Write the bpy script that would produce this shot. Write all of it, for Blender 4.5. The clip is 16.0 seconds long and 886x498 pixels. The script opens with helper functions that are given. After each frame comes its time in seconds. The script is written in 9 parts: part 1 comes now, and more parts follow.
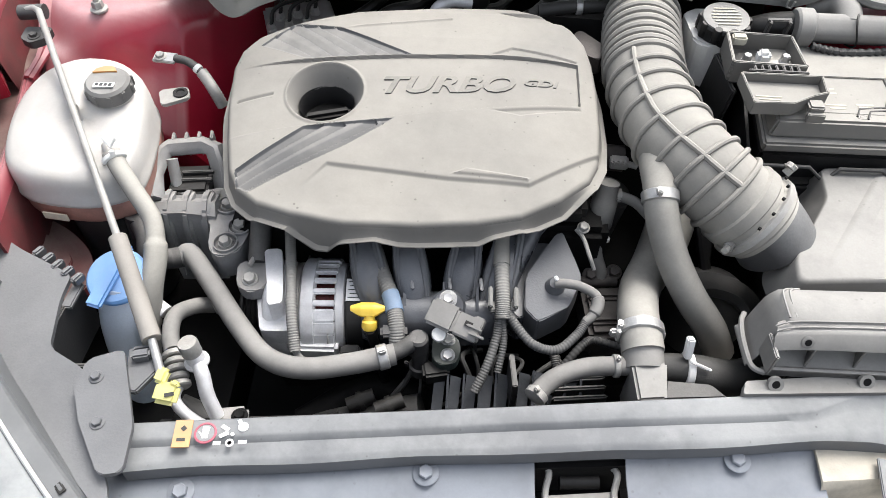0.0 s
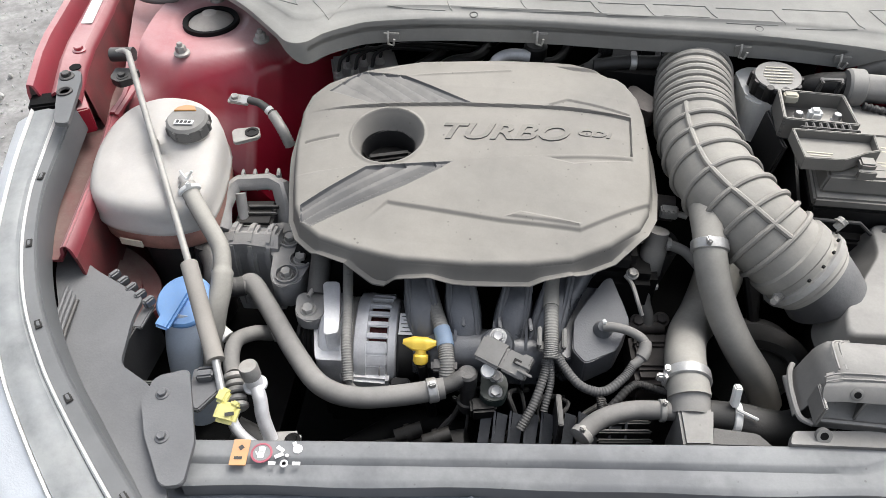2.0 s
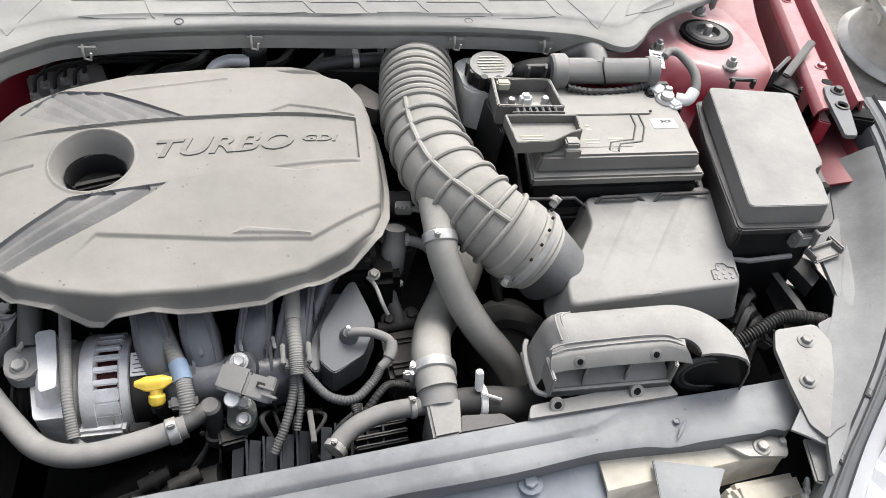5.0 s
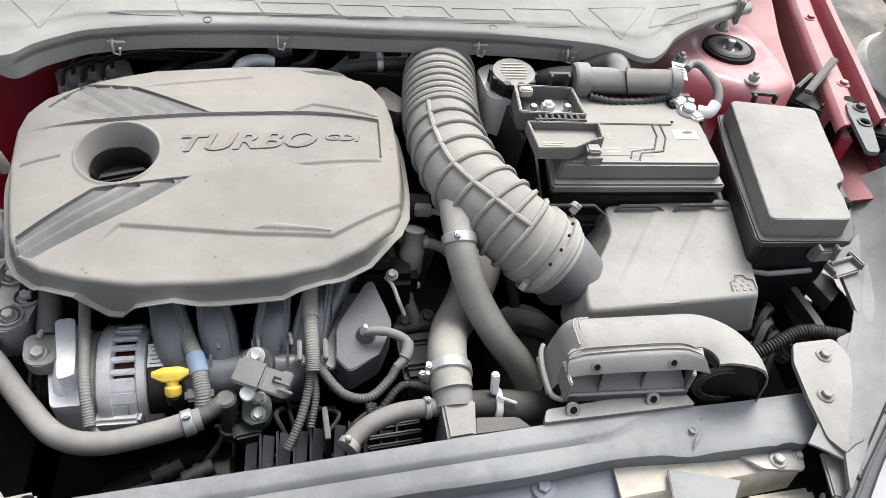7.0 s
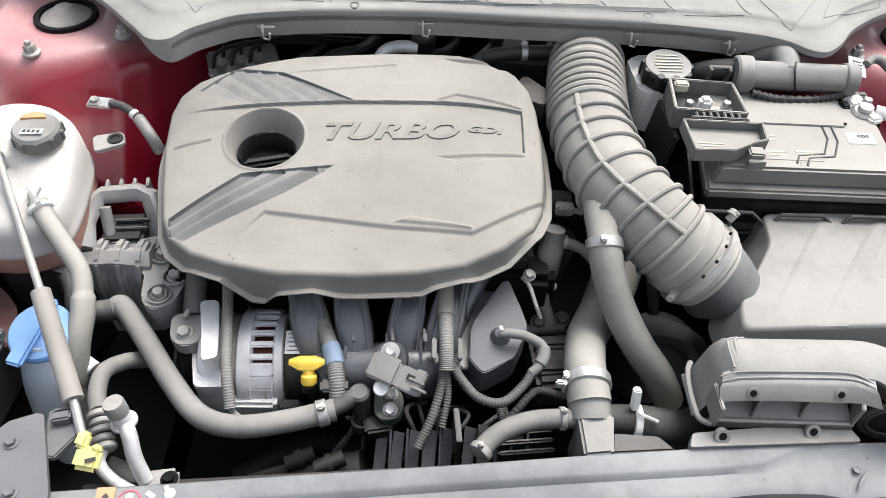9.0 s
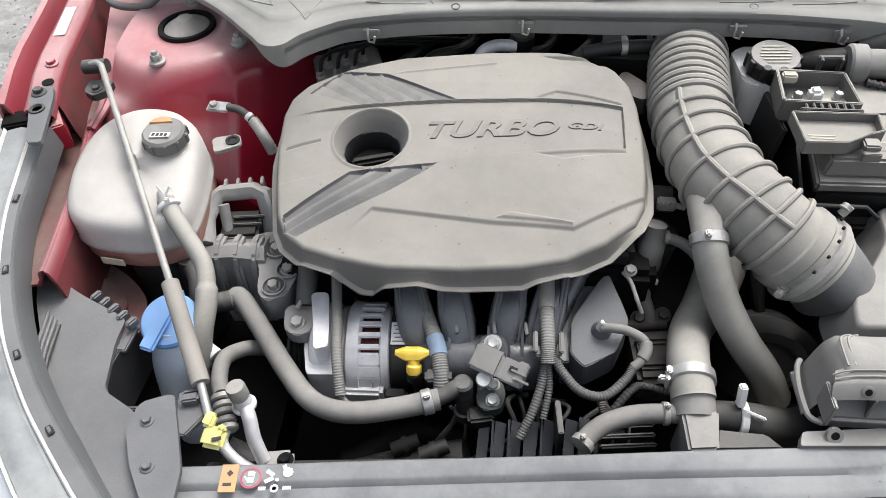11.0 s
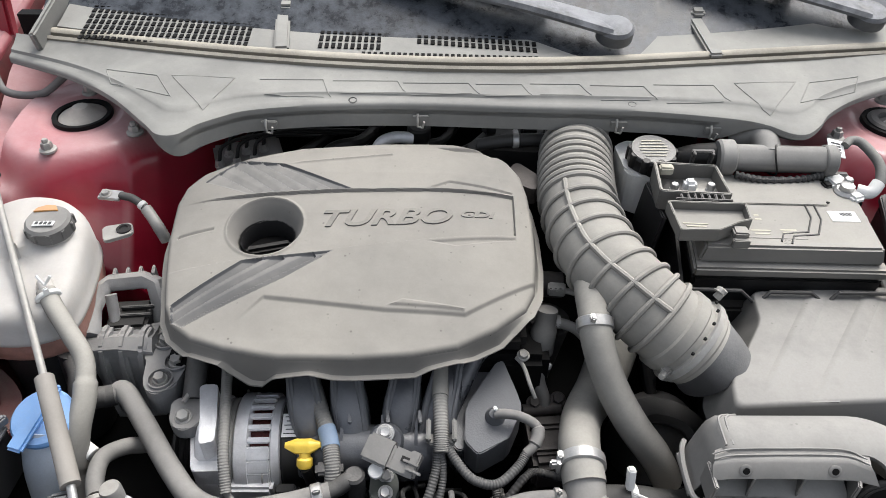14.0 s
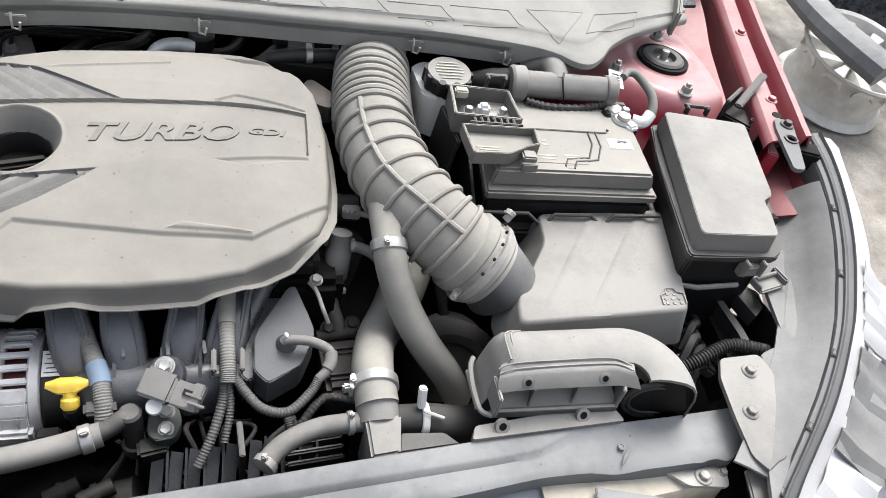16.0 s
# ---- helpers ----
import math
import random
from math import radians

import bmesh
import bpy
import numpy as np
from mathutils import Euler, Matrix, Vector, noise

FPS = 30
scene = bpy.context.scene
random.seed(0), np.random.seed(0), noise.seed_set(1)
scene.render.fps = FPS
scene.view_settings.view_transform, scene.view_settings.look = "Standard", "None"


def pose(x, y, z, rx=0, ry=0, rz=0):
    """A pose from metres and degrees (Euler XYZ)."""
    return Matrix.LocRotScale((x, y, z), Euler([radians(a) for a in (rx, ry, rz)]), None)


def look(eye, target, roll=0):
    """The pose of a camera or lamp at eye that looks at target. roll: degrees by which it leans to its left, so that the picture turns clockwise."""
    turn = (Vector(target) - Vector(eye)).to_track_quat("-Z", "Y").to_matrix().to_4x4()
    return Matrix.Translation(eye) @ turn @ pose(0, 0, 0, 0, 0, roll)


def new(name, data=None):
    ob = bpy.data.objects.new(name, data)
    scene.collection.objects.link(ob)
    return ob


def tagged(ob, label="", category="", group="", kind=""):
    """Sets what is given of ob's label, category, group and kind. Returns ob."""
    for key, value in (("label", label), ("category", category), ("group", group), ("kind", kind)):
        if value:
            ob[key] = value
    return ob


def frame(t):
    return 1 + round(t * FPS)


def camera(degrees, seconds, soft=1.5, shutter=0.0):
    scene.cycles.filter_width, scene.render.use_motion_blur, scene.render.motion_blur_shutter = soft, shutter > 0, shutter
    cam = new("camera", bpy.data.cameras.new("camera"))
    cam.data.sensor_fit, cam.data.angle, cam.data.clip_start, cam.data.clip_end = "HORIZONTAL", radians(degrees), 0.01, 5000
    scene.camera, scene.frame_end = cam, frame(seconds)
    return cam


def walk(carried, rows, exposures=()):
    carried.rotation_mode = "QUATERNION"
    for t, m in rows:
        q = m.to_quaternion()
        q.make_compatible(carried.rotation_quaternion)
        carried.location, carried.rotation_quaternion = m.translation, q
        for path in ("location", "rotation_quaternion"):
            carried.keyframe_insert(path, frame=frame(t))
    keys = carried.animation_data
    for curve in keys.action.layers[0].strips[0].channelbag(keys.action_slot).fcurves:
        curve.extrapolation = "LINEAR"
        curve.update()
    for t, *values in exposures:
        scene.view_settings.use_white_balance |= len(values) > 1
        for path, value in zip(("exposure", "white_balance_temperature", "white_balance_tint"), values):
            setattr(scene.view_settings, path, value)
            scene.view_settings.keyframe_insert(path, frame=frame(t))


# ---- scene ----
# ---------- camera ----------
cam = camera(62.0, 16.0, soft=0.55)
PATH = [
    (0, (-0.121, 0.145, 1.462), (-0.144, 1.428, -0.072), 0.8),
    (0.5, (-0.119, 0.102, 1.465), (-0.126, 1.461, -0.002), 3.0),
    (1, (-0.155, 0.112, 1.473), (-0.262, 1.507, 0.044), 0.5),
    (1.5, (-0.15, 0.113, 1.474), (-0.321, 1.5, 0.042), -1.2),
    (2, (-0.133, 0.113, 1.476), (-0.274, 1.491, 0.034), -0.4),
    (2.5, (-0.117, 0.117, 1.48), (-0.22, 1.509, 0.047), 0.0),
    (3, (-0.102, 0.125, 1.472), (-0.062, 1.522, 0.041), 0.6),
    (3.5, (-0.069, 0.136, 1.475), (0.184, 1.493, 0.027), 4.9),
    (4, (-0.066, 0.15, 1.474), (0.257, 1.49, 0.024), 5.6),
    (4.2, (-0.053, 0.145, 1.482), (0.281, 1.481, 0.031), 5.8),
    (6.3, (-0.047, 0.134, 1.462), (0.366, 1.501, 0.062), 9.4),
    (6.5, (-0.051, 0.131, 1.462), (0.355, 1.495, 0.056), 9.5),
    (7, (-0.061, 0.129, 1.465), (0.293, 1.506, 0.058), 8.4),
    (7.5, (-0.068, 0.129, 1.468), (0.245, 1.525, 0.07), 7.3),
    (8, (-0.072, 0.135, 1.463), (0.171, 1.544, 0.065), 5.9),
    (8.5, (-0.099, 0.166, 1.45), (0.021, 1.55, 0.012), 4.1),
    (8.7, (-0.095, 0.171, 1.454), (-0.003, 1.528, -0.013), 3.7),
    (10.8, (-0.111, 0.159, 1.467), (-0.145, 1.508, -0.009), 0.1),
    (11, (-0.112, 0.155, 1.471), (-0.279, 1.497, -0.003), -4.0),
    (11.5, (-0.109, 0.156, 1.469), (-0.324, 1.492, -0.003), -5.4),
    (12, (-0.104, 0.153, 1.47), (-0.29, 1.496, 0.0), -4.5),
    (12.5, (-0.101, 0.148, 1.468), (-0.241, 1.511, 0.011), -3.2),
    (13, (-0.094, 0.125, 1.479), (-0.265, 1.594, 0.133), -4.2),
    (13.5, (-0.088, 0.134, 1.477), (-0.331, 1.638, 0.182), -5.4),
    (14, (-0.073, 0.153, 1.474), (-0.045, 1.665, 0.166), 1.1),
    (14.5, (-0.056, 0.161, 1.465), (0.305, 1.651, 0.18), 8.2),
    (15, (-0.056, 0.159, 1.457), (0.355, 1.628, 0.163), 9.6),
    (15.5, (-0.058, 0.163, 1.449), (0.448, 1.524, 0.073), 13.6),
    (16, (-0.059, 0.167, 1.448), (0.495, 1.495, 0.059), 15.8),
]
EXPOSURE = 1.0
walk(cam, [(t, look(eye, target, roll)) for t, eye, target, roll in PATH], exposures=[(0.0, EXPOSURE + 0.45), (1.5, EXPOSURE + 0.1), (2.5, EXPOSURE + 0.15), (3.5, EXPOSURE + 0.3), (6.5, EXPOSURE + 0.3), (8.0, EXPOSURE + 0.38), (10.7, EXPOSURE + 0.28), (11.0, EXPOSURE + 0.13), (12.7, EXPOSURE + 0.12), (13.5, EXPOSURE - 0.08), (15.0, EXPOSURE + 0.32), (16.0, EXPOSURE + 0.32)])

# ---------- light: bright overcast day, open yard ----------
world = bpy.data.worlds.new("overcast_sky")
scene.world = world
world.use_nodes = True
wn, wl = world.node_tree.nodes, world.node_tree.links
sky = wn.new("ShaderNodeTexSky")
sky.sky_type, sky.sun_disc = "NISHITA", False
SUN_UP, SUN_ROUND = radians(58), radians(35)
sky.sun_elevation, sky.sun_rotation = SUN_UP, SUN_ROUND
sky.air_density, sky.dust_density, sky.ozone_density = 1.0, 4.0, 1.0
hsv = wn.new("ShaderNodeHueSaturation")
hsv.inputs["Saturation"].default_value = 0.40
wl.new(sky.outputs[0], hsv.inputs["Color"])
wl.new(hsv.outputs[0], wn["Background"].inputs["Color"])
wn["Background"].inputs["Strength"].default_value = 0.11
sun = new("sun", bpy.data.lights.new("sun", "SUN"))
sun.data.energy, sun.data.angle, sun.data.color = 1.3, radians(35), (1.0, 0.985, 0.965)
aim = Vector((math.sin(SUN_ROUND) * math.cos(SUN_UP), math.cos(SUN_ROUND) * math.cos(SUN_UP), math.sin(SUN_UP)))
sun.matrix_world = look(aim * 20, (0, 0, 0))


# ---------- materials ----------
def mat(name, base, rough=0.6, metal=0.0, dust=0.0, dust_side=0.0, dust_col=(0.40, 0.37, 0.32), blotch=0.15, grain=0.06,
        bump=0.25, scale=14.0, fine=420.0, coat=0.0, specks=0.0, spec=0.5, flat=0.15, patchy=0.62, speckle=1.0):
    """A surface with blotches, fine grain and settled dust that lies on what faces up."""
    m = bpy.data.materials.new(name)
    m.use_nodes = True
    n, l = m.node_tree.nodes, m.node_tree.links
    b = n["Principled BSDF"]
    co = n.new("ShaderNodeTexCoord").outputs["Object"]

    def noise_tex(sc, detail=4.0, rough_=0.6):
        t = n.new("ShaderNodeTexNoise")
        t.inputs["Scale"].default_value, t.inputs["Detail"].default_value, t.inputs["Roughness"].default_value = sc, detail, rough_
        l.new(co, t.inputs["Vector"])
        return t.outputs["Fac"]

    def math_node(op, a, c=None, clamp=False):
        t = n.new("ShaderNodeMath")
        t.operation, t.use_clamp = op, clamp
        for i, v in enumerate((a, c)):
            if v is None:
                continue
            if isinstance(v, (int, float)):
                t.inputs[i].default_value = v
            else:
                l.new(v, t.inputs[i])
        return t.outputs[0]

    def span(v, a, c, lo=0.0, hi=1.0):
        t = n.new("ShaderNodeMapRange")
        t.inputs["From Min"].default_value, t.inputs["From Max"].default_value = a, c
        t.inputs["To Min"].default_value, t.inputs["To Max"].default_value = lo, hi
        l.new(v, t.inputs["Value"])
        return t.outputs[0]

    def mix(f, a, c):
        t = n.new("ShaderNodeMix")
        t.data_type = "RGBA"
        for k, v in ((0, f), (6, a), (7, c)):
            if isinstance(v, (int, float)):
                t.inputs[k].default_value = v
            elif isinstance(v, tuple):
                t.inputs[k].default_value = (*v, 1)
            else:
                l.new(v, t.inputs[k])
        return t.outputs[2]

    big, small = noise_tex(scale, 5.0, 0.62), noise_tex(fine, 3.0, 0.6)
    dark = tuple(max(0.0, c * (1 - blotch * 1.6)) for c in base)
    lite = tuple(min(1.0, c * (1 + blotch * 1.6)) for c in base)
    colour = mix(span(big, 0.3, 0.7), dark, lite)
    colour = mix(span(small, 0.35, 0.65, 0.0, grain * 2), colour, tuple(c * 0.55 for c in base))
    amount = None
    if dust or dust_side:
        up = n.new("ShaderNodeSeparateXYZ")
        l.new(n.new("ShaderNodeNewGeometry").outputs["Normal"], up.inputs[0])
        facing = span(up.outputs[2], flat, max(0.9, flat + 0.1), dust_side, max(dust, dust_side))
        patch = noise_tex(scale * 0.45, 6.0, 0.68)
        amount = math_node("MULTIPLY", facing, span(patch, 0.36, 0.60, patchy, 1.08), True)
        amount = math_node("MULTIPLY", amount, span(small, 0.3, 0.7, 1.0 - 0.14 * speckle, 1.0 + 0.08 * speckle), True)
        colour = mix(amount, colour, dust_col)
    if specks:
        v = n.new("ShaderNodeTexVoronoi")
        v.inputs["Scale"].default_value = 95.0
        l.new(co, v.inputs["Vector"])
        spot = math_node("MULTIPLY", span(v.outputs["Distance"], 0.10, 0.16, 1.0, 0.0), span(noise_tex(60.0), 0.52, 0.62))
        colour = mix(math_node("MULTIPLY", spot, specks, True), colour, tuple(c * 0.35 for c in dust_col))
    l.new(colour, b.inputs["Base Color"])
    r = span(big, 0.25, 0.75, max(0.02, rough - 0.08), min(1.0, rough + 0.08))
    if amount is not None:
        t = n.new("ShaderNodeMix")
        l.new(amount, t.inputs[0])
        l.new(r, t.inputs[2])
        t.inputs[3].default_value = 0.92
        r = t.outputs[0]
        if metal:
            t = n.new("ShaderNodeMix")
            l.new(amount, t.inputs[0])
            t.inputs[2].default_value, t.inputs[3].default_value = metal, 0.0
            l.new(t.outputs[0], b.inputs["Metallic"])
    else:
        b.inputs["Metallic"].default_value = metal
    l.new(r, b.inputs["Roughness"])
    b.inputs["Specular IOR Level"].default_value = spec
    b.inputs["Coat Weight"].default_value, b.inputs["Coat Roughness"].default_value = coat, 0.12
    if bump:
        t = n.new("ShaderNodeBump")
        t.inputs["Strength"].default_value, t.inputs["Distance"].default_value = bump, 0.001
        l.new(math_node("ADD", small, math_node("MULTIPLY", big, 1.5)), t.inputs["Height"])
        l.new(t.outputs[0], b.inputs["Normal"])
    return m


DUST = (0.385, 0.362, 0.318)
COVER = mat("dusty_cover_plastic", (0.055, 0.056, 0.058), 0.55, dust=0.69, dust_side=0.26, dust_col=DUST, specks=0.8, bump=0.06, grain=0.02, scale=9, flat=0.25, patchy=0.74, speckle=0.3)
COVER_GROOVE = mat("grooved_cover_plastic", (0.05, 0.052, 0.056), 0.42, dust=0.60, dust_side=0.06, dust_col=(0.36, 0.345, 0.315), bump=0.05, grain=0.02, scale=16, flat=0.80, patchy=0.55, speckle=0.3)
COVER_DARK = mat("dusty_cover_letters", (0.05, 0.05, 0.05), 0.5, dust=0.60, dust_side=0.10, dust_col=DUST, bump=0.1)
BLACK = mat("black_plastic", (0.008, 0.008, 0.0085), 0.45, dust=0.06, dust_side=0.0, spec=0.35)
BLACK_DUSTY = mat("dusty_black_plastic", (0.017, 0.017, 0.018), 0.5, dust=0.27, dust_side=0.03, dust_col=(0.36, 0.345, 0.32))
GREY_DUSTY = mat("dust_coated_plastic", (0.036, 0.036, 0.038), 0.55, dust=0.78, dust_side=0.32, dust_col=(0.405, 0.392, 0.365), scale=9, specks=0.4, bump=0.08, grain=0.03, speckle=0.4)
CANISTER = mat("grey_canister_plastic", (0.075, 0.078, 0.083), 0.45, dust=0.40, dust_side=0.08, dust_col=(0.20, 0.205, 0.215), speckle=0.4)
WIPER = mat("streaked_wiper_plastic", (0.05, 0.052, 0.056), 0.45, dust=0.62, dust_side=0.1, dust_col=(0.40, 0.41, 0.43), scale=40, patchy=0.1)
SLEEVE = mat("tan_sleeve_rubber", (0.20, 0.185, 0.165), 0.7, dust=0.55, dust_side=0.15, dust_col=(0.40, 0.375, 0.34))
MANIFOLD = mat("manifold_plastic", (0.040, 0.043, 0.050), 0.24, dust=0.38, dust_side=0.10, dust_col=(0.26, 0.27, 0.285), spec=0.9, scale=25, patchy=0.3, speckle=0.4)
VANE = mat("dark_vane_plastic", (0.030, 0.032, 0.036), 0.35, dust=0.34, dust_side=0.04, dust_col=(0.22, 0.23, 0.25), scale=25, patchy=0.3)
SPIGOT = mat("spigot_plastic", (0.03, 0.03, 0.032), 0.5, dust=0.62, dust_side=0.05, dust_col=(0.40, 0.40, 0.39), flat=0.2)
RUBBER = mat("dusty_rubber", (0.035, 0.035, 0.035), 0.65, dust=0.64, dust_side=0.32, dust_col=(0.395, 0.38, 0.355), bump=0.1, grain=0.03, speckle=0.4)
RUBBER_DARK = mat("dark_rubber", (0.012, 0.012, 0.012), 0.6, dust=0.16, dust_side=0.03, dust_col=(0.25, 0.24, 0.22))
HOSE = mat("dusty_intake_rubber", (0.04, 0.04, 0.04), 0.65, dust=0.86, dust_side=0.48, dust_col=(0.45, 0.43, 0.385), bump=0.1, grain=0.03, scale=9, speckle=0.4)
LOOM = mat("loom_sleeve", (0.05, 0.05, 0.05), 0.65, dust=0.58, dust_side=0.20, dust_col=(0.38, 0.37, 0.34))
LOOM_DARK = mat("dark_loom_sleeve", (0.028, 0.028, 0.029), 0.6, dust=0.40, dust_side=0.10, dust_col=(0.30, 0.295, 0.28))
BATTERY = mat("dusty_battery_plastic", (0.04, 0.04, 0.04), 0.55, dust=0.78, dust_side=0.25, dust_col=(0.43, 0.412, 0.370), specks=0.3, bump=0.06, grain=0.03, scale=12, patchy=0.84, speckle=0.4)
TAPE_BLUE = mat("blue_tape", (0.13, 0.24, 0.40), 0.6, dust=0.35, dust_side=0.15)
# near black: paints the shade of deep gaps and holes, also colours black parts
SHADE_BLACK = mat("black_parts_and_gap_shade", (0.004, 0.004, 0.004), 0.7, blotch=0.4, spec=0.2)
RUSTY = mat("brown_castings", (0.045, 0.039, 0.036), 0.6, dust=0.24, dust_side=0.05, dust_col=(0.26, 0.23, 0.21), blotch=0.4, scale=40)
ALU = mat("cast_aluminium", (0.70, 0.70, 0.71), 0.45, 0.35, dust=0.25, dust_side=0.08, dust_col=(0.5, 0.5, 0.5), bump=0.35, fine=600, scale=30)
ALU_DULL = mat("dusty_cast_aluminium", (0.27, 0.275, 0.285), 0.5, 0.40, dust=0.45, dust_side=0.12, bump=0.4, fine=500, scale=30)
STEEL = mat("zinc_steel", (0.46, 0.455, 0.445), 0.35, 0.7, dust=0.20, dust_side=0.05, dust_col=(0.5, 0.5, 0.48), bump=0.2, scale=50)
STEEL_DULL = mat("dull_steel", (0.36, 0.36, 0.35), 0.45, 0.6, dust=0.45, dust_side=0.15, bump=0.3, scale=50)
COPPER = mat("copper_winding", (0.10, 0.022, 0.02), 0.5, 0.3, blotch=0.4, scale=200)
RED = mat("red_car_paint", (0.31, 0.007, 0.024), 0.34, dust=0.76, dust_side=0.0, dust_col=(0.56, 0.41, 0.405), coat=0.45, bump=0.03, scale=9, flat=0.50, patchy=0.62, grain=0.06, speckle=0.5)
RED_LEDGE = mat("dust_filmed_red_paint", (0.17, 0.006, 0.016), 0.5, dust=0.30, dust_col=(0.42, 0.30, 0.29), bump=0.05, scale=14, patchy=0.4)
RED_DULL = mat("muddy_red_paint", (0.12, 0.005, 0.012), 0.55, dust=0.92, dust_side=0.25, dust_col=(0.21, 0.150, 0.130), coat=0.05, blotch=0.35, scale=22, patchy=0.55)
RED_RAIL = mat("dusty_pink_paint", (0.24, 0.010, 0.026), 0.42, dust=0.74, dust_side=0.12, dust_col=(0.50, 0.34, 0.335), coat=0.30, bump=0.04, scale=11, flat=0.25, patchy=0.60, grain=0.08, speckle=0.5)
CAP_CREAM = mat("cream_dusty_cap", (0.16, 0.15, 0.14), 0.6, dust=0.72, dust_side=0.35, dust_col=(0.44, 0.41, 0.37), scale=40, bump=0.1, speckle=0.5)
TANK = mat("milky_tank_plastic", (0.47, 0.45, 0.425), 0.5, dust=0.30, dust_side=0.30, dust_col=(0.54, 0.52, 0.48), blotch=0.10, bump=0.04, scale=16, speckle=0.4)
TANK.node_tree.nodes["Principled BSDF"].inputs["Subsurface Weight"].default_value = 0.45
TANK.node_tree.nodes["Principled BSDF"].inputs["Subsurface Radius"].default_value = (0.030, 0.027, 0.023)
COOLANT = mat("pink_coolant_band", (0.42, 0.20, 0.16), 0.45, dust=0.1, dust_side=0.15, blotch=0.25, scale=30)
WHITE = mat("white_plastic", (0.74, 0.74, 0.72), 0.45, dust=0.25, dust_side=0.08, dust_col=(0.55, 0.54, 0.5), blotch=0.08)
PAPER = mat("white_label", (0.80, 0.80, 0.78), 0.6, dust=0.12, dust_col=(0.6, 0.6, 0.58), blotch=0.05, bump=0.0)
INK = mat("label_ink", (0.05, 0.05, 0.05), 0.6, bump=0.0)
INK_PALE = mat("faded_print", (0.55, 0.52, 0.42), 0.7, bump=0.0, blotch=0.2)
BLUE = mat("blue_washer_cap", (0.14, 0.36, 0.74), 0.45, dust=0.34, dust_side=0.04, dust_col=(0.50, 0.56, 0.64), blotch=0.08)
PALE_BLUE = mat("washer_neck_plastic", (0.58, 0.66, 0.76), 0.4, dust=0.2, dust_side=0.05, blotch=0.08)
YELLOW = mat("yellow_plastic", (0.88, 0.60, 0.07), 0.35, dust=0.06, blotch=0.06, bump=0.03)
LEMON = mat("pale_yellow_clip", (0.74, 0.70, 0.27), 0.45, dust=0.10, blotch=0.08)
ORANGE = mat("orange_sticker", (0.62, 0.30, 0.09), 0.5, bump=0.0, dust=0.35, dust_col=(0.42, 0.38, 0.34))
STICK_RED = mat("red_sticker_ring", (0.42, 0.05, 0.10), 0.5, bump=0.0, dust=0.25)
BEAM = mat("dusty_beam_plastic", (0.085, 0.090, 0.098), 0.5, dust=0.62, dust_side=0.14, dust_col=(0.385, 0.39, 0.385), specks=0.9, bump=0.08, grain=0.03, scale=12, patchy=0.35, speckle=0.4)
DECK = mat("blue_grey_deck_plastic", (0.15, 0.165, 0.19), 0.45, dust=0.45, dust_side=0.15, dust_col=(0.36, 0.375, 0.40), specks=0.5, bump=0.08, scale=14, patchy=0.4, speckle=0.4)
BEAM_BARE = mat("cream_mud", (0.50, 0.46, 0.38), 0.8, dust=0.5, dust_side=0.2, dust_col=(0.58, 0.54, 0.46), blotch=0.25, scale=25)
PANEL = mat("grey_panel_plastic", (0.070, 0.073, 0.078), 0.5, dust=0.36, dust_side=0.12, dust_col=(0.36, 0.36, 0.355), specks=0.3, scale=9)
PANEL_PALE = mat("pale_dusty_panel", (0.10, 0.10, 0.10), 0.5, dust=0.60, dust_side=0.22, dust_col=(0.37, 0.37, 0.36), specks=0.4, scale=12, patchy=0.45)
COWL = mat("dusty_cowl_plastic", (0.075, 0.076, 0.076), 0.55, dust=0.72, dust_side=0.42, dust_col=(0.42, 0.413, 0.378), specks=0.3, bump=0.08, grain=0.03, scale=8, speckle=0.4)
SEAL = mat("dusty_seal_rubber", (0.075, 0.068, 0.055), 0.75, dust=0.85, dust_side=0.25, dust_col=(0.50, 0.465, 0.39), bump=0.1, flat=0.35)
STRIP = mat("headlamp_strip", (0.070, 0.074, 0.078), 0.45, dust=0.40, dust_side=0.14, dust_col=(0.32, 0.325, 0.32), specks=0.4, bump=0.08, speckle=0.5)
STRIP_PALE = mat("pale_headlamp_edge", (0.20, 0.21, 0.215), 0.4, dust=0.55, dust_side=0.2, dust_col=(0.40, 0.41, 0.40), blotch=0.2, scale=30, bump=0.06, patchy=0.3, speckle=0.5)
LENS = mat("hazed_headlamp_lens", (0.76, 0.79, 0.82), 0.22, dust=0.35, dust_side=0.2, dust_col=(0.72, 0.74, 0.75), blotch=0.08, coat=0.5)
WHITE_BROKEN = mat("broken_white_plastic", (0.62, 0.62, 0.63), 0.4, dust=0.3, dust_col=(0.5, 0.5, 0.5), blotch=0.06)
GLASSY = mat("smeared_windscreen", (0.015, 0.017, 0.021), 0.22, dust=0.24, dust_side=0.15, dust_col=(0.30, 0.33, 0.37), blotch=0.3, scale=70, spec=0.25, patchy=0.0)
GRAVEL = mat("gravel_yard", (0.30, 0.295, 0.285), 0.95, blotch=0.30, grain=0.25, scale=7, fine=60, bump=0.9)
PEBBLE = mat("pale_pebbles", (0.44, 0.43, 0.41), 0.95, dust=0.3, dust_col=(0.40, 0.39, 0.37), blotch=0.30, scale=20)
CONCRETE = mat("dirty_concrete", (0.30, 0.28, 0.25), 0.95, blotch=0.35, grain=0.2, scale=5, fine=90, bump=0.6)
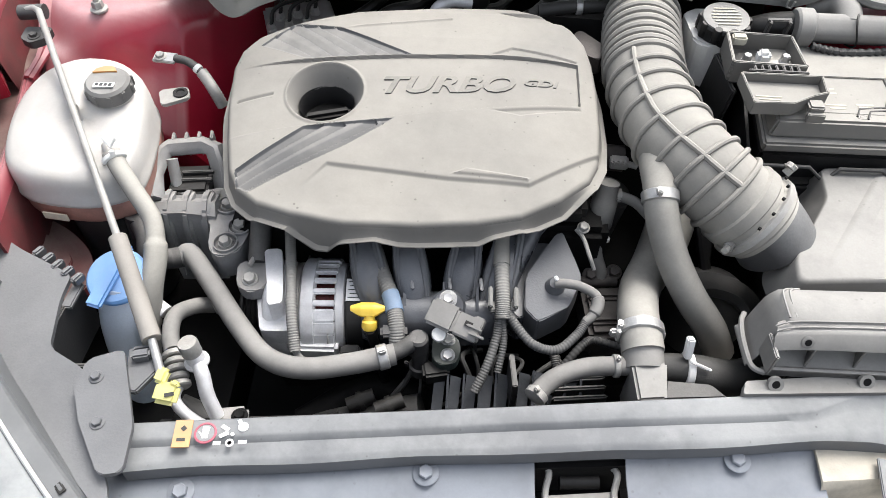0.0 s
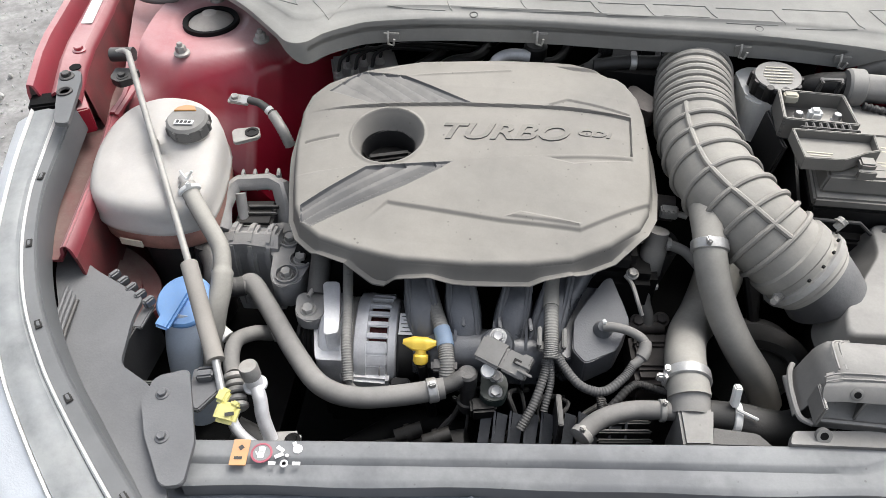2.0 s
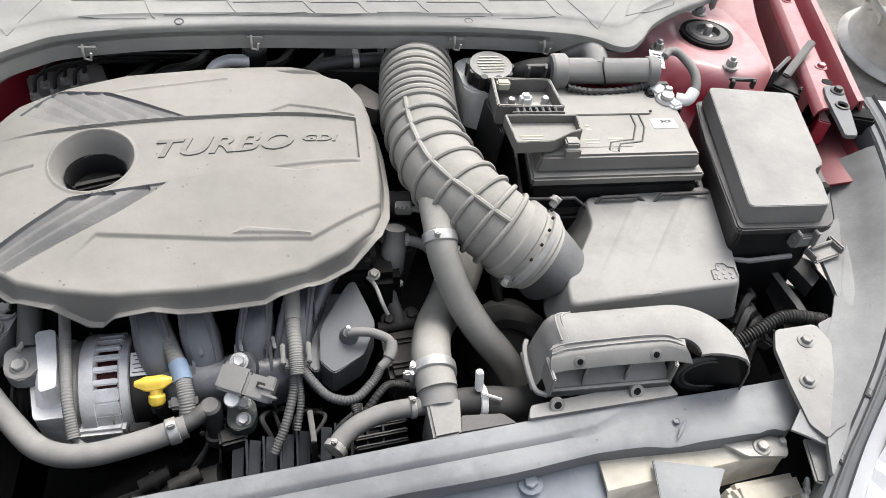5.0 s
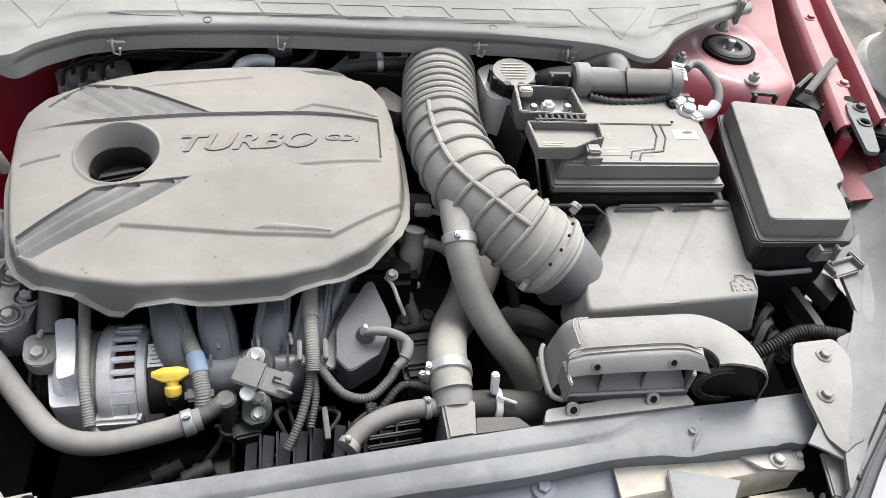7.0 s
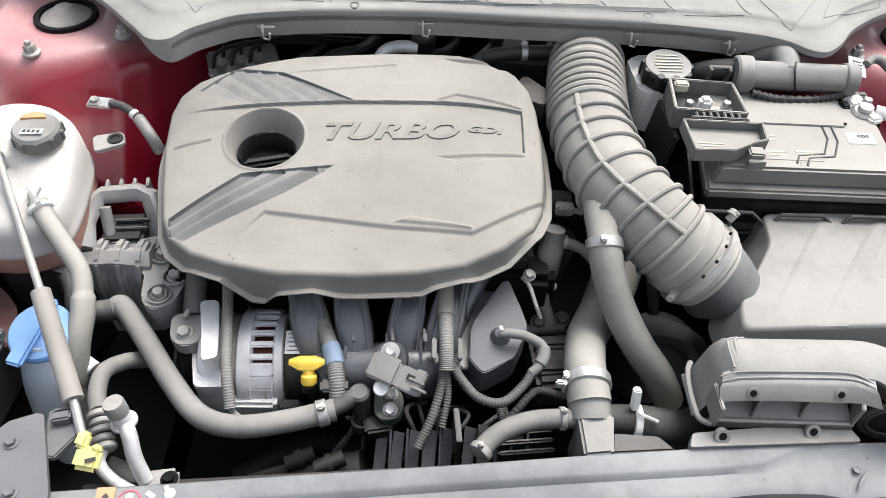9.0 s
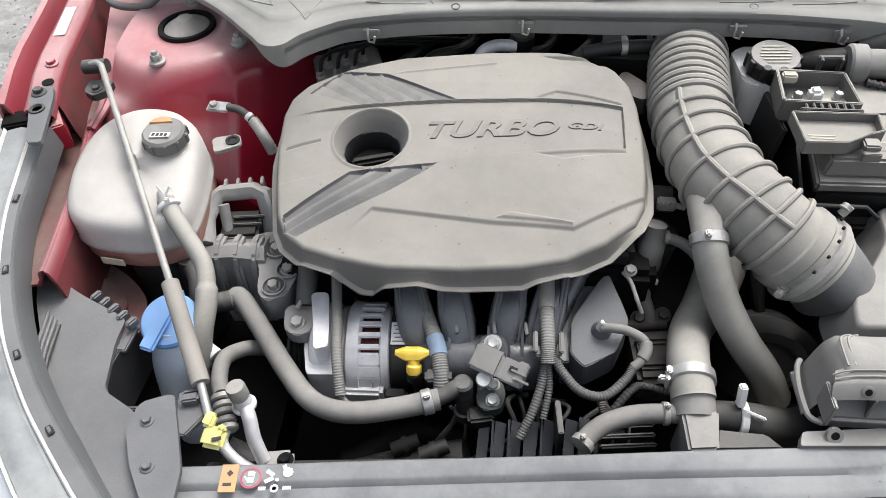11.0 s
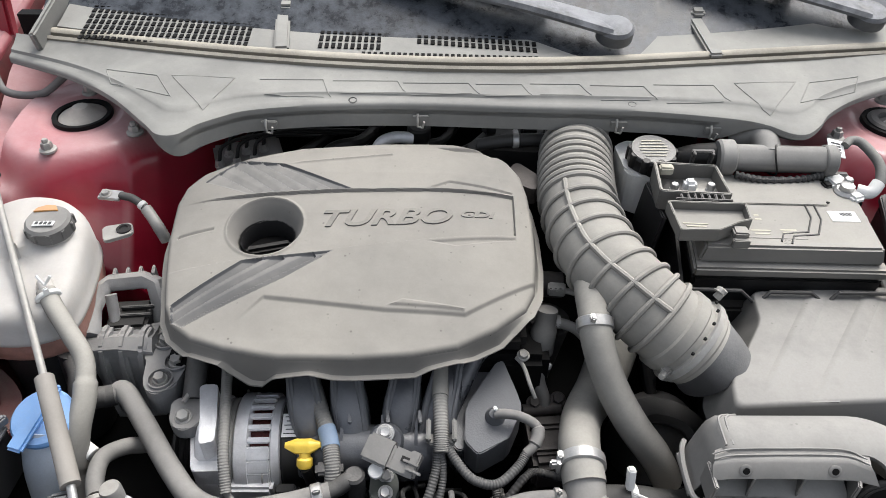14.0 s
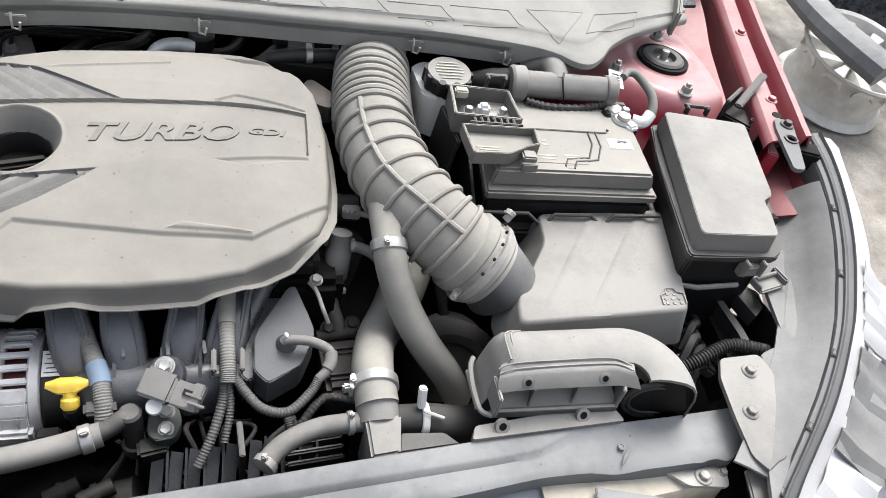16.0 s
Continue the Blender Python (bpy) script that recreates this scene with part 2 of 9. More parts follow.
ALLOY = mat("dusty_alloy_wheel", (0.62, 0.61, 0.58), 0.4, 0.55, dust=0.40, dust_side=0.2, dust_col=(0.55, 0.53, 0.49))
GREEN = mat("green_sensor_plastic", (0.018, 0.030, 0.027), 0.5, dust=0.12)


# ---------- mesh tools ----------
def finish(bm, name, material, parent=None, label="", sharp=35.0):
    bmesh.ops.recalc_face_normals(bm, faces=bm.faces)
    me = bpy.data.meshes.new(name)
    bm.to_mesh(me)
    bm.free()
    me.polygons.foreach_set("use_smooth", [True] * len(me.polygons))
    me.set_sharp_from_angle(angle=radians(sharp))
    me.materials.append(material)
    ob = new(name, me)
    if parent is not None:
        ob.parent = parent
        origin = Vector((0, 0, 0))
        p = parent
        while p is not None:
            origin += p.location
            p = p.parent
        ob.location = -origin
    if label:
        ob["label"] = label
    return ob


def part(name, bm, material, parent, label="", sharp=35.0):
    """One mesh object under a thing or under a part; the mesh is given in world metres."""
    return finish(bm, name, material, parent, label, sharp)


def thing(name, at, label, category, group="", kind=""):
    ob = new(name)
    ob.empty_display_size = 0.03
    ob.location = at
    return tagged(ob, label, category, group, kind)


def solo(name, bm, material, label, category, kind="", sharp=35.0, group=""):
    return tagged(finish(bm, name, material, None, "", sharp), label, category, group, kind)


def B():
    return bmesh.new()


def curve(points, steps=8):
    """A smooth line through points (Catmull-Rom)."""
    p = [Vector(v) for v in points]
    p = [2 * p[0] - p[1], *p, 2 * p[-1] - p[-2]]
    out = []
    for a, b, c, d in zip(p, p[1:], p[2:], p[3:]):
        for k in range(steps):
            t = k / steps
            out.append(0.5 * (2 * b + (c - a) * t + (2 * a - 5 * b + 4 * c - d) * t * t + (3 * b - a - 3 * c + d) * t**3))
    out.append(p[-2])
    return out


def frames(line):
    """Tangent, side and up for each point of a line, without twist."""
    tan = [(line[min(i + 1, len(line) - 1)] - line[max(i - 1, 0)]).normalized() for i in range(len(line))]
    up = Vector((0, 0, 1)) if abs(tan[0].z) < 0.9 else Vector((0, 1, 0))
    out = []
    for t in tan:
        side = t.cross(up).normalized()
        up = side.cross(t).normalized()
        out.append((t, side, up))
    return out


def tube(bm, line, radius, seg=14, cap=True):
    """A tube along a line. radius: a number or a function of 0..1 along it and the angle."""
    fr, rings = frames(line), []
    total = max(len(line) - 1, 1)
    for i, (p, (t, s, u)) in enumerate(zip(line, fr)):
        ring = []
        for k in range(seg):
            a = 2 * math.pi * k / seg
            r = radius if isinstance(radius, (int, float)) else radius(i / total, a)
            ring.append(bm.verts.new(p + r * (math.cos(a) * s + math.sin(a) * u)))
        rings.append(ring)
    for a, b in zip(rings, rings[1:]):
        for k in range(seg):
            bm.faces.new((a[k], a[(k + 1) % seg], b[(k + 1) % seg], b[k]))
    if cap:
        bm.faces.new(rings[0][::-1])
        bm.faces.new(rings[-1])
    return bm


def cyl(bm, a, b, r0, r1=None, seg=18):
    a, b = Vector(a), Vector(b)
    r1 = r0 if r1 is None else r1
    return tube(bm, [a, b], lambda f, _: r0 + (r1 - r0) * f, seg)


def lathe(bm, at, axis, profile, seg=28, cap=True):
    """Turns a profile of (radius, height) about an axis through at."""
    axis = Vector(axis).normalized()
    ref = Vector((1, 0, 0)) if abs(axis.x) < 0.9 else Vector((0, 1, 0))
    s = axis.cross(ref).normalized()
    u = axis.cross(s).normalized()
    rings = []
    for r, h in profile:
        rings.append([bm.verts.new(Vector(at) + axis * h + max(r, 1e-5) * (math.cos(2 * math.pi * k / seg) * s + math.sin(2 * math.pi * k / seg) * u)) for k in range(seg)])
    for a, b in zip(rings, rings[1:]):
        for k in range(seg):
            bm.faces.new((a[k], a[(k + 1) % seg], b[(k + 1) % seg], b[k]))
    if cap:
        bm.faces.new(rings[0][::-1])
        bm.faces.new(rings[-1])
    return bm


def box(bm, at, size, turn=(0, 0, 0), bevel=0.0, seg=2):
    """A box about its middle, with rounded edges."""
    made = bmesh.ops.create_cube(bm, size=1.0, matrix=pose(*at, *turn) @ Matrix.Diagonal((*size, 1)))
    if bevel:
        edges = {e for v in made["verts"] for e in v.link_edges}
        bmesh.ops.bevel(bm, geom=list(edges), offset=bevel, segments=seg, affect="EDGES", clamp_overlap=True)
    return bm


def prism(bm, outline, z0, z1, bevel=0.0, seg=2, grow=0.0, dz=None):
    """A slab over an outline in plan; the top shrinks by grow, and dz(x, y) bends it."""
    n = len(outline)
    cx, cy = sum(p[0] for p in outline) / n, sum(p[1] for p in outline) / n
    low, top = [], []
    for x, y in outline:
        k = 1 - grow / max(math.hypot(x - cx, y - cy), 1e-6)
        tx, ty = cx + (x - cx) * k, cy + (y - cy) * k
        low.append(bm.verts.new((x, y, z0 + (dz(x, y) if dz else 0))))
        top.append(bm.verts.new((tx, ty, z1 + (dz(tx, ty) if dz else 0))))
    faces = [bm.faces.new(low[::-1]), bm.faces.new(top)]
    for i in range(n):
        j = (i + 1) % n
        faces.append(bm.faces.new((low[i], low[j], top[j], top[i])))
    if bevel:
        edges = {e for f in faces for e in f.edges}
        bmesh.ops.bevel(bm, geom=list(edges), offset=bevel, segments=seg, affect="EDGES", clamp_overlap=True)
    return bm


def rounded(outline, r, steps=4):
    """An outline with its corners rounded off."""
    out, n = [], len(outline)
    for i in range(n):
        a, b, c = (Vector(outline[(i + k) % n][:2]) for k in (-1, 0, 1))
        ka, kc = min(r, (a - b).length * 0.45), min(r, (c - b).length * 0.45)
        p, q = b + (a - b).normalized() * ka, b + (c - b).normalized() * kc
        for k in range(steps + 1):
            t = k / steps
            v = p * (1 - t) ** 2 + b * 2 * t * (1 - t) + q * t * t
            out.append((v.x, v.y))
    return out


def loft(bm, rows, thick=0.0, down=(0, 0, -1)):
    """A sheet through rows of points, with a thickness."""
    top = [[bm.verts.new(p) for p in row] for row in rows]
    d = Vector(down) * thick

    def skin(g):
        for a, b in zip(g, g[1:]):
            for i in range(len(a) - 1):
                bm.faces.new((a[i], a[i + 1], b[i + 1], b[i]))

    skin(top)
    if thick:
        low = [[bm.verts.new(Vector(p) + d) for p in row] for row in rows]
        skin(low)
        m, k = len(rows), len(rows[0])
        rim = [(0, i) for i in range(k)] + [(j, k - 1) for j in range(1, m)] + [(m - 1, i) for i in range(k - 2, -1, -1)] + [(j, 0) for j in range(m - 2, 0, -1)]
        for a, b in zip(rim, rim[1:] + rim[:1]):
            bm.faces.new((top[a[0]][a[1]], top[b[0]][b[1]], low[b[0]][b[1]], low[a[0]][a[1]]))
    return bm


def hexbolt(bm, at, axis=(0, 0, 1), r=0.008, h=0.006, washer=1.5):
    """A bolt head: washer flange, hexagon and a shallow dish on top."""
    at, axis = Vector(at), Vector(axis).normalized()
    lathe(bm, at, axis, [(r * washer, 0), (r * washer, h * 0.18), (r * washer * 0.9, h * 0.3)], 20)
    lathe(bm, at + axis * h * 0.25, axis, [(r, 0), (r, h * 0.65), (r * 0.86, h * 0.8), (r * 0.5, h * 0.72)], 6)
    return bm


def smooth01(v):
    v = max(0.0, min(1.0, v))
    return v * v * (3 - 2 * v)


def inset(poly, x, y):
    """How far a point lies inside a convex outline (counter-clockwise); negative outside."""
    best = 9.0
    for (ax, ay), (bx, by) in zip(poly, poly[1:] + poly[:1]):
        ex, ey = bx - ax, by - ay
        best = min(best, (ex * (y - ay) - ey * (x - ax)) / math.hypot(ex, ey))
    return best


def along(x, table):
    """Linear look-up in pairs."""
    for (a, va), (b, vb) in zip(table, table[1:]):
        if x <= b:
            return va + (vb - va) * max(0.0, min(1.0, (x - a) / (b - a)))
    return table[-1][1]


def writing(name, body, at, height, width, angle, material, parent, depth=0.0015, shear=0.0, label="", on=None, bold=0.0):
    """Raised letters in the built-in font, sized to a height and a width."""
    c = bpy.data.curves.new(name, "FONT")
    c.body, c.extrude, c.shear, c.resolution_u, c.bevel_depth, c.offset = body, 0.5, shear, 3, 0.0, bold
    tmp = new(name, c)
    me = bpy.data.meshes.new_from_object(tmp.evaluated_get(bpy.context.evaluated_depsgraph_get()))
    bpy.data.objects.remove(tmp)
    co = np.array([v.co[:] for v in me.vertices])
    lo, hi = co.min(0), co.max(0)
    co = (co - lo) / (hi - lo)
    ca, sa = math.cos(radians(angle)), math.sin(radians(angle))
    bm = bmesh.new()
    bm.from_mesh(me)
    for v, (x, y, z) in zip(bm.verts, co):
        px, py = x * width, y * height
        wx, wy = at[0] + px * ca - py * sa, at[1] + px * sa + py * ca
        v.co = (wx, wy, (on(wx, wy) if on else at[2]) + (z - 0.5) * 2 * depth)
    bpy.data.meshes.remove(me)
    return part(name, bm, material, parent, label)


# ---------- the yard ----------
def build_ground():
    bm = B()
    box(bm, (0, 0, -0.05), (400, 400, 0.1))
    solo("ground", bm, CONCRETE, "dusty grey concrete yard under the car", "ground", "structure")
    bm = B()
    rows = []
    for i in range(60):
        y = -1.0 + i * 0.12
        rows.append([(-7.0 + j * 0.12, y, 0.012 + 0.018 * noise.noise((j * 0.5, i * 0.5, 3)) + 0.010 * noise.noise((j * 1.7, i * 1.7, 8))) for j in range(51)])
    loft(bm, rows, 0.05)
    solo("gravel", bm, GRAVEL, "pale loose gravel beside the car", "gravel", "stuff")
    rnd = random.Random(5)
    bm = B()
    for _ in range(2600):
        x, y = rnd.uniform(-3.2, -1.2), rnd.uniform(1.2, 4.2)
        s = rnd.uniform(0.0025, 0.0065) * (2.4 if rnd.random() < 0.03 else 1)
        made = bmesh.ops.create_icosphere(bm, subdivisions=1, radius=s, matrix=Matrix.Translation((x, y, 0.02 + s * 0.2)) @ pose(0, 0, 0, rnd.uniform(0, 180), rnd.uniform(0, 180)) @ Matrix.Diagonal((1, rnd.uniform(0.6, 1.1), rnd.uniform(0.4, 0.8), 1)))
    solo("pebbles", bm, PEBBLE, "scattered grey pebbles on the gravel", "gravel", "stuff", sharp=20)


build_ground()


# ---------- the car's painted body ----------
body = thing("car_body", (0, 1.0, 0.0), "dusty dark red car body around an open engine bay, bonnet removed", "car")


def side_rail(s, xs):
    """The upper rail and wing of one side: s is -1 or 1, xs the table of the inner flange's x by y."""
    ys = [0.872] + [0.90 + 0.05 * i for i in range(18)]
    rows = []
    for y in ys:
        xi = along(y, xs)
        w = 0.037
        rows.append([(s * (xi - 0.002), y, 0.915), (s * xi, y, 0.921), (s * (xi + 0.006), y, 0.926),
                     (s * (xi + w - 0.008), y, 0.928), (s * (xi + w - 0.002), y, 0.924), (s * (xi + w), y, 0.912)])
    bm = B()
    loft(bm, rows, 0.004, (0.0, 0, -1))
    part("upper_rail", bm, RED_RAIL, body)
    rows = []
    for y in ys:
        x = along(y, xs) + 0.037
        rows.append([(s * (x + 0.001), y, 0.911), (s * (x + 0.004), y, 0.905), (s * (x + 0.014), y, 0.904), (s * (x + 0.018), y, 0.924), (s * (x + 0.022), y, 0.936), (s * (x + 0.027), y, 0.937),
                     (s * (x + 0.031), y, 0.924), (s * (x + 0.037), y, 0.86), (s * (x + 0.046), y, 0.76), (s * (x + 0.053), y, 0.62), (s * (x + 0.05), y, 0.45)])
    bm = B()
    loft(bm, rows, 0.004, (-s, 0, 0))
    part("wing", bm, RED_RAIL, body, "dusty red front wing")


RAIL_R = [(0.80, 0.664), (0.843, 0.679), (0.974, 0.722), (1.139, 0.748), (1.24, 0.775), (1.48, 0.82), (1.75, 0.86)]
RAIL_L = [(0.80, 0.648), (0.881, 0.670), (0.978, 0.702), (1.181, 0.766), (1.296, 0.805), (1.45, 0.845), (1.75, 0.90)]
side_rail(-1, RAIL_R)
side_rail(1, RAIL_L)


CREASE = [(0.40, 1.17), (0.437, 1.103), (0.465, 1.045), (0.494, 1.010), (0.53, 0.985), (0.567, 0.972), (0.646, 0.960), (0.672, 0.965)]


def tower(s, cx, cy):
    """One strut tower: a pressed dome with a round hole, a crease along the front, and its walls towards the bay."""
    def height(x, y):
        d = math.hypot(x - cx, y - cy)
        z = 0.872 + 0.040 * smooth01((0.150 - d) / 0.050) - 0.004 * smooth01((0.060 - d) / 0.012)
        z += 0.020 * smooth01((y - cy - 0.06) / 0.12)
        z += 0.004 * math.cos(3 * math.atan2(y - cy, x - cx)) * smooth01(1 - abs(d - 0.10) / 0.05)
        over = along(x, CREASE) - y
        z -= 1.15 * (math.sqrt(over * over + 0.007 ** 2) + over) / 2
        z += 0.006 * smooth01((0.502 - x) / 0.004) * smooth01((over + 0.01) / 0.02)
        return z - (0.03 if d < 0.032 else 0.0)

    xs, ys = [0.400 + j * 0.272 / 63 for j in range(64)], [0.905 + i * 0.00625 for i in range(63)]
    bm = B()
    loft(bm, [[(s * x, y, height(x, y)) for x in xs] for y in ys], 0.004)
    part("strut_tower", bm, RED, body, sharp=50)
    bm = B()
    lathe(bm, (s * cx, cy, 0.9085), (0, 0, 1), [(0.0345, -0.01), (0.0345, 0.0042), (0.036, 0.0052), (0.0415, 0.0052), (0.0430, -0.004)], 48, False)
    part("hole_rim", bm, SHADE_BLACK, body, "black rim of the strut hole")
    bm = B()
    wall = []
    for k, (f, dy) in enumerate([(0.0, 0.0), (0.04, -0.004), (0.15, -0.010), (0.4, -0.014), (1.0, -0.018)]):
        wall.append([(s * x, 0.905 + dy + 0.004 * f * math.sin(j * 0.5 + k * 0.4), height(x, 0.905) + (0.38 - height(x, 0.905)) * f - 0.001) for j, x in enumerate(xs)])
    loft(bm, wall, 0.004, (0, 1, 0))
    part("tower_front_wall", bm, RED, body, sharp=50)
    bm = B()
    loft(bm, [[(s * (0.400 + d + 0.003 * f * math.sin(j)), y, height(0.400, y) + (0.38 - height(0.400, y)) * f - 0.001) for j, y in enumerate(ys)] for f, d in ((0, 0), (0.1, 0.004), (0.3, 0.006), (1.0, 0.01))], 0.004, (s, 0, 0))
    part("tower_inner_wall", bm, RED, body)


tower(-1, 0.585, 1.098)
tower(1, 0.604, 1.096)


def apron(s, xs):
    """The dirty floor between tower and rail, and the wheel-arch wall in front of it."""
    rows, low = [], []
    crest = [(0.90, 0.660), (0.947, 0.672), (1.054, 0.706), (1.198, 0.752), (1.374, 0.81), (1.70, 0.86)]
    for i in range(38):
        y = 0.905 + i * 0.02
        xi, xa, xc = along(y, xs), 0.664, along(y, crest)
        xc = min(max(xc, xa + 0.012), xi - 0.014)
        rise = 0.014 * smooth01((y - 0.93) / 0.10) + 0.012 * smooth01((y - 1.15) / 0.15)
        rows.append([(s * xa, y, 0.872), (s * (xa + 0.4 * (xc - xa)), y, 0.874 + 0.4 * rise), (s * (xc - 0.008), y, 0.876 + rise), (s * (xc - 0.002), y, 0.876 + rise), (s * (xc + 0.002), y, 0.868 + 0.8 * rise), (s * (xc + 0.004), y, 0.850)])
        low.append([(s * (xc + 0.0045), y, 0.850), (s * (xc + 0.008), y, 0.846), (s * (xi - 0.010), y, 0.847), (s * (xi - 0.006), y, 0.870), (s * (xi - 0.003), y, 0.905), (s * xi, y, 0.919)])
    bm = B()
    loft(bm, rows, 0.004)
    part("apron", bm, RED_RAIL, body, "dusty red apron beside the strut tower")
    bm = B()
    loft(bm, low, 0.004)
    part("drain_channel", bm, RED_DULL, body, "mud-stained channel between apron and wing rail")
    # gutter with a bright raised lip towards the bay
    ridge = [(0.65, 0.622), (0.679, 0.626), (0.793, 0.645), (0.924, 0.676)]
    gutter, lip, wall = [], [], []
    y0 = 0.655 if s < 0 else 0.785
    for i in range(18):
        y = y0 + i * (0.927 - y0) / 17
        xr = along(y, ridge)
        gutter.append([(s * (xr + a), y, z) for a, z in ((0.075, 0.882 if s > 0 else 0.876), (0.066, 0.868 if s > 0 else 0.853), (0.030, 0.864 if s > 0 else 0.846), (0.014, 0.862 if s > 0 else 0.848))])
        lip.append([(s * (xr + a), y, z) for a, z in ((0.014, 0.8624 if s > 0 else 0.8484), (0.008, 0.864 if s > 0 else 0.856), (0.005, 0.867), (0.0, 0.871), (-0.004, 0.866), (-0.006, 0.852))])
        wall.append([(s * (xr + a), y, z) for a, z in ((-0.006, 0.8515), (-0.007, 0.84), (-0.010, 0.76), (-0.010, 0.40))])
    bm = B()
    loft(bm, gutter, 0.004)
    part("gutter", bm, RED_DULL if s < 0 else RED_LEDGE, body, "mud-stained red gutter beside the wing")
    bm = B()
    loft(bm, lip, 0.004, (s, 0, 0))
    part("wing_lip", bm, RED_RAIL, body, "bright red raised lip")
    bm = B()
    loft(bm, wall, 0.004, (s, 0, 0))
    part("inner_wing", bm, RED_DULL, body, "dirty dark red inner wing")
    # near-black box for the shade inside the hollow rail end
    bm = B()
    box(bm, (s * 0.732, 0.868, 0.905), (0.040, 0.030, 0.03), (0, 0, -18 * s), 0.003)
    part("wing_end", bm, SHADE_BLACK, body, "black box painting the shade in the wing rail's open end")
    # near-black liners paint the shade below the headlamp and in the arch
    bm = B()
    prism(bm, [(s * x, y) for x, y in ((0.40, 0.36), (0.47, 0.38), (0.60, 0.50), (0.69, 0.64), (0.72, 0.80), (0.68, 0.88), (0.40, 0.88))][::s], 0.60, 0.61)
    part("lamp_liner", bm, SHADE_BLACK, body, "liner below the headlamp, its shade painted near black")
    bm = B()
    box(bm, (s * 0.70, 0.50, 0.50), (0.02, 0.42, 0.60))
    part("arch_liner", bm, SHADE_BLACK, body, "black wheel arch liner")


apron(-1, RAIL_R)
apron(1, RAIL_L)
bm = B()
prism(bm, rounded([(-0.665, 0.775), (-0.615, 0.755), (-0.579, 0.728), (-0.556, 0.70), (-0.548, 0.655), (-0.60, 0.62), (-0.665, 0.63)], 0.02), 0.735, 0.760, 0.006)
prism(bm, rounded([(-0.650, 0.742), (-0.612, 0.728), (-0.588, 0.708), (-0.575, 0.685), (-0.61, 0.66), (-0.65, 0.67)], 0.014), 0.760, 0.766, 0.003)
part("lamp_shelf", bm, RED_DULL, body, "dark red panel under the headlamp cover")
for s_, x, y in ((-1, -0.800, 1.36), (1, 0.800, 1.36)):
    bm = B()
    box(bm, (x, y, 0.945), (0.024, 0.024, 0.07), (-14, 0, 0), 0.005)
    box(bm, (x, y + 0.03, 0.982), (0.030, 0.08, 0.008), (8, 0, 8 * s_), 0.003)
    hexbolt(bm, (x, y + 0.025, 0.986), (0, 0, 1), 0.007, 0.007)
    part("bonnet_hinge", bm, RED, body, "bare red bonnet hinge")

# plain sheets and boxes closing the bay, its deep shade painted near black
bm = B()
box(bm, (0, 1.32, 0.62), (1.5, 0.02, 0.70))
part("bulkhead", bm, SHADE_BLACK, body, "bulkhead with the shade of the bay painted near black")
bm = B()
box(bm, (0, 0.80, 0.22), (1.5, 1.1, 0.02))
part("undertray", bm, SHADE_BLACK, body)
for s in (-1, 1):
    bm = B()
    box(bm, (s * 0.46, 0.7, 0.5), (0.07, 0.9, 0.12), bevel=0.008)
    part("chassis_rail", bm, SHADE_BLACK, body)
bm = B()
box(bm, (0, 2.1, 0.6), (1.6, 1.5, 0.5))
part("cabin_floor", bm, SHADE_BLACK, body)

# studs and caps of the towers
for (x, y) in ((-0.595, 1.0), (-0.492, 1.046), (-0.586, 1.142), (0.596, 0.997), (0.606, 1.139), (0.50, 1.048)):
    bm = B()
    z = 0.917
    if y > 1.1:
        z = 0.926
    lathe(bm, (x, y, z - 0.004), (0, 0, 1), [(0.0115, 0), (0.0115, 0.003), (0.009, 0.0045)], 20)
    lathe(bm, (x, y, z), (0, 0, 1), [(0.0078, 0), (0.0078, 0.007), (0.0066, 0.009), (0.0042, 0.0092), (0.0042, 0.013), (0.0033, 0.0142)], 6)
    tagged(finish(bm, "strut_nut", STEEL_DULL), "dull flanged nut on a threaded stud of the strut tower", "nut", "strut nuts")
bm = B()
lathe(bm, (-0.585, 1.098, 0.9070), (0, 0, 1), [(0.0335, 0), (0.0335, 0.003), (0.0315, 0.0045), (0.028, 0.0055), (0.013, 0.0155), (0.011, 0.0175), (0.006, 0.0182)], 40)
part("strut_cap", bm, CAP_CREAM, body, "dusty domed metal cap in the strut tower hole")
bm = B()
lathe(bm, (0.604, 1.096, 0.8965), (0, 0, 1), [(0.034, 0.01), (0.034, 0.018), (0.030, 0.021), (0.020, 0.021), (0.017, 0.014), (0.012, 0.012)], 40)
mount = thing("strut_mount", (0.604, 1.096, 0.89), "black rubber strut mount with a steel rod end", "strut mount")
part("rubber_ring", bm, BLACK_DUSTY, mount)
bm = B()
cyl(bm, (0.604, 1.096, 0.895), (0.604, 1.096, 0.926), 0.006, seg=16)
lathe(bm, (0.604, 1.096, 0.900), (0, 0, 1), [(0.012, 0), (0.012, 0.009), (0.010, 0.011)], 6)
part("rod_nut", bm, STEEL, mount)


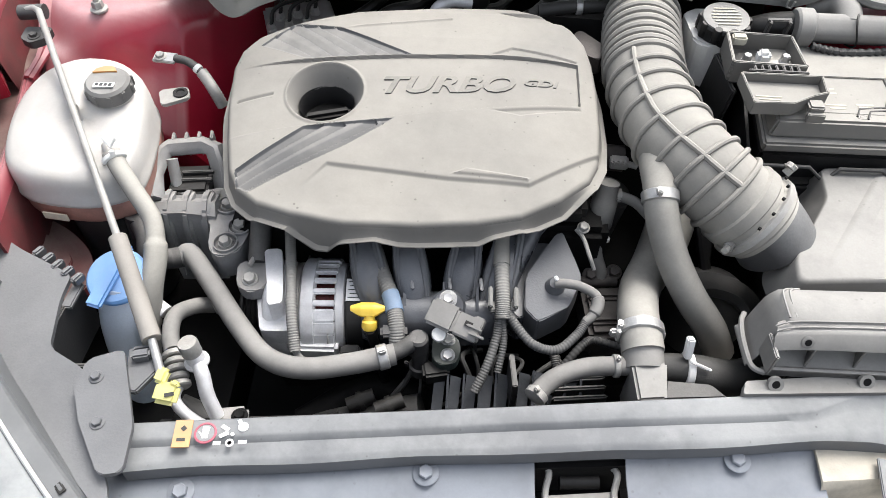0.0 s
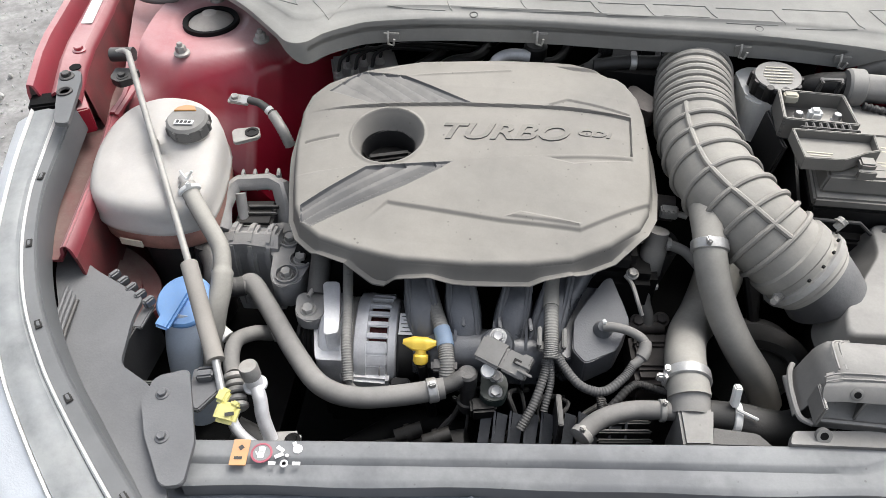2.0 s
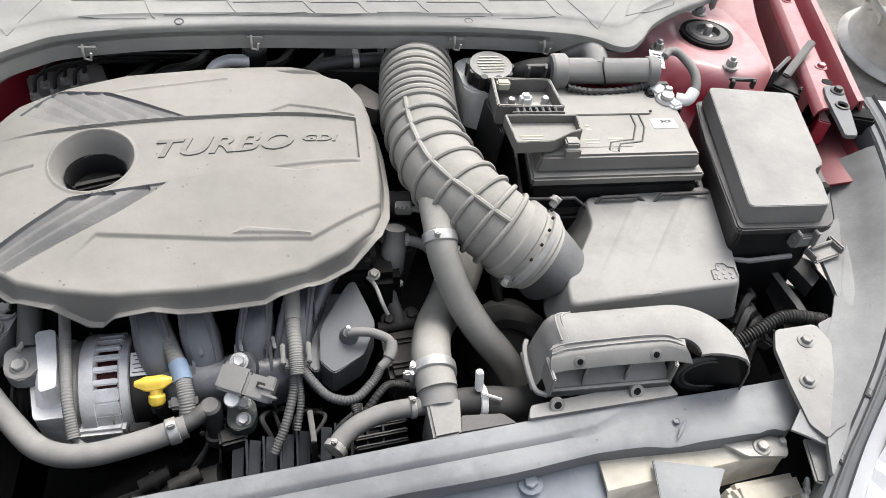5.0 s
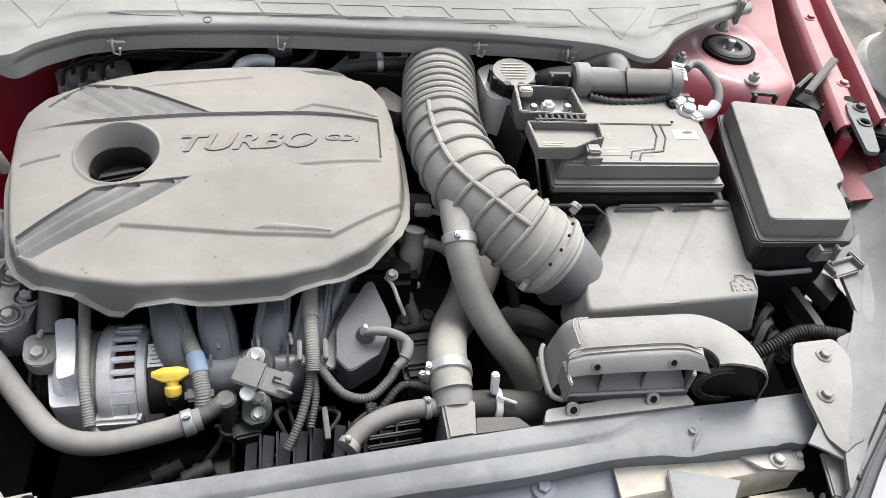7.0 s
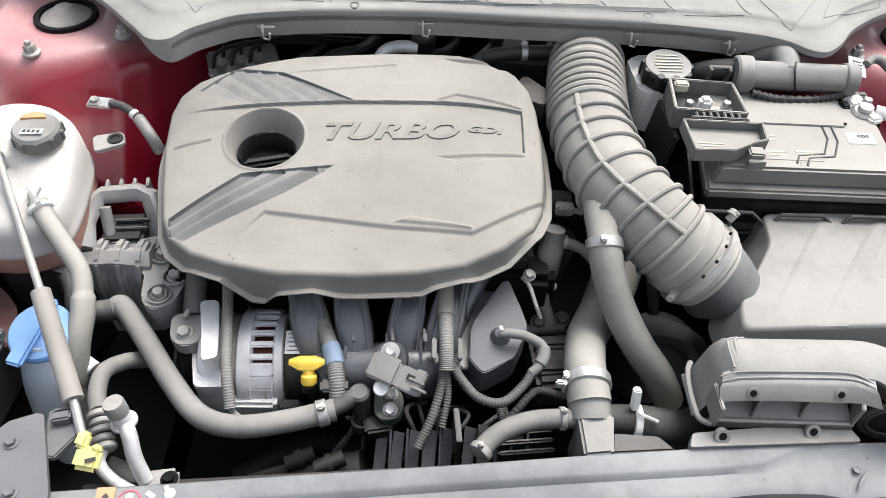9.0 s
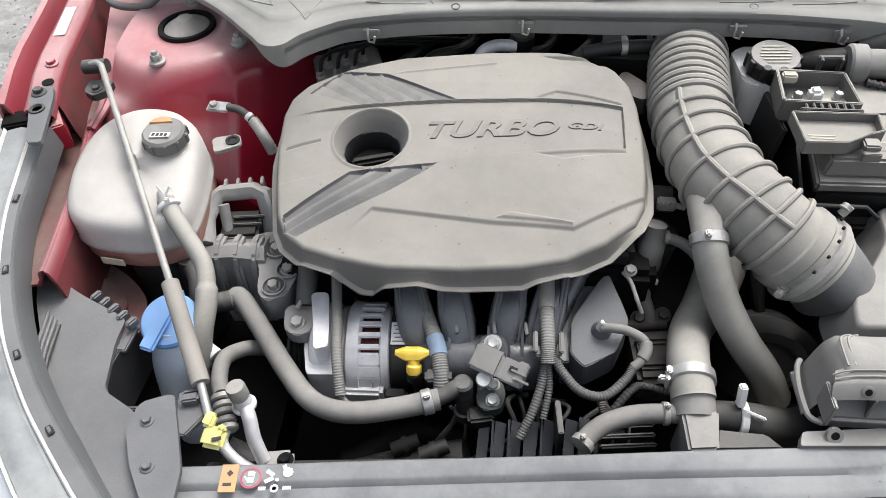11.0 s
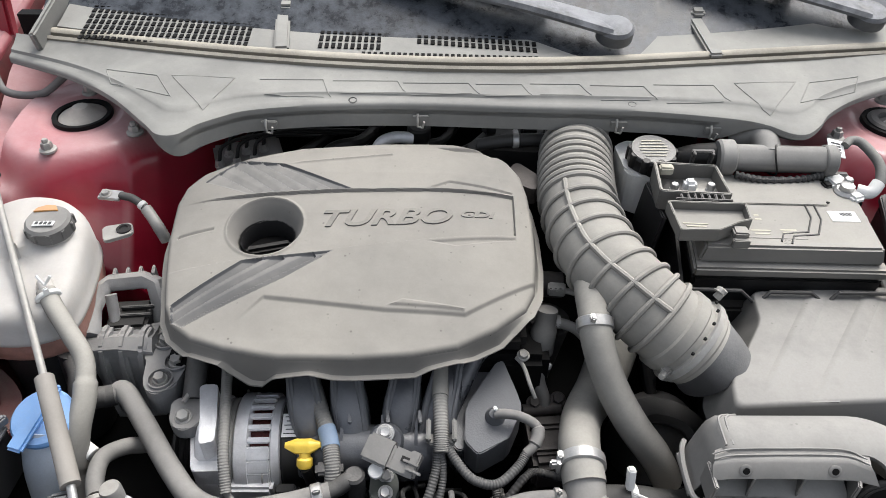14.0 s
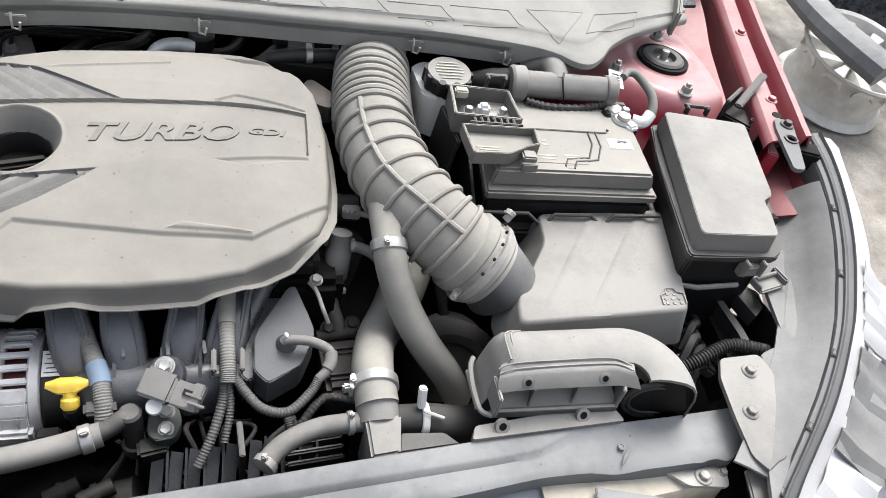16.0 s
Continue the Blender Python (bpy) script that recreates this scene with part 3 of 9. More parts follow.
# ---------- cowl, upper grille and windscreen ----------
def build_cowl():
    cowl = thing("cowl_panel", (0, 1.05, 0.95), "dust-coated grey plastic cowl panel with a rubber seal", "cowl", kind="structure")
    front = curve([(-0.70, 1.165, 0.966), (-0.60, 1.118, 0.965), (-0.52, 1.062, 0.963), (-0.455, 0.995, 0.962), (-0.428, 0.966, 0.962), (-0.403, 0.966, 0.962), (-0.383, 0.990, 0.962), (-0.356, 1.010, 0.962), (-0.327, 1.026, 0.962), (-0.262, 1.039, 0.962), (-0.194, 1.045, 0.962), (-0.087, 1.047, 0.962),
                   (0.025, 1.042, 0.962), (0.133, 1.039, 0.962), (0.220, 1.034, 0.962), (0.299, 1.023, 0.962), (0.347, 1.013, 0.962), (0.375, 1.000, 0.962), (0.396, 0.982, 0.962), (0.418, 0.980, 0.962), (0.444, 1.002, 0.962), (0.470, 1.034, 0.962), (0.516, 1.069, 0.963), (0.576, 1.098, 0.965), (0.635, 1.125, 0.966)], 6)

    def seal_y(x):
        return along(x, [(-0.70, 1.205), (-0.455, 1.152), (-0.309, 1.128), (-0.162, 1.112), (-0.01, 1.106), (0.142, 1.112), (0.328, 1.134), (0.616, 1.172), (0.66, 1.180)])

    def panel_z(f):
        """Height over the lip, from the lip (0) to the seal (1): a flat lip, a step, then the sunk panel rising to the back."""
        return along(f, [(0.0, 0.0), (0.04, 0.002), (0.24, 0.0045), (0.29, 0.0085), (0.34, 0.0085), (0.75, 0.0130), (1.0, 0.0200)])

    rows = [[] for _ in range(15)]
    for p in front:
        back_y = max(seal_y(p.x), p.y + 0.020)
        span = back_y - p.y
        hang = 0.004 + 0.024 * smooth01((p.x + 0.45) / 0.05) * smooth01((0.37 - p.x) / 0.06)
        rows[0].append((p.x, p.y + 0.016, p.z - hang - 0.010))
        rows[1].append((p.x, p.y - 0.003 * hang / 0.028, p.z - hang))
        rows[2].append((p.x, p.y - 0.001 * hang / 0.028, p.z - hang * 0.5))
        rows[3].append((p.x, p.y - 0.001, p.z - 0.003))
        for k, f in enumerate((0.0, 0.04, 0.12, 0.24, 0.265, 0.29, 0.34, 0.5, 0.65, 0.85, 1.0)):
            rows[4 + k].append((p.x, p.y + span * f, p.z + panel_z(f)))
    bm = B()
    loft(bm, rows, 0.004)
    part("lower_panel", bm, COWL, cowl, sharp=40)

    def on_panel(x, y):
        """The panel's height at a place in plan."""
        near = min(front, key=lambda q: abs(q.x - x) + 0.3 * abs(q.y - y))
        back_y = max(seal_y(x), near.y + 0.020)
        return near.z + panel_z(max(0.0, min(1.0, (y - near.y) / (back_y - near.y)))) + 0.0004

    def moulding(name, pts, r=0.0007):
        bm = B()
        fine = []
        for a, b in zip(pts, pts[1:]):
            n = max(2, int(math.hypot(b[0] - a[0], b[1] - a[1]) / 0.012))
            fine += [(a[0] + (b[0] - a[0]) * k / n, a[1] + (b[1] - a[1]) * k / n) for k in range(n)]
        fine.append(pts[-1])
        tube(bm, [Vector((x, y, on_panel(x, y))) for x, y in fine], r, 6)
        part(name, bm, COWL, cowl)

    # moulded cells, open towards the lip on every other side
    for x0, x1, y0, y1 in ((-0.317, -0.228, 1.058, 1.092), (-0.214, -0.124, 1.064, 1.090), (-0.116, -0.024, 1.063, 1.086), (-0.014, 0.050, 1.060, 1.084), (0.062, 0.132, 1.062, 1.086), (0.146, 0.222, 1.056, 1.084), (0.236, 0.322, 1.050, 1.088)):
        moulding("moulded_frame", [(x0, y1), (x1, y1), (x1 + 0.008, y0 + 0.008), (x1 + 0.014, y0)])
        moulding("moulded_frame", [(x0 + 0.012, y0), (x1 + 0.004, y0)])
    # contour lines at both ends
    for s in (-1, 1):
        moulding("contour_line", [(s * 0.352, 1.094), (s * 0.442, 1.099), (s * 0.381, 1.020), (s * 0.352, 1.094)])
        moulding("contour_line", [(s * 0.462, 1.100), (s * 0.540, 1.118), (s * 0.524, 1.086), (s * 0.430, 1.046), (s * 0.462, 1.100)])
    # rubber seal: a channel of three beads
    back = curve([(-0.66, 1.195, 0.985), (-0.455, 1.154, 0.985), (-0.309, 1.130, 0.985), (-0.162, 1.114, 0.985), (-0.01, 1.108, 0.985), (0.142, 1.114, 0.985), (0.328, 1.136, 0.985), (0.616, 1.174, 0.985)], 10)
    for name, rows_def in (("rubber_seal", ((-0.004, -0.010), (-0.003, 0.001), (0.001, 0.004), (0.005, 0.002), (0.006, -0.006))), ("seal_groove", ((0.004, -0.004), (0.012, -0.004))), ("seal_lip", ((0.010, -0.008), (0.011, 0.004), (0.014, 0.007), (0.019, 0.008), (0.025, 0.006), (0.026, -0.006)))):
        bm = B()
        loft(bm, [[p + Vector((0, dy, dz)) for p in back] for dy, dz in rows_def], 0.003)
        part(name, bm, SEAL, cowl, "dusty tan rubber seal" if name == "rubber_seal" else "")
    for x, y in ((-0.184, 1.053), (0.200, 1.048)):
        bm = B()
        lathe(bm, (x, y, 0.9635), (0.0, -0.2, 1), [(0.0062, 0), (0.0062, 0.0018), (0.0048, 0.0022), (0.0042, 0.0008)], 18)
        part("fixing_hole", bm, BLACK_DUSTY, cowl)
    for x, y in ((-0.296, 1.026), (-0.091, 1.044), (0.182, 1.034), (0.308, 1.020)):
        bm = B()
        box(bm, (x, y - 0.002, 0.943), (0.022, 0.004, 0.010), bevel=0.001)
        part("spring_clip", bm, COWL, cowl)
        bm = B()
        tube(bm, [Vector((x - 0.004, y - 0.004, 0.952)), Vector((x - 0.004, y - 0.009, 0.944)), Vector((x - 0.004, y - 0.008, 0.934)), Vector((x + 0.003, y - 0.008, 0.932)), Vector((x + 0.005, y - 0.009, 0.942))], 0.0016, 6)
        part("clip_wire", bm, STEEL_DULL, cowl)
    # upper grille
    grille = thing("scuttle_grille", (0, 1.2, 1.0), "dusty grey plastic scuttle grille below the windscreen", "grille", kind="structure")

    def top(x, y):
        return 0.986 + 0.13 * (y - 1.15) + 0.05 * max(0, y - 1.22)

    bm = B()
    xs = [-0.64 + 0.01 * i for i in range(130)]

    def back_y(x):
        return along(x, [(-0.66, 1.40), (-0.28, 1.33), (-0.14, 1.277), (-0.04, 1.240), (0.08, 1.185), (0.135, 1.150), (0.19, 1.142), (0.231, 1.158), (0.262, 1.200), (0.286, 1.238), (0.323, 1.272), (0.364, 1.281), (0.457, 1.265), (0.543, 1.232), (0.609, 1.224), (0.66, 1.30)])

    def front_y(x):
        return along(x, [(-0.66, 1.218), (-0.455, 1.176), (-0.309, 1.152), (-0.162, 1.136), (-0.01, 1.131), (0.142, 1.137), (0.328, 1.158), (0.66, 1.200)])

    rows = []
    for k in range(9):
        f = k / 8
        rows.append([(x, front_y(x) + (back_y(x) - front_y(x)) * f, top(x, front_y(x) + (back_y(x) - front_y(x)) * f)) for x in xs])
    loft(bm, rows, 0.004)
    part("grille_panel", bm, COWL, grille, sharp=50)
    return grille, top, back_y


grille, grille_top, grille_back = build_cowl()


def vent_field(x0, x1, y0, y1, nx, ny, slope=0.0):
    """A field of small slots with bars between them; near-black blocks paint the shade in the slots."""
    bm = B()
    for i in range(nx):
        for j in range(ny):
            x = x0 + (i + 0.5) * (x1 - x0) / nx
            y = y0 + (j + 0.5) * (y1 - y0) / ny + slope * (x - x0)
            if y + 0.004 > grille_back(x):
                continue
            box(bm, (x, y, grille_top(x, y) + 0.0006), ((x1 - x0) / nx * 0.60, (y1 - y0) / ny * 0.80, 0.0016))
    part("vent_slots", bm, SHADE_BLACK, grille, "vent slots, their shade painted as near-black blocks")


vent_field(-0.60, -0.345, 1.178, 1.29, 26, 8, -0.06)
vent_field(-0.245, -0.150, 1.160, 1.235, 10, 4, -0.03)
vent_field(-0.10, 0.08, 1.175, 1.255, 18, 5, -0.12)
vent_field(-0.18, 0.08, 1.146, 1.155, 30, 1, -0.03)
for x, y in ((-0.300, 1.205), (0.333, 1.200)):
    nozzle = thing("washer_nozzle", (x, y, 0.99), "grey plastic washer nozzle block on the scuttle grille", "washer nozzle", "washer nozzles")
    bm = B()
    box(bm, (x, y, grille_top(x, y) + 0.004), (0.022, 0.11, 0.010), (8, 0, 6), 0.003)
    part("channel", bm, COWL, nozzle)
    bm = B()
    box(bm, (x, y + 0.05, grille_top(x, y + 0.05) + 0.009), (0.022, 0.018, 0.016), (10, 0, 0), 0.004)
    part("jet_head", bm, COWL, nozzle)

bm = B()
xs = [-0.68 + 0.034 * i for i in range(41)]
rows = [[(x, y0 - 0.10 * (x / 0.68) ** 2 * 0.0 + 0.06 * (abs(x) / 0.68) ** 2, z) for x in xs] for y0, z in ((1.12, 0.965), (1.20, 0.995), (1.32, 1.055), (1.55, 1.19), (1.95, 1.42))]
loft(bm, rows, 0.005)
solo("windscreen", bm, GLASSY, "dark smeared windscreen with dried dust", "windscreen", "structure")


def wiper(pivot, tip, blade_len, name_label):
    w = thing("wiper", pivot, name_label, "wiper", "windscreen wipers")
    p, q = Vector(pivot), Vector(tip)
    bm = B()
    lathe(bm, p + Vector((0, 0, -0.012)), (0, -0.25, 1), [(0.027, 0), (0.027, 0.016), (0.023, 0.021), (0.010, 0.023)], 24)
    part("pivot_cap", bm, WIPER, w)
    bm = B()
    d = (q - p).normalized()
    n = d.cross(Vector((0, 0, 1))).normalized()
    rows = []
    for k in range(13):
        f = k / 12
        c = p + (q - p) * f + Vector((0, 0, 0.008 + 0.010 * math.sin(f * 3.1)))
        wd = 0.027 - 0.012 * f
        rows.append([c - n * wd + Vector((0, 0, -0.006)), c - n * wd * 0.8, c + n * wd * 0.8, c + n * wd + Vector((0, 0, -0.006))])
    loft(bm, rows, 0.004)
    part("arm", bm, WIPER, w)
    bm = B()
    a = p + d * 0.10 + n * 0.035 + Vector((0, 0, 0.010))
    tube(bm, [a, a + d * blade_len * 0.5 + Vector((0, 0, 0.010)), a + d * blade_len + Vector((0, 0, 0.004))], lambda f, an: 0.006 + 0.003 * math.cos(an) ** 2, 8)
    part("blade", bm, BLACK, w)


wiper((0.190, 1.172, 1.018), (-0.17, 1.285, 1.045), 0.45, "dust-streaked black wiper arm resting low on the windscreen")
wiper((0.585, 1.228, 1.022), (0.21, 1.325, 1.062), 0.40, "dust-streaked black wiper arm across the windscreen")
bm = B()
box(bm, (0.640, 1.19, 0.985), (0.008, 0.20, 0.045), (10, 0, -24), 0.003)
part("end_plate", bm, COWL, grille)
bm = B()
box(bm, (-0.650, 1.235, 1.000), (0.010, 0.14, 0.045), (14, 0, -4), 0.003)
part("end_plate", bm, COWL, grille)


# ---------- front beam and lower panels ----------
def build_beam():
    beam = thing("front_beam", (0, 0.48, 0.78), "long dusty grey plastic cover of the front crossbeam, cracked at one end", "crossbeam")
    xs = [-0.424 + i * (0.484 + 0.424) / 90 for i in range(91)]
    back = [(-0.424, 0.4655), (-0.227, 0.482), (-0.06, 0.495), (0.06, 0.5055), (0.18, 0.515), (0.297, 0.521), (0.404, 0.525), (0.484, 0.530)]
    front = [(-0.424, 0.419), (-0.379, 0.423), (-0.222, 0.436), (-0.045, 0.450), (0.076, 0.456), (0.195, 0.467), (0.238, 0.470), (0.466, 0.470), (0.474, 0.476), (0.484, 0.490)]
    step = [(-0.424, 0.446), (-0.224, 0.462), (-0.061, 0.475), (0.05, 0.4835), (0.2, 0.494), (0.24, 0.498), (0.265, 0.508), (0.285, 0.516), (0.484, 0.529)]

    rows = [[] for _ in range(11)]
    for x in xs:
        b, s, f = along(x, back), along(x, step), along(x, front)
        f += 0.0012 * math.sin(x * 31) + 0.0025 * smooth01((x - 0.40) / 0.05) * math.sin(x * 190)
        s = min(s, b - 0.004)
        drop = 0.0065 * (1 - 0.4 * smooth01((x - 0.20) / 0.10))
        dent = 0.007 * smooth01(1 - abs(x - 0.325) / 0.035)
        for r, (y, z) in zip(rows, ((b, 0.770), (b, 0.803), (b - 0.0025, 0.8065), (s + 0.002, 0.8065), (s - 0.001, 0.8050), (s - 0.005, 0.8065 - drop), (s * 0.7 + f * 0.3, 0.8060 - drop - 0.3 * dent), (s * 0.3 + f * 0.7, 0.8050 - drop - 0.7 * dent), (f + 0.005, 0.8040 - drop - dent), (f + 0.001, 0.8015 - drop - dent), (f, 0.780 - dent))):
            r.append((x, y, z))
    bm = B()
    loft(bm, rows, 0.003, (0, 0, -1))
    part("top_cover", bm, BEAM, beam, sharp=40)
    bm = B()
    box(bm, (0.03, 0.468, 0.735), (0.90, 0.03, 0.07), (0, 0, 3.6), 0.006)
    part("core", bm, SHADE_BLACK, beam)
    # stickers
    ang = 4.0
    bm = B()
    box(bm, (-0.3725, 0.454, 0.8075), (0.0165, 0.028, 0.0012), (0, 0, ang))
    part("warning_sticker", bm, ORANGE, beam, "orange warning sticker")
    bm = B()
    box(bm, (-0.3725, 0.4475, 0.8083), (0.008, 0.003, 0.0008), (0, 0, ang))
    box(bm, (-0.3722, 0.459, 0.8083), (0.0045, 0.0045, 0.0008), (0, 0, ang + 45))
    part("sticker_mark", bm, INK, beam)
    bm = B()
    lathe(bm, (-0.351, 0.4555, 0.8066), (0, 0, 1), [(0.0108, 0), (0.0108, 0.0010), (0.0090, 0.0012), (0.0086, 0.0006)], 28)
    part("sticker_ring", bm, STICK_RED, beam)
    bm = B()
    lathe(bm, (-0.351, 0.4555, 0.8066), (0, 0, 1), [(0.0086, 0), (0.0086, 0.0009)], 28)
    part("ring_field", bm, BEAM, beam)
    bm = B()
    box(bm, (-0.351, 0.4535, 0.8078), (0.0062, 0.0075, 0.0008), (0, 0, ang), 0.0003)
    for k in range(4):
        box(bm, (-0.3535 + 0.0017 * k, 0.4595 - 0.0006 * abs(k - 1.5), 0.8078), (0.0013, 0.006, 0.0008), (0, 0, ang + 4 - 3 * k))
    box(bm, (-0.3555, 0.4545, 0.8078), (0.0014, 0.005, 0.0008), (0, 0, 40))
    part("palm_mark", bm, PAPER, beam)
    bm = B()
    lathe(bm, (-0.325, 0.455, 0.8068), (0, 0, 1), [(0.0018, 0), (0.0018, 0.0010)], 12)
    for a in (150, 210):
        ca, sa = math.cos(radians(a)), math.sin(radians(a))
        box(bm, (-0.327 + 0.007 * ca, 0.458 + 0.007 * sa, 0.8072), (0.009, 0.0042, 0.0008), (0, 0, a), 0.0003)
    lathe(bm, (-0.316, 0.463, 0.8068), (0, 0, 1), [(0.0052, 0), (0.0050, 0.0010)], 9)
    box(bm, (-0.320, 0.468, 0.8072), (0.004, 0.005, 0.0008), (0, 0, 30))
    box(bm, (-0.338, 0.4455, 0.8072), (0.007, 0.0034, 0.0008), (0, 0, ang))
    lathe(bm, (-0.326, 0.4462, 0.8068), (0, 0, 1), [(0.0040, 0), (0.0040, 0.0010), (0.0022, 0.0010), (0.0022, 0.0)], 16)
    box(bm, (-0.314, 0.4475, 0.8072), (0.008, 0.0034, 0.0008), (0, 0, ang))
    part("fan_mark", bm, PAPER, beam)
    # dents near the damaged end
    bm = B()
    lathe(bm, (0.335, 0.495, 0.8005), (0, 0, 1), [(0.004, 0), (0.004, 0.0022), (0.0030, 0.0026), (0.002, 0.0015)], 14)
    part("fixing_dimple", bm, BEAM, beam)
    bm = B()
    tube(bm, curve([(0.330, 0.476, 0.7985), (0.336, 0.484, 0.8010), (0.345, 0.494, 0.8035)], 5), lambda f, a: 0.0022 * math.sin(math.pi * (0.1 + 0.8 * f)), 8)
    part("crease", bm, BEAM, beam, "pale stress crease in the dented plastic")
    return beam


beam = build_beam()


def build_front():
    # lower deck in front of the beam, in two plates with the latch opening between them
    for name, x0, x1 in (("front_deck", -0.46, -0.034), ("front_deck", 0.056, 0.250)):
        deck = thing(name, ((x0 + x1) / 2, 0.43, 0.76), "dusty blue-grey plastic deck panel in front of the crossbeam", "deck panel", "front deck panels")
        xs = [x0 + (x1 - x0) * i / 30 for i in range(31)]
        rows = [[], [], [], [], [], [], []]
        for x in xs:
            y = 0.427 + 0.079 * (x + 0.387) + 0.012 * smooth01((x + 0.387) / 0.4)
            for r, (dy, z) in zip(rows, ((0.010, 0.768), (0.0, 0.775), (-0.018, 0.774), (-0.034, 0.767), (-0.06, 0.764), (-0.12, 0.735), (-0.17, 0.69))):
                r.append((x, y + dy, z))
        bm = B()
        loft(bm, rows, 0.003)
        part("plate", bm, DECK, deck, sharp=40)
        for x, y in (((-0.405, 0.407), (-0.372, 0.411), (-0.14, 0.437)) if x0 < 0 else ((0.166, 0.460),)):
            bm = B()
            if x == -0.405:
                lathe(bm, (x, y, 0.7695), (0, 0, 1), [(0.006, 0), (0.006, 0.0025), (0.0045, 0.003)], 18)
            else:
                hexbolt(bm, (x, y, 0.7735), (0, -0.1, 1), 0.0075, 0.006, 1.75)
            part("bolt", bm, DECK, deck)
    # bare crossmember under the damaged end
    cross = thing("crossmember", (0.36, 0.46, 0.76), "bare cream mud-coated steel crossmember end with a bolted lug", "crossmember")
    bm = B()
    loft(bm, [[(0.244 + 0.0215 * i, 0.470 + 0.0008 * i - d * (1 - 0.035 * i), z) for i in range(11)] for d, z in ((-0.012, 0.776), (0.0, 0.779), (0.030, 0.775), (0.034, 0.770), (0.038, 0.735))], 0.004)
    part("flange", bm, BEAM_BARE, cross)
    bm = B()
    prism(bm, rounded([(0.382, 0.474), (0.407, 0.453), (0.453, 0.447), (0.462, 0.478)], 0.005), 0.779, 0.784, 0.0012)
    part("lug", bm, STEEL_DULL, cross)
    bm = B()
    hexbolt(bm, (0.427, 0.461, 0.784), (0, 0, 1), 0.0062, 0.006, 1.6)
    part("bolt", bm, STEEL_DULL, cross)
    bm = B()
    hexbolt(bm, (0.453, 0.464, 0.784), (0, 0, 1), 0.0042, 0.004, 1.3)
    part("bolt", bm, STEEL_DULL, cross)
    bm = B()
    prism(bm, [(0.299, 0.462), (0.284, 0.385), (0.350, 0.385), (0.355, 0.420), (0.374, 0.442)], 0.782, 0.786, 0.001)
    solo("bent_trim_plate", bm, BEAM, "loose grey trim plate bent over the crossmember", "trim plate")
    bm = B()
    box(bm, (0.43, 0.425, 0.748), (0.09, 0.03, 0.02), (12, 8, 6), 0.006)
    box(bm, (0.395, 0.41, 0.745), (0.03, 0.05, 0.03), (0, 20, 20), 0.006)
    solo("broken_bracket", bm, BEAM_BARE, "torn mud-coated bracket below the crossmember", "bracket")
    bm = B()
    for k in range(7):
        box(bm, (0.452 + 0.006 * k, 0.41 + 0.008 * (k % 3), 0.74 + 0.004 * (k % 2)), (0.014, 0.02, 0.004), (30 * k, 20 * k, 25 * k), 0.001)
    solo("torn_foil", bm, WHITE, "crumpled torn white plastic scrap", "scrap")
    # bonnet latch in its opening
    latch = thing("bonnet_latch", (0.013, 0.44, 0.72), "rusty steel bonnet latch in the opening of the front deck", "latch")
    # near-black plate painting the shade deep in the latch opening
    bm = B()
    box(bm, (0.013, 0.43, 0.70), (0.10, 0.10, 0.01))
    part("back_plate", bm, SHADE_BLACK, latch)
    for x in (-0.022, 0.046):
        bm = B()
        tube(bm, curve([(x, 0.40, 0.748), (x, 0.43, 0.75), (x + 0.004, 0.448, 0.758), (x - 0.002, 0.462, 0.75)], 5), 0.0035, 8)
        part("hook", bm, STEEL_DULL, latch)
    bm = B()
    box(bm, (0.012, 0.428, 0.745), (0.075, 0.008, 0.006), (20, 0, 5), 0.002)
    box(bm, (0.012, 0.410, 0.742), (0.08, 0.006, 0.012), (0, 0, 3), 0.002)
    part("bar", bm, STEEL_DULL, latch)
    bm = B()
    cyl(bm, (-0.005, 0.448, 0.735), (0.035, 0.450, 0.735), 0.008)
    part("spring", bm, BLACK, latch)


build_front()


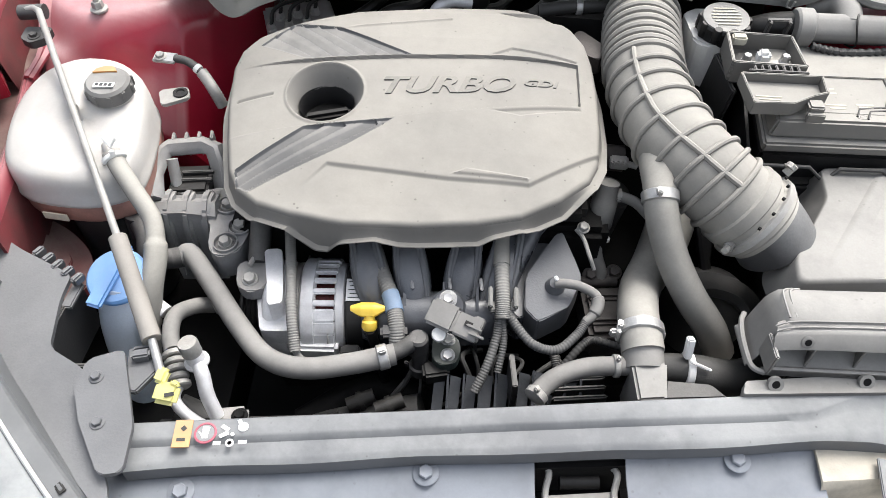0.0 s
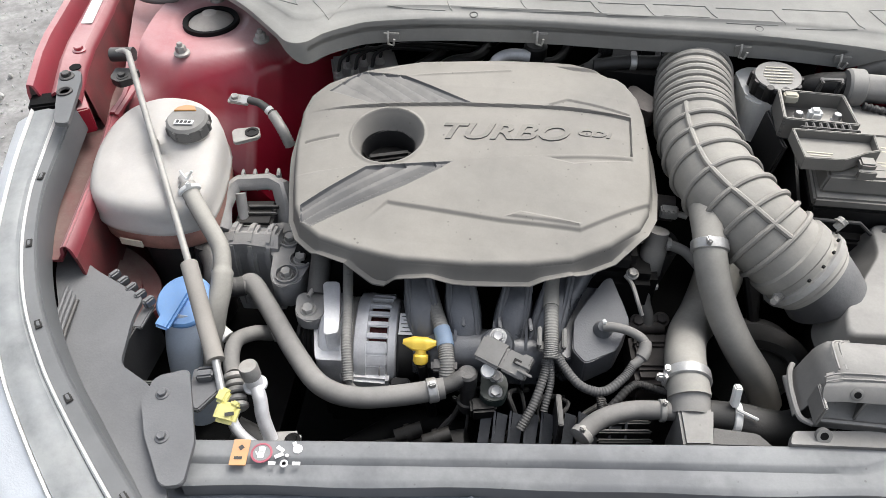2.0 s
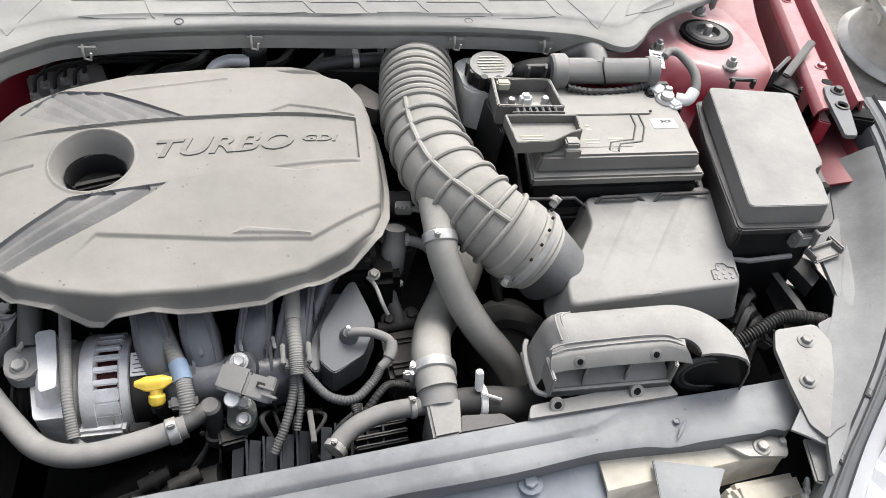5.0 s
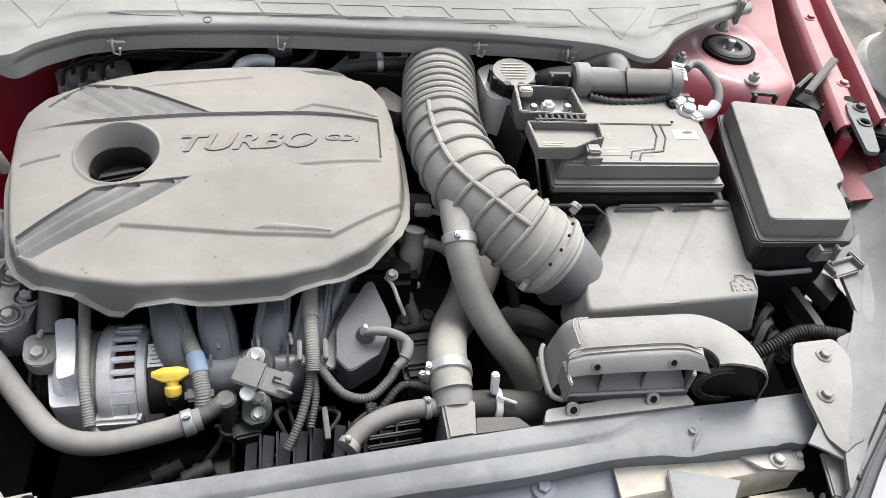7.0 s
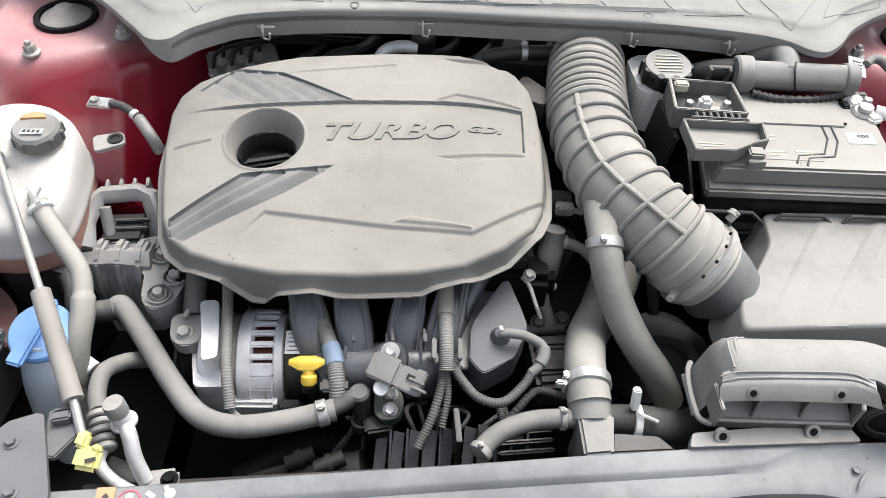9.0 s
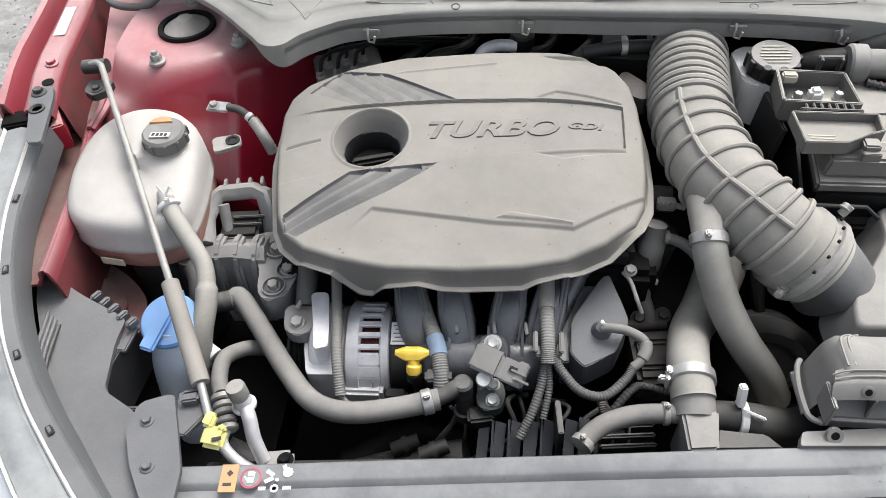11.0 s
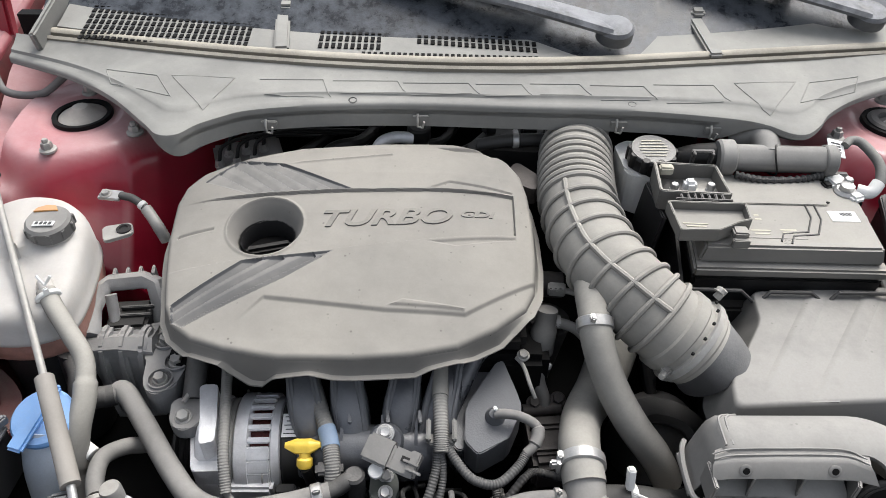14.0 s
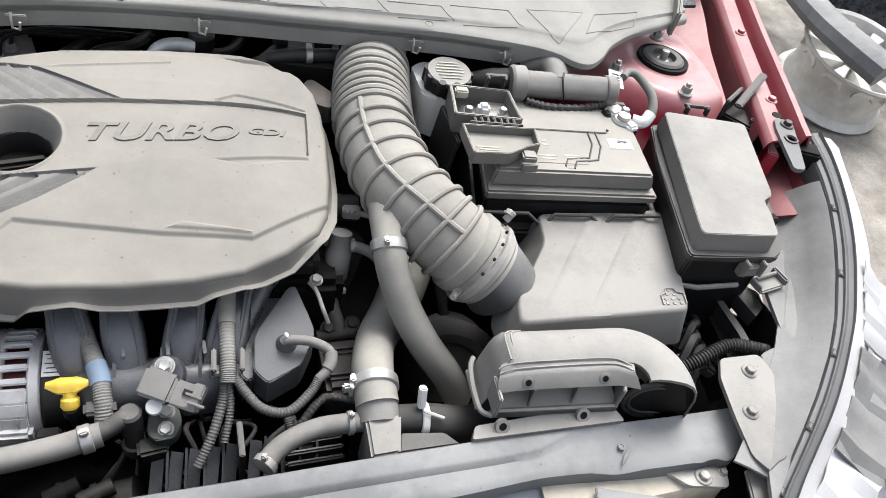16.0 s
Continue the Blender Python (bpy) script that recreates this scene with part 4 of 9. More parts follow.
# ---------- headlamp tops ----------
def lamp_side(s, pts_in, pts_out, label, lens_mat, lens_out, broken=False):
    """The curved strips over one headlamp and the lamp's lens outside them."""
    inner, outer = curve(pts_in, 10), curve(pts_out, 10)
    top = thing("headlamp_strip", inner[len(inner) // 2], label, "trim strip", "headlamp strips")

    def at(i, f, dz):
        v = inner[i].lerp(outer[i], f)
        return (v.x, v.y, v.z + dz)

    n = len(inner)
    for name, rows_def, m in (("inner_seal", ((-0.06, -0.030), (0.0, -0.008), (0.03, -0.003), (0.07, -0.004), (0.10, -0.001), (0.24, 0.0), (0.325, 0.0)), STRIP),
                              ("bright_bead", ((0.33, 0.001), (0.36, 0.004), (0.39, 0.001)), WHITE if not broken else STRIP),
                              ("middle_strip", ((0.40, -0.001), (0.44, 0.0005), (0.52, 0.0), (0.60, 0.002), (0.80, 0.001), (0.93, 0.0)), STRIP_PALE if not broken else STRIP),
                              ("outer_bead", ((0.94, 0.002), (0.97, 0.005), (1.0, 0.001)), WHITE if not broken else STRIP)):
        bm = B()
        loft(bm, [[at(i, f, z) for i in range(n)] for f, z in rows_def], 0.006)
        part(name, bm, m, top)
    for k in (0.2, 0.38, 0.56, 0.74, 0.9):
        i = int(k * (n - 1))
        p = inner[i].lerp(outer[i], 0.20)
        d = inner[min(i + 1, n - 1)] - inner[i - 1]
        a = math.degrees(math.atan2(d.y, d.x))
        bm = B()
        box(bm, (p.x, p.y, p.z), (0.013, 0.007, 0.0016), (0, 0, a), 0.0006)
        clip = part("clip_slot", bm, BLACK, top)
        bm = B()
        box(bm, (p.x, p.y, p.z + 0.001), (0.008, 0.003, 0.0016), (0, 0, a), 0.0006)
        part("tongue", bm, STRIP, clip)
    lamp = thing("headlamp", outer[n // 2], lens_out, "headlamp", "headlamps")
    rows = []
    for f, z in ((1.0, -0.001), (1.06, -0.005), (1.4, -0.014), (1.8, -0.045), (2.2, -0.11), (2.4, -0.2), (2.4, -0.35)) if not broken else ((1.0, -0.001), (1.1, -0.005), (2.0, -0.016), (3.0, -0.040), (3.8, -0.09), (4.2, -0.18), (4.2, -0.35)):
        rows.append([at(i, f, z) for i in range(n)])
    bm = B()
    loft(bm, rows, 0.005)
    part("lens", bm, lens_mat, lamp, sharp=60)
    return top, lamp


lamp_side(-1, [(-0.688, 0.860, 0.915), (-0.682, 0.786, 0.900), (-0.674, 0.723, 0.890), (-0.650, 0.650, 0.880), (-0.612, 0.578, 0.870), (-0.567, 0.517, 0.857), (-0.528, 0.475, 0.845), (-0.464, 0.413, 0.825), (-0.39, 0.345, 0.80)],
          [(-0.741, 0.845, 0.915), (-0.731, 0.775, 0.902), (-0.719, 0.715, 0.890), (-0.700, 0.645, 0.878), (-0.668, 0.565, 0.866), (-0.632, 0.505, 0.855), (-0.595, 0.455, 0.845), (-0.530, 0.380, 0.826), (-0.46, 0.305, 0.80)],
          "dusty grey double strip with thin bright beads along the headlamp top", LENS, "large hazy white headlamp lens")


def panel_plate(name, outline, z, label, mats=PANEL, thick=0.006):
    t = thing(name, (sum(p[0] for p in outline) / len(outline), sum(p[1] for p in outline) / len(outline), z), label, "panel", "headlamp cover panels")
    bm = B()
    prism(bm, rounded(outline, 0.008, 3), z - thick, z, 0.0015, dz=lambda x, y: 0.13 * max(0.0, y - 0.60))
    part("plate", bm, mats, t)
    return t


pl = panel_plate("headlamp_cover", [(-0.683, 0.755), (-0.676, 0.723), (-0.652, 0.650), (-0.614, 0.578), (-0.569, 0.517), (-0.530, 0.475), (-0.466, 0.413), (-0.41, 0.36), (-0.425, 0.40), (-0.462, 0.46), (-0.470, 0.50), (-0.489, 0.518), (-0.529, 0.540), (-0.540, 0.60), (-0.537, 0.631), (-0.602, 0.661), (-0.648, 0.688), (-0.672, 0.735)], 0.816,
                 "dusty grey plastic headlamp cover with louvres and a cut-out")
for k in range(4):
    bm = B()
    a, b = Vector((-0.631 + 0.0067 * k, 0.636 - 0.006 * k, 0.821)), Vector((-0.617 + 0.0067 * k, 0.560 - 0.009 * k, 0.817))
    tube(bm, [a, (a + b) / 2 + Vector((0, 0, 0.003)), b], 0.0026, 8)
    part("louvre", bm, PANEL if k != 3 else BLACK_DUSTY, pl)
bm = B()
for k in range(5):
    box(bm, (-0.585 + 0.014 * k, 0.662 - 0.009 * k, 0.818), (0.008, 0.014, 0.012), (0, 0, -30), 0.002)
part("tooth", bm, PANEL, pl)
bm = B()
box(bm, (-0.5385, 0.585, 0.770), (0.004, 0.094, 0.078), (0, 0, -5), 0.0015)
part("cutout_wall", bm, BLACK_DUSTY, pl)
bm = B()
box(bm, (-0.505, 0.5245, 0.770), (0.052, 0.004, 0.078), (0, 0, 4), 0.0015)
part("cutout_wall", bm, BLACK_DUSTY, pl)
bm = B()
box(bm, (-0.534, 0.612, 0.806), (0.012, 0.034, 0.006), (0, 0, -5), 0.0015)
part("cutout_clip", bm, PANEL, pl)

bl = thing("corner_bracket", (-0.455, 0.48, 0.825), "dusty grey plastic corner bracket with two bolts", "bracket", "corner brackets")
bm = B()
prism(bm, rounded([(-0.479, 0.520), (-0.446, 0.533), (-0.413, 0.452), (-0.409, 0.406), (-0.430, 0.402), (-0.464, 0.452), (-0.481, 0.488)], 0.006), 0.8225, 0.8285, 0.0018)
part("plate", bm, PANEL, bl)
bm = B()
prism(bm, [(-0.446, 0.540), (-0.415, 0.535), (-0.410, 0.515), (-0.425, 0.49), (-0.436, 0.492)], 0.812, 0.820, 0.0015)
box(bm, (-0.428, 0.528, 0.825), (0.018, 0.010, 0.012), (0, 0, 12), 0.002)
box(bm, (-0.428, 0.538, 0.822), (0.024, 0.006, 0.008), (0, 0, 12), 0.002)
part("clip_tab", bm, PANEL, bl)
for x, y in ((-0.463, 0.500), (-0.446, 0.452)):
    bm = B()
    hexbolt(bm, (x, y, 0.8285), (0, 0, 1), 0.0048, 0.005, 1.5)
    part("bolt", bm, PANEL, bl)

# the damaged side: strip, cracked cover, bracket and broken pieces
lamp_side(1, [(0.744, 0.900, 0.916), (0.736, 0.833, 0.909), (0.722, 0.773, 0.899), (0.702, 0.719, 0.889), (0.678, 0.668, 0.879), (0.644, 0.607, 0.866), (0.613, 0.564, 0.858), (0.574, 0.519, 0.848), (0.540, 0.484, 0.839), (0.501, 0.446, 0.829), (0.469, 0.416, 0.821), (0.41, 0.355, 0.80)],
          [(0.779, 0.906, 0.918), (0.774, 0.857, 0.911), (0.759, 0.795, 0.901), (0.738, 0.737, 0.892), (0.716, 0.685, 0.881), (0.675, 0.613, 0.868), (0.643, 0.569, 0.860), (0.606, 0.523, 0.850), (0.573, 0.487, 0.841), (0.533, 0.449, 0.830), (0.501, 0.418, 0.822), (0.44, 0.35, 0.80)],
          "dark grey strip with clips along the broken headlamp", WHITE_BROKEN, "broken white headlamp edge with torn pieces", broken=True)
pr = panel_plate("headlamp_cover", [(0.456, 0.400), (0.545, 0.486), (0.618, 0.566), (0.682, 0.668), (0.722, 0.762), (0.738, 0.825), (0.728, 0.835), (0.700, 0.768), (0.677, 0.744), (0.636, 0.732), (0.608, 0.711), (0.602, 0.682), (0.592, 0.601), (0.545, 0.585), (0.545, 0.567), (0.475, 0.443)], 0.826,
                 "cracked dusty grey plastic cover beside the broken headlamp", PANEL_PALE)
for k in range(4):
    bm = B()
    a, b = Vector((0.684 - 0.008 * k, 0.704 - 0.008 * k, 0.851 - 0.002 * k)), Vector((0.652 - 0.002 * k, 0.597 + 0.001 * k, 0.848 - 0.003 * k))
    tube(bm, [a, (a + b) / 2 + Vector((0, 0, 0.003)), b], 0.0022, 8)
    part("louvre", bm, PANEL_PALE if k != 1 else BLACK_DUSTY, pr)
for pts in (((0.619, 0.620), (0.601, 0.597), (0.588, 0.562), (0.566, 0.532), (0.540, 0.509)), ((0.478, 0.443), (0.491, 0.450), (0.505, 0.456), (0.515, 0.475)), ((0.706, 0.742), (0.690, 0.712), (0.673, 0.693), (0.655, 0.664)), ((0.716, 0.79), (0.705, 0.775), (0.703, 0.755), (0.690, 0.748))):
    bm = B()
    tube(bm, curve([(x, y, 0.8262 + 0.13 * max(0.0, y - 0.60)) for x, y in pts], 4), 0.0008, 5)
    part("crack", bm, BLACK_DUSTY, pr)
# black disc painting the shade of the fixing hole
bm = B()
lathe(bm, (0.648, 0.64, 0.831), (0, 0, 1), [(0.005, 0), (0.005, 0.002), (0.003, 0.0024), (0.002, 0.001)], 14)
part("fixing_hole", bm, SHADE_BLACK, pr)
STRIP_IN = [(0.355, 0.41), (0.416, 0.469), (0.446, 0.501), (0.484, 0.540), (0.519, 0.574), (0.564, 0.613), (0.607, 0.644), (0.668, 0.678), (0.719, 0.702), (0.773, 0.722), (0.833, 0.736), (0.90, 0.744)]
STRIP_Z = [(0.355, 0.80), (0.416, 0.821), (0.484, 0.839), (0.564, 0.858), (0.607, 0.866), (0.668, 0.879), (0.719, 0.889), (0.773, 0.899), (0.833, 0.909), (0.90, 0.916)]
rows = [[], [], [], [], []]
for i in range(34):
    y = 0.43 + 0.0117 * i
    x, z, low = along(y, STRIP_IN), along(y, STRIP_Z), 0.827 + 0.13 * max(0.0, y - 0.60)
    for r, (d, f) in zip(rows, ((0.0, 1.0), (0.008, 0.86), (0.022, 0.50), (0.036, 0.16), (0.052, 0.0))):
        r.append((x - d * 0.85, y + d * 0.5, low + (z - 0.004 - low) * f))
bm = B()
loft(bm, rows, 0.003)
part("raised_edge", bm, PANEL_PALE, pr, sharp=60)
# torn bumper skin outside the strip
STRIP_OUT = [(0.35, 0.44), (0.418, 0.501), (0.449, 0.533), (0.487, 0.573), (0.523, 0.606), (0.569, 0.643), (0.613, 0.675), (0.685, 0.716), (0.737, 0.738)]
rnd = random.Random(21)
skin = thing("bumper_skin", (0.72, 0.5, 0.75), "crumpled pale grey bumper skin torn at its edge", "bumper skin")
for name, y0, y1, m in (("torn_sheet", 0.36, 0.475, WHITE_BROKEN), ("torn_sheet", 0.470, 0.585, PANEL_PALE), ("torn_sheet", 0.60, 0.70, WHITE_BROKEN)):
    rows = []
    for d, dz in ((0.02, -0.012), (0.05, -0.03), (0.09, -0.045), (0.14, -0.09), (0.18, -0.16), (0.21, -0.27)):
        row = []
        for i in range(14):
            y = y0 + (y1 - y0) * i / 13
            e = d * (1 + (0.16 * rnd.uniform(-1, 1) if d > 0.1 else 0.03 * rnd.uniform(-1, 1)))
            row.append((along(y, STRIP_OUT) + e * 0.84, y - e * 0.54, along(y, STRIP_Z) + dz + 0.006 * rnd.uniform(-1, 1)))
        rows.append(row)
    bm = B()
    loft(bm, rows, 0.003)
    part(name, bm, m, skin, sharp=25)
br = thing("corner_bracket", (0.50, 0.50, 0.825), "dust-coated light grey corner bracket with two bolts, broken below", "bracket", "corner brackets")
bm = B()
prism(bm, rounded([(0.486, 0.580), (0.540, 0.583), (0.546, 0.556), (0.524, 0.513), (0.474, 0.439), (0.462, 0.458), (0.466, 0.506), (0.473, 0.554)], 0.005), 0.8235, 0.8295, 0.002)
part("plate", bm, GREY_DUSTY, br)
bm = B()
prism(bm, [(0.463, 0.455), (0.484, 0.446), (0.474, 0.400), (0.450, 0.405)], 0.802, 0.808, 0.002)
part("lower_leg", bm, GREY_DUSTY, br)
for x, y in ((0.514, 0.560), (0.487, 0.508)):
    bm = B()
    hexbolt(bm, (x, y, 0.8295), (0, 0, 1), 0.0062, 0.007, 1.5)
    part("bolt", bm, GREY_DUSTY, br)

# black box and hoses in the headlamp opening
bx = thing("headlamp_box", (0.63, 0.69, 0.75), "open black plastic box in the headlamp opening", "box")
bm = B()
prism(bm, rounded([(0.548, 0.596), (0.598, 0.613), (0.596, 0.660), (0.604, 0.684), (0.585, 0.700), (0.556, 0.690)], 0.003), 0.700, 0.770, 0.002)
part("body", bm, BLACK, bx)
bm = B()
prism(bm, rounded([(0.586, 0.652), (0.607, 0.668), (0.612, 0.692), (0.596, 0.706), (0.576, 0.698)], 0.003), 0.790, 0.812, 0.002)
part("flap", bm, BLACK_DUSTY, bx)
bm = B()
loft(bm, [[(0.553, 0.690, 0.800), (0.560, 0.640, 0.797), (0.562, 0.598, 0.794)], [(0.558, 0.692, 0.802), (0.566, 0.640, 0.799), (0.568, 0.598, 0.796)], [(0.562, 0.690, 0.74), (0.570, 0.640, 0.74), (0.572, 0.600, 0.74)]], 0.003, (1, 0, 0))
part("partition", bm, BLACK_DUSTY, bx)
bm = B()
loft(bm, [[(0.604, 0.690, 0.812), (0.606, 0.650, 0.816), (0.598, 0.605, 0.818)], [(0.600, 0.690, 0.740), (0.602, 0.650, 0.740), (0.594, 0.605, 0.740)]], 0.003, (1, 0, 0))
part("outer_wall", bm, BLACK, bx)
bm = B()
prism(bm, rounded([(0.553, 0.716), (0.612, 0.722), (0.640, 0.740), (0.664, 0.765), (0.632, 0.764), (0.566, 0.742)], 0.004), 0.800, 0.818, 0.002)
solo("fuse_box_bracket", bm, BLACK_DUSTY, "dusty black plastic bracket beside the fuse box", "bracket")
bm = B()
box(bm, (0.603, 0.681, 0.840), (0.042, 0.020, 0.006), (0, 0, 15), 0.002)
box(bm, (0.603, 0.690, 0.846), (0.040, 0.004, 0.008), (0, 0, 15), 0.001)
box(bm, (0.624, 0.690, 0.846), (0.006, 0.026, 0.012), (0, 0, 15), 0.002)
box(bm, (0.582, 0.678, 0.844), (0.004, 0.018, 0.010), (0, 0, 15), 0.001)
solo("plastic_catch", bm, GREY_DUSTY, "dusty plastic catch on the headlamp cover", "catch")
bm = B()
tube(bm, curve([(0.455, 0.600, 0.77), (0.49, 0.606, 0.79), (0.535, 0.618, 0.80), (0.585, 0.607, 0.80)], 60), lambda f, a: 0.0082 + 0.0009 * math.sin(f * 2 * math.pi * 34), 10)
solo("corrugated_drain_hose", bm, RUBBER_DARK, "dusty black corrugated hose behind the bracket", "hose")
rnd = random.Random(3)
for k in range(9):
    bm = B()
    x, y = 0.492 + 0.012 * (k % 3) + 0.006 * rnd.random(), 0.615 + 0.022 * (k // 3)
    z = 0.74 + 0.012 * (k % 4)
    if k % 2:
        tube(bm, curve([(x - 0.015, y - 0.02, z - 0.01), (x, y, z + 0.012), (x + 0.02, y + 0.015, z), (x + 0.03, y + 0.05, z - 0.02)], 6), 0.004 + 0.002 * rnd.random(), 8)
        solo("cable_run", bm, BLACK_DUSTY, "loose dusty black cable in the headlamp corner", "cable", group="loose cables")
    else:
        box(bm, (x, y, z), (0.028, 0.020, 0.016), (rnd.uniform(-30, 30), rnd.uniform(-30, 30), rnd.uniform(0, 90)), 0.003)
        box(bm, (x + 0.008, y, z + 0.008), (0.010, 0.012, 0.012), (rnd.uniform(-30, 30), rnd.uniform(-30, 30), rnd.uniform(0, 90)), 0.002)
        solo("connector_plug", bm, WHITE if k == 4 else BLACK_DUSTY, "loose dusty plug connector", "connector", group="loose plugs")

# splinters of the broken bumper outside the strip
rnd = random.Random(11)
for k, (x, y, z, sx, sy, a) in enumerate(((0.79, 0.66, 0.80, 0.05, 0.13, -25), (0.75, 0.55, 0.77, 0.06, 0.16, -40), (0.67, 0.44, 0.75, 0.07, 0.14, -35), (0.83, 0.76, 0.78, 0.05, 0.12, -10), (0.74, 0.44, 0.68, 0.10, 0.12, -50))):
    bm = B()
    w, h = sx / 2, sy / 2
    m = pose(x, y, z, rnd.uniform(-12, 12), rnd.uniform(5, 30), a)
    edge = []
    for i in range(14):
        t = 2 * math.pi * i / 14
        edge.append(m @ Vector((w * math.cos(t) * rnd.uniform(0.7, 1.2), h * math.sin(t) * rnd.uniform(0.75, 1.15), 0.006 * math.sin(3 * t))))
    c = m @ Vector((0, 0, 0.01))
    top = [bm.verts.new(p) for p in edge]
    low = [bm.verts.new(p + Vector((0, 0, -0.003))) for p in edge]
    vc, vl = bm.verts.new(c), bm.verts.new(c - Vector((0, 0, 0.003)))
    for i in range(14):
        j = (i + 1) % 14
        bm.faces.new((vc, top[i], top[j]))
        bm.faces.new((vl, low[j], low[i]))
        bm.faces.new((top[i], low[i], low[j], top[j]))
    solo("bumper_fragment", bm, WHITE_BROKEN, "jagged broken white plastic bumper fragment", "fragment", group="bumper fragments")
for k in range(12):
    bm = B()
    x, y = 0.80 + 0.05 * rnd.random(), 0.50 + 0.14 * rnd.random()
    box(bm, (x, y, 0.66 + 0.05 * rnd.random()), (0.05 * rnd.random() + 0.015, 0.03, 0.012), (rnd.uniform(0, 90), rnd.uniform(0, 90), rnd.uniform(0, 180)), 0.002)
    solo("debris", bm, (BLACK, STEEL_DULL, WHITE)[k % 3], "small broken piece from the damaged corner", "debris", group="debris pieces")
bm = B()
box(bm, (0.78, 0.50, 0.42), (0.30, 0.40, 0.3), (0, 0, -35), 0.03)
solo("bumper_core", bm, PANEL, "dark crushed bumper core below the broken headlamp", "bumper")


# ---------- behind the far wing: loose wheel and a neighbour car ----------
def build_wheel(c):
    w = thing("alloy_wheel", c, "dusty silver alloy wheel without tyre lying on the ground", "wheel")
    at = Vector(c)
    bm = B()
    lathe(bm, at, (0, 0, 1), [(0.215, 0.0), (0.222, 0.008), (0.215, 0.02), (0.196, 0.03), (0.185, 0.07), (0.19, 0.15), (0.205, 0.185), (0.222, 0.195), (0.228, 0.205), (0.222, 0.212), (0.208, 0.205), (0.196, 0.18), (0.18, 0.12), (0.18, 0.03)], 56)
    part("rim", bm, ALLOY, w)
    for k in range(10):
        a = 2 * math.pi * k / 10
        d, n = Vector((math.cos(a), math.sin(a), 0)), Vector((-math.sin(a), math.cos(a), 0))
        bm = B()
        rows = []
        for r, wd, z in ((0.035, 0.016, 0.155), (0.09, 0.022, 0.168), (0.15, 0.030, 0.180), (0.205, 0.042, 0.188)):
            p = at + d * r
            rows.append([p - n * wd + Vector((0, 0, z - 0.02)), p - n * wd * 0.6 + Vector((0, 0, z)), p + n * wd * 0.6 + Vector((0, 0, z)), p + n * wd + Vector((0, 0, z - 0.02))])
        loft(bm, rows, 0.018)
        part("spoke", bm, ALLOY, w)
    bm = B()
    lathe(bm, at + Vector((0, 0, 0.15)), (0, 0, 1), [(0.05, 0), (0.05, 0.028), (0.04, 0.034), (0.03, 0.03), (0.028, 0.02)], 32)
    part("hub", bm, ALLOY, w)
    # black disc painting the shade inside the wheel
    bm = B()
    lathe(bm, at + Vector((0, 0, 0.01)), (0, 0, 1), [(0.178, 0), (0.178, 0.012)], 32)
    part("inner_shade", bm, SHADE_BLACK, w)
    w.rotation_euler = (radians(12), 0, 0)
    w.scale = (1.1, 1.1, 1.1)


build_wheel((2.37, 2.41, 0.055))
neighbour = thing("parked_car", (2.9, 3.0, 0.0), "dark neighbouring car with dusty grey sill trim", "car")
bm = B()
rows = [[(2.35 + 0.12 * i + d, 3.35 - 0.16 * i + d * 0.6, z) for i in range(14)] for d, z in ((0.0, 0.16), (0.03, 0.30), (0.05, 0.45), (0.09, 0.65), (0.16, 0.85), (0.4, 0.95))]
bm = B()
loft(bm, rows, 0.01, (1, 0.6, 0))
part("side_panel", bm, GLASSY, neighbour, "dark glossy side panel")
bm = B()
tube(bm, curve([(2.22, 3.05, 0.39), (2.16, 2.62, 0.38), (2.15, 2.40, 0.37), (2.18, 2.22, 0.36), (2.24, 2.10, 0.34)], 8), lambda f, a: 0.055 + 0.012 * f + 0.012 * math.cos(2 * a), 12)
part("grey_trim", bm, BEAM, neighbour, "dusty grey plastic trim")


# ---------- the engine cover ----------
OUT = [(-0.379, 0.748), (-0.366, 0.722), (-0.340, 0.701), (-0.300, 0.686), (-0.240, 0.677), (-0.160, 0.676), (-0.095, 0.681), (-0.045, 0.692), (0.000, 0.718), (0.036, 0.750), (0.048, 0.775), (0.053, 0.82), (0.054, 0.88),
       (0.051, 0.93), (0.044, 0.965), (0.028, 0.990), (0.000, 1.009), (-0.045, 1.021), (-0.140, 1.018), (-0.250, 1.003), (-0.320, 0.983), (-0.375, 0.960), (-0.396, 0.938), (-0.402, 0.910), (-0.398, 0.850), (-0.388, 0.790)]
BAND = [(-0.42, 0.786), (-0.30, 0.8035), (-0.172, 0.8205), (-0.056, 0.838), (0.030, 0.8505), (0.0315, 0.921), (-0.063, 0.922), (-0.191, 0.918), (-0.309, 0.909), (-0.42, 0.900)]
UP_WEDGE = [(-0.309, 0.910), (-0.176, 0.919), (-0.269, 0.967), (-0.331, 0.976), (-0.371, 0.940)]
LOW_WEDGE = [(-0.371, 0.747), (-0.366, 0.724), (-0.336, 0.709), (-0.301, 0.735), (-0.241, 0.779), (-0.172, 0.819), (-0.298, 0.8025)]
UP_LINES = [((-0.356, 0.954), (-0.297, 0.911)), ((-0.340, 0.970), (-0.275, 0.914)), ((-0.320, 0.972), (-0.250, 0.916)), ((-0.303, 0.972), (-0.228, 0.917)), ((-0.283, 0.970), (-0.200, 0.918))]
LOW_LINES = [((-0.369, 0.7375), (-0.274, 0.804)), ((-0.362, 0.7265), (-0.250, 0.803)), ((-0.352, 0.7200), (-0.213, 0.807)), ((-0.344, 0.7140), (-0.203, 0.802))]
HOLE = (-0.279, 0.859)


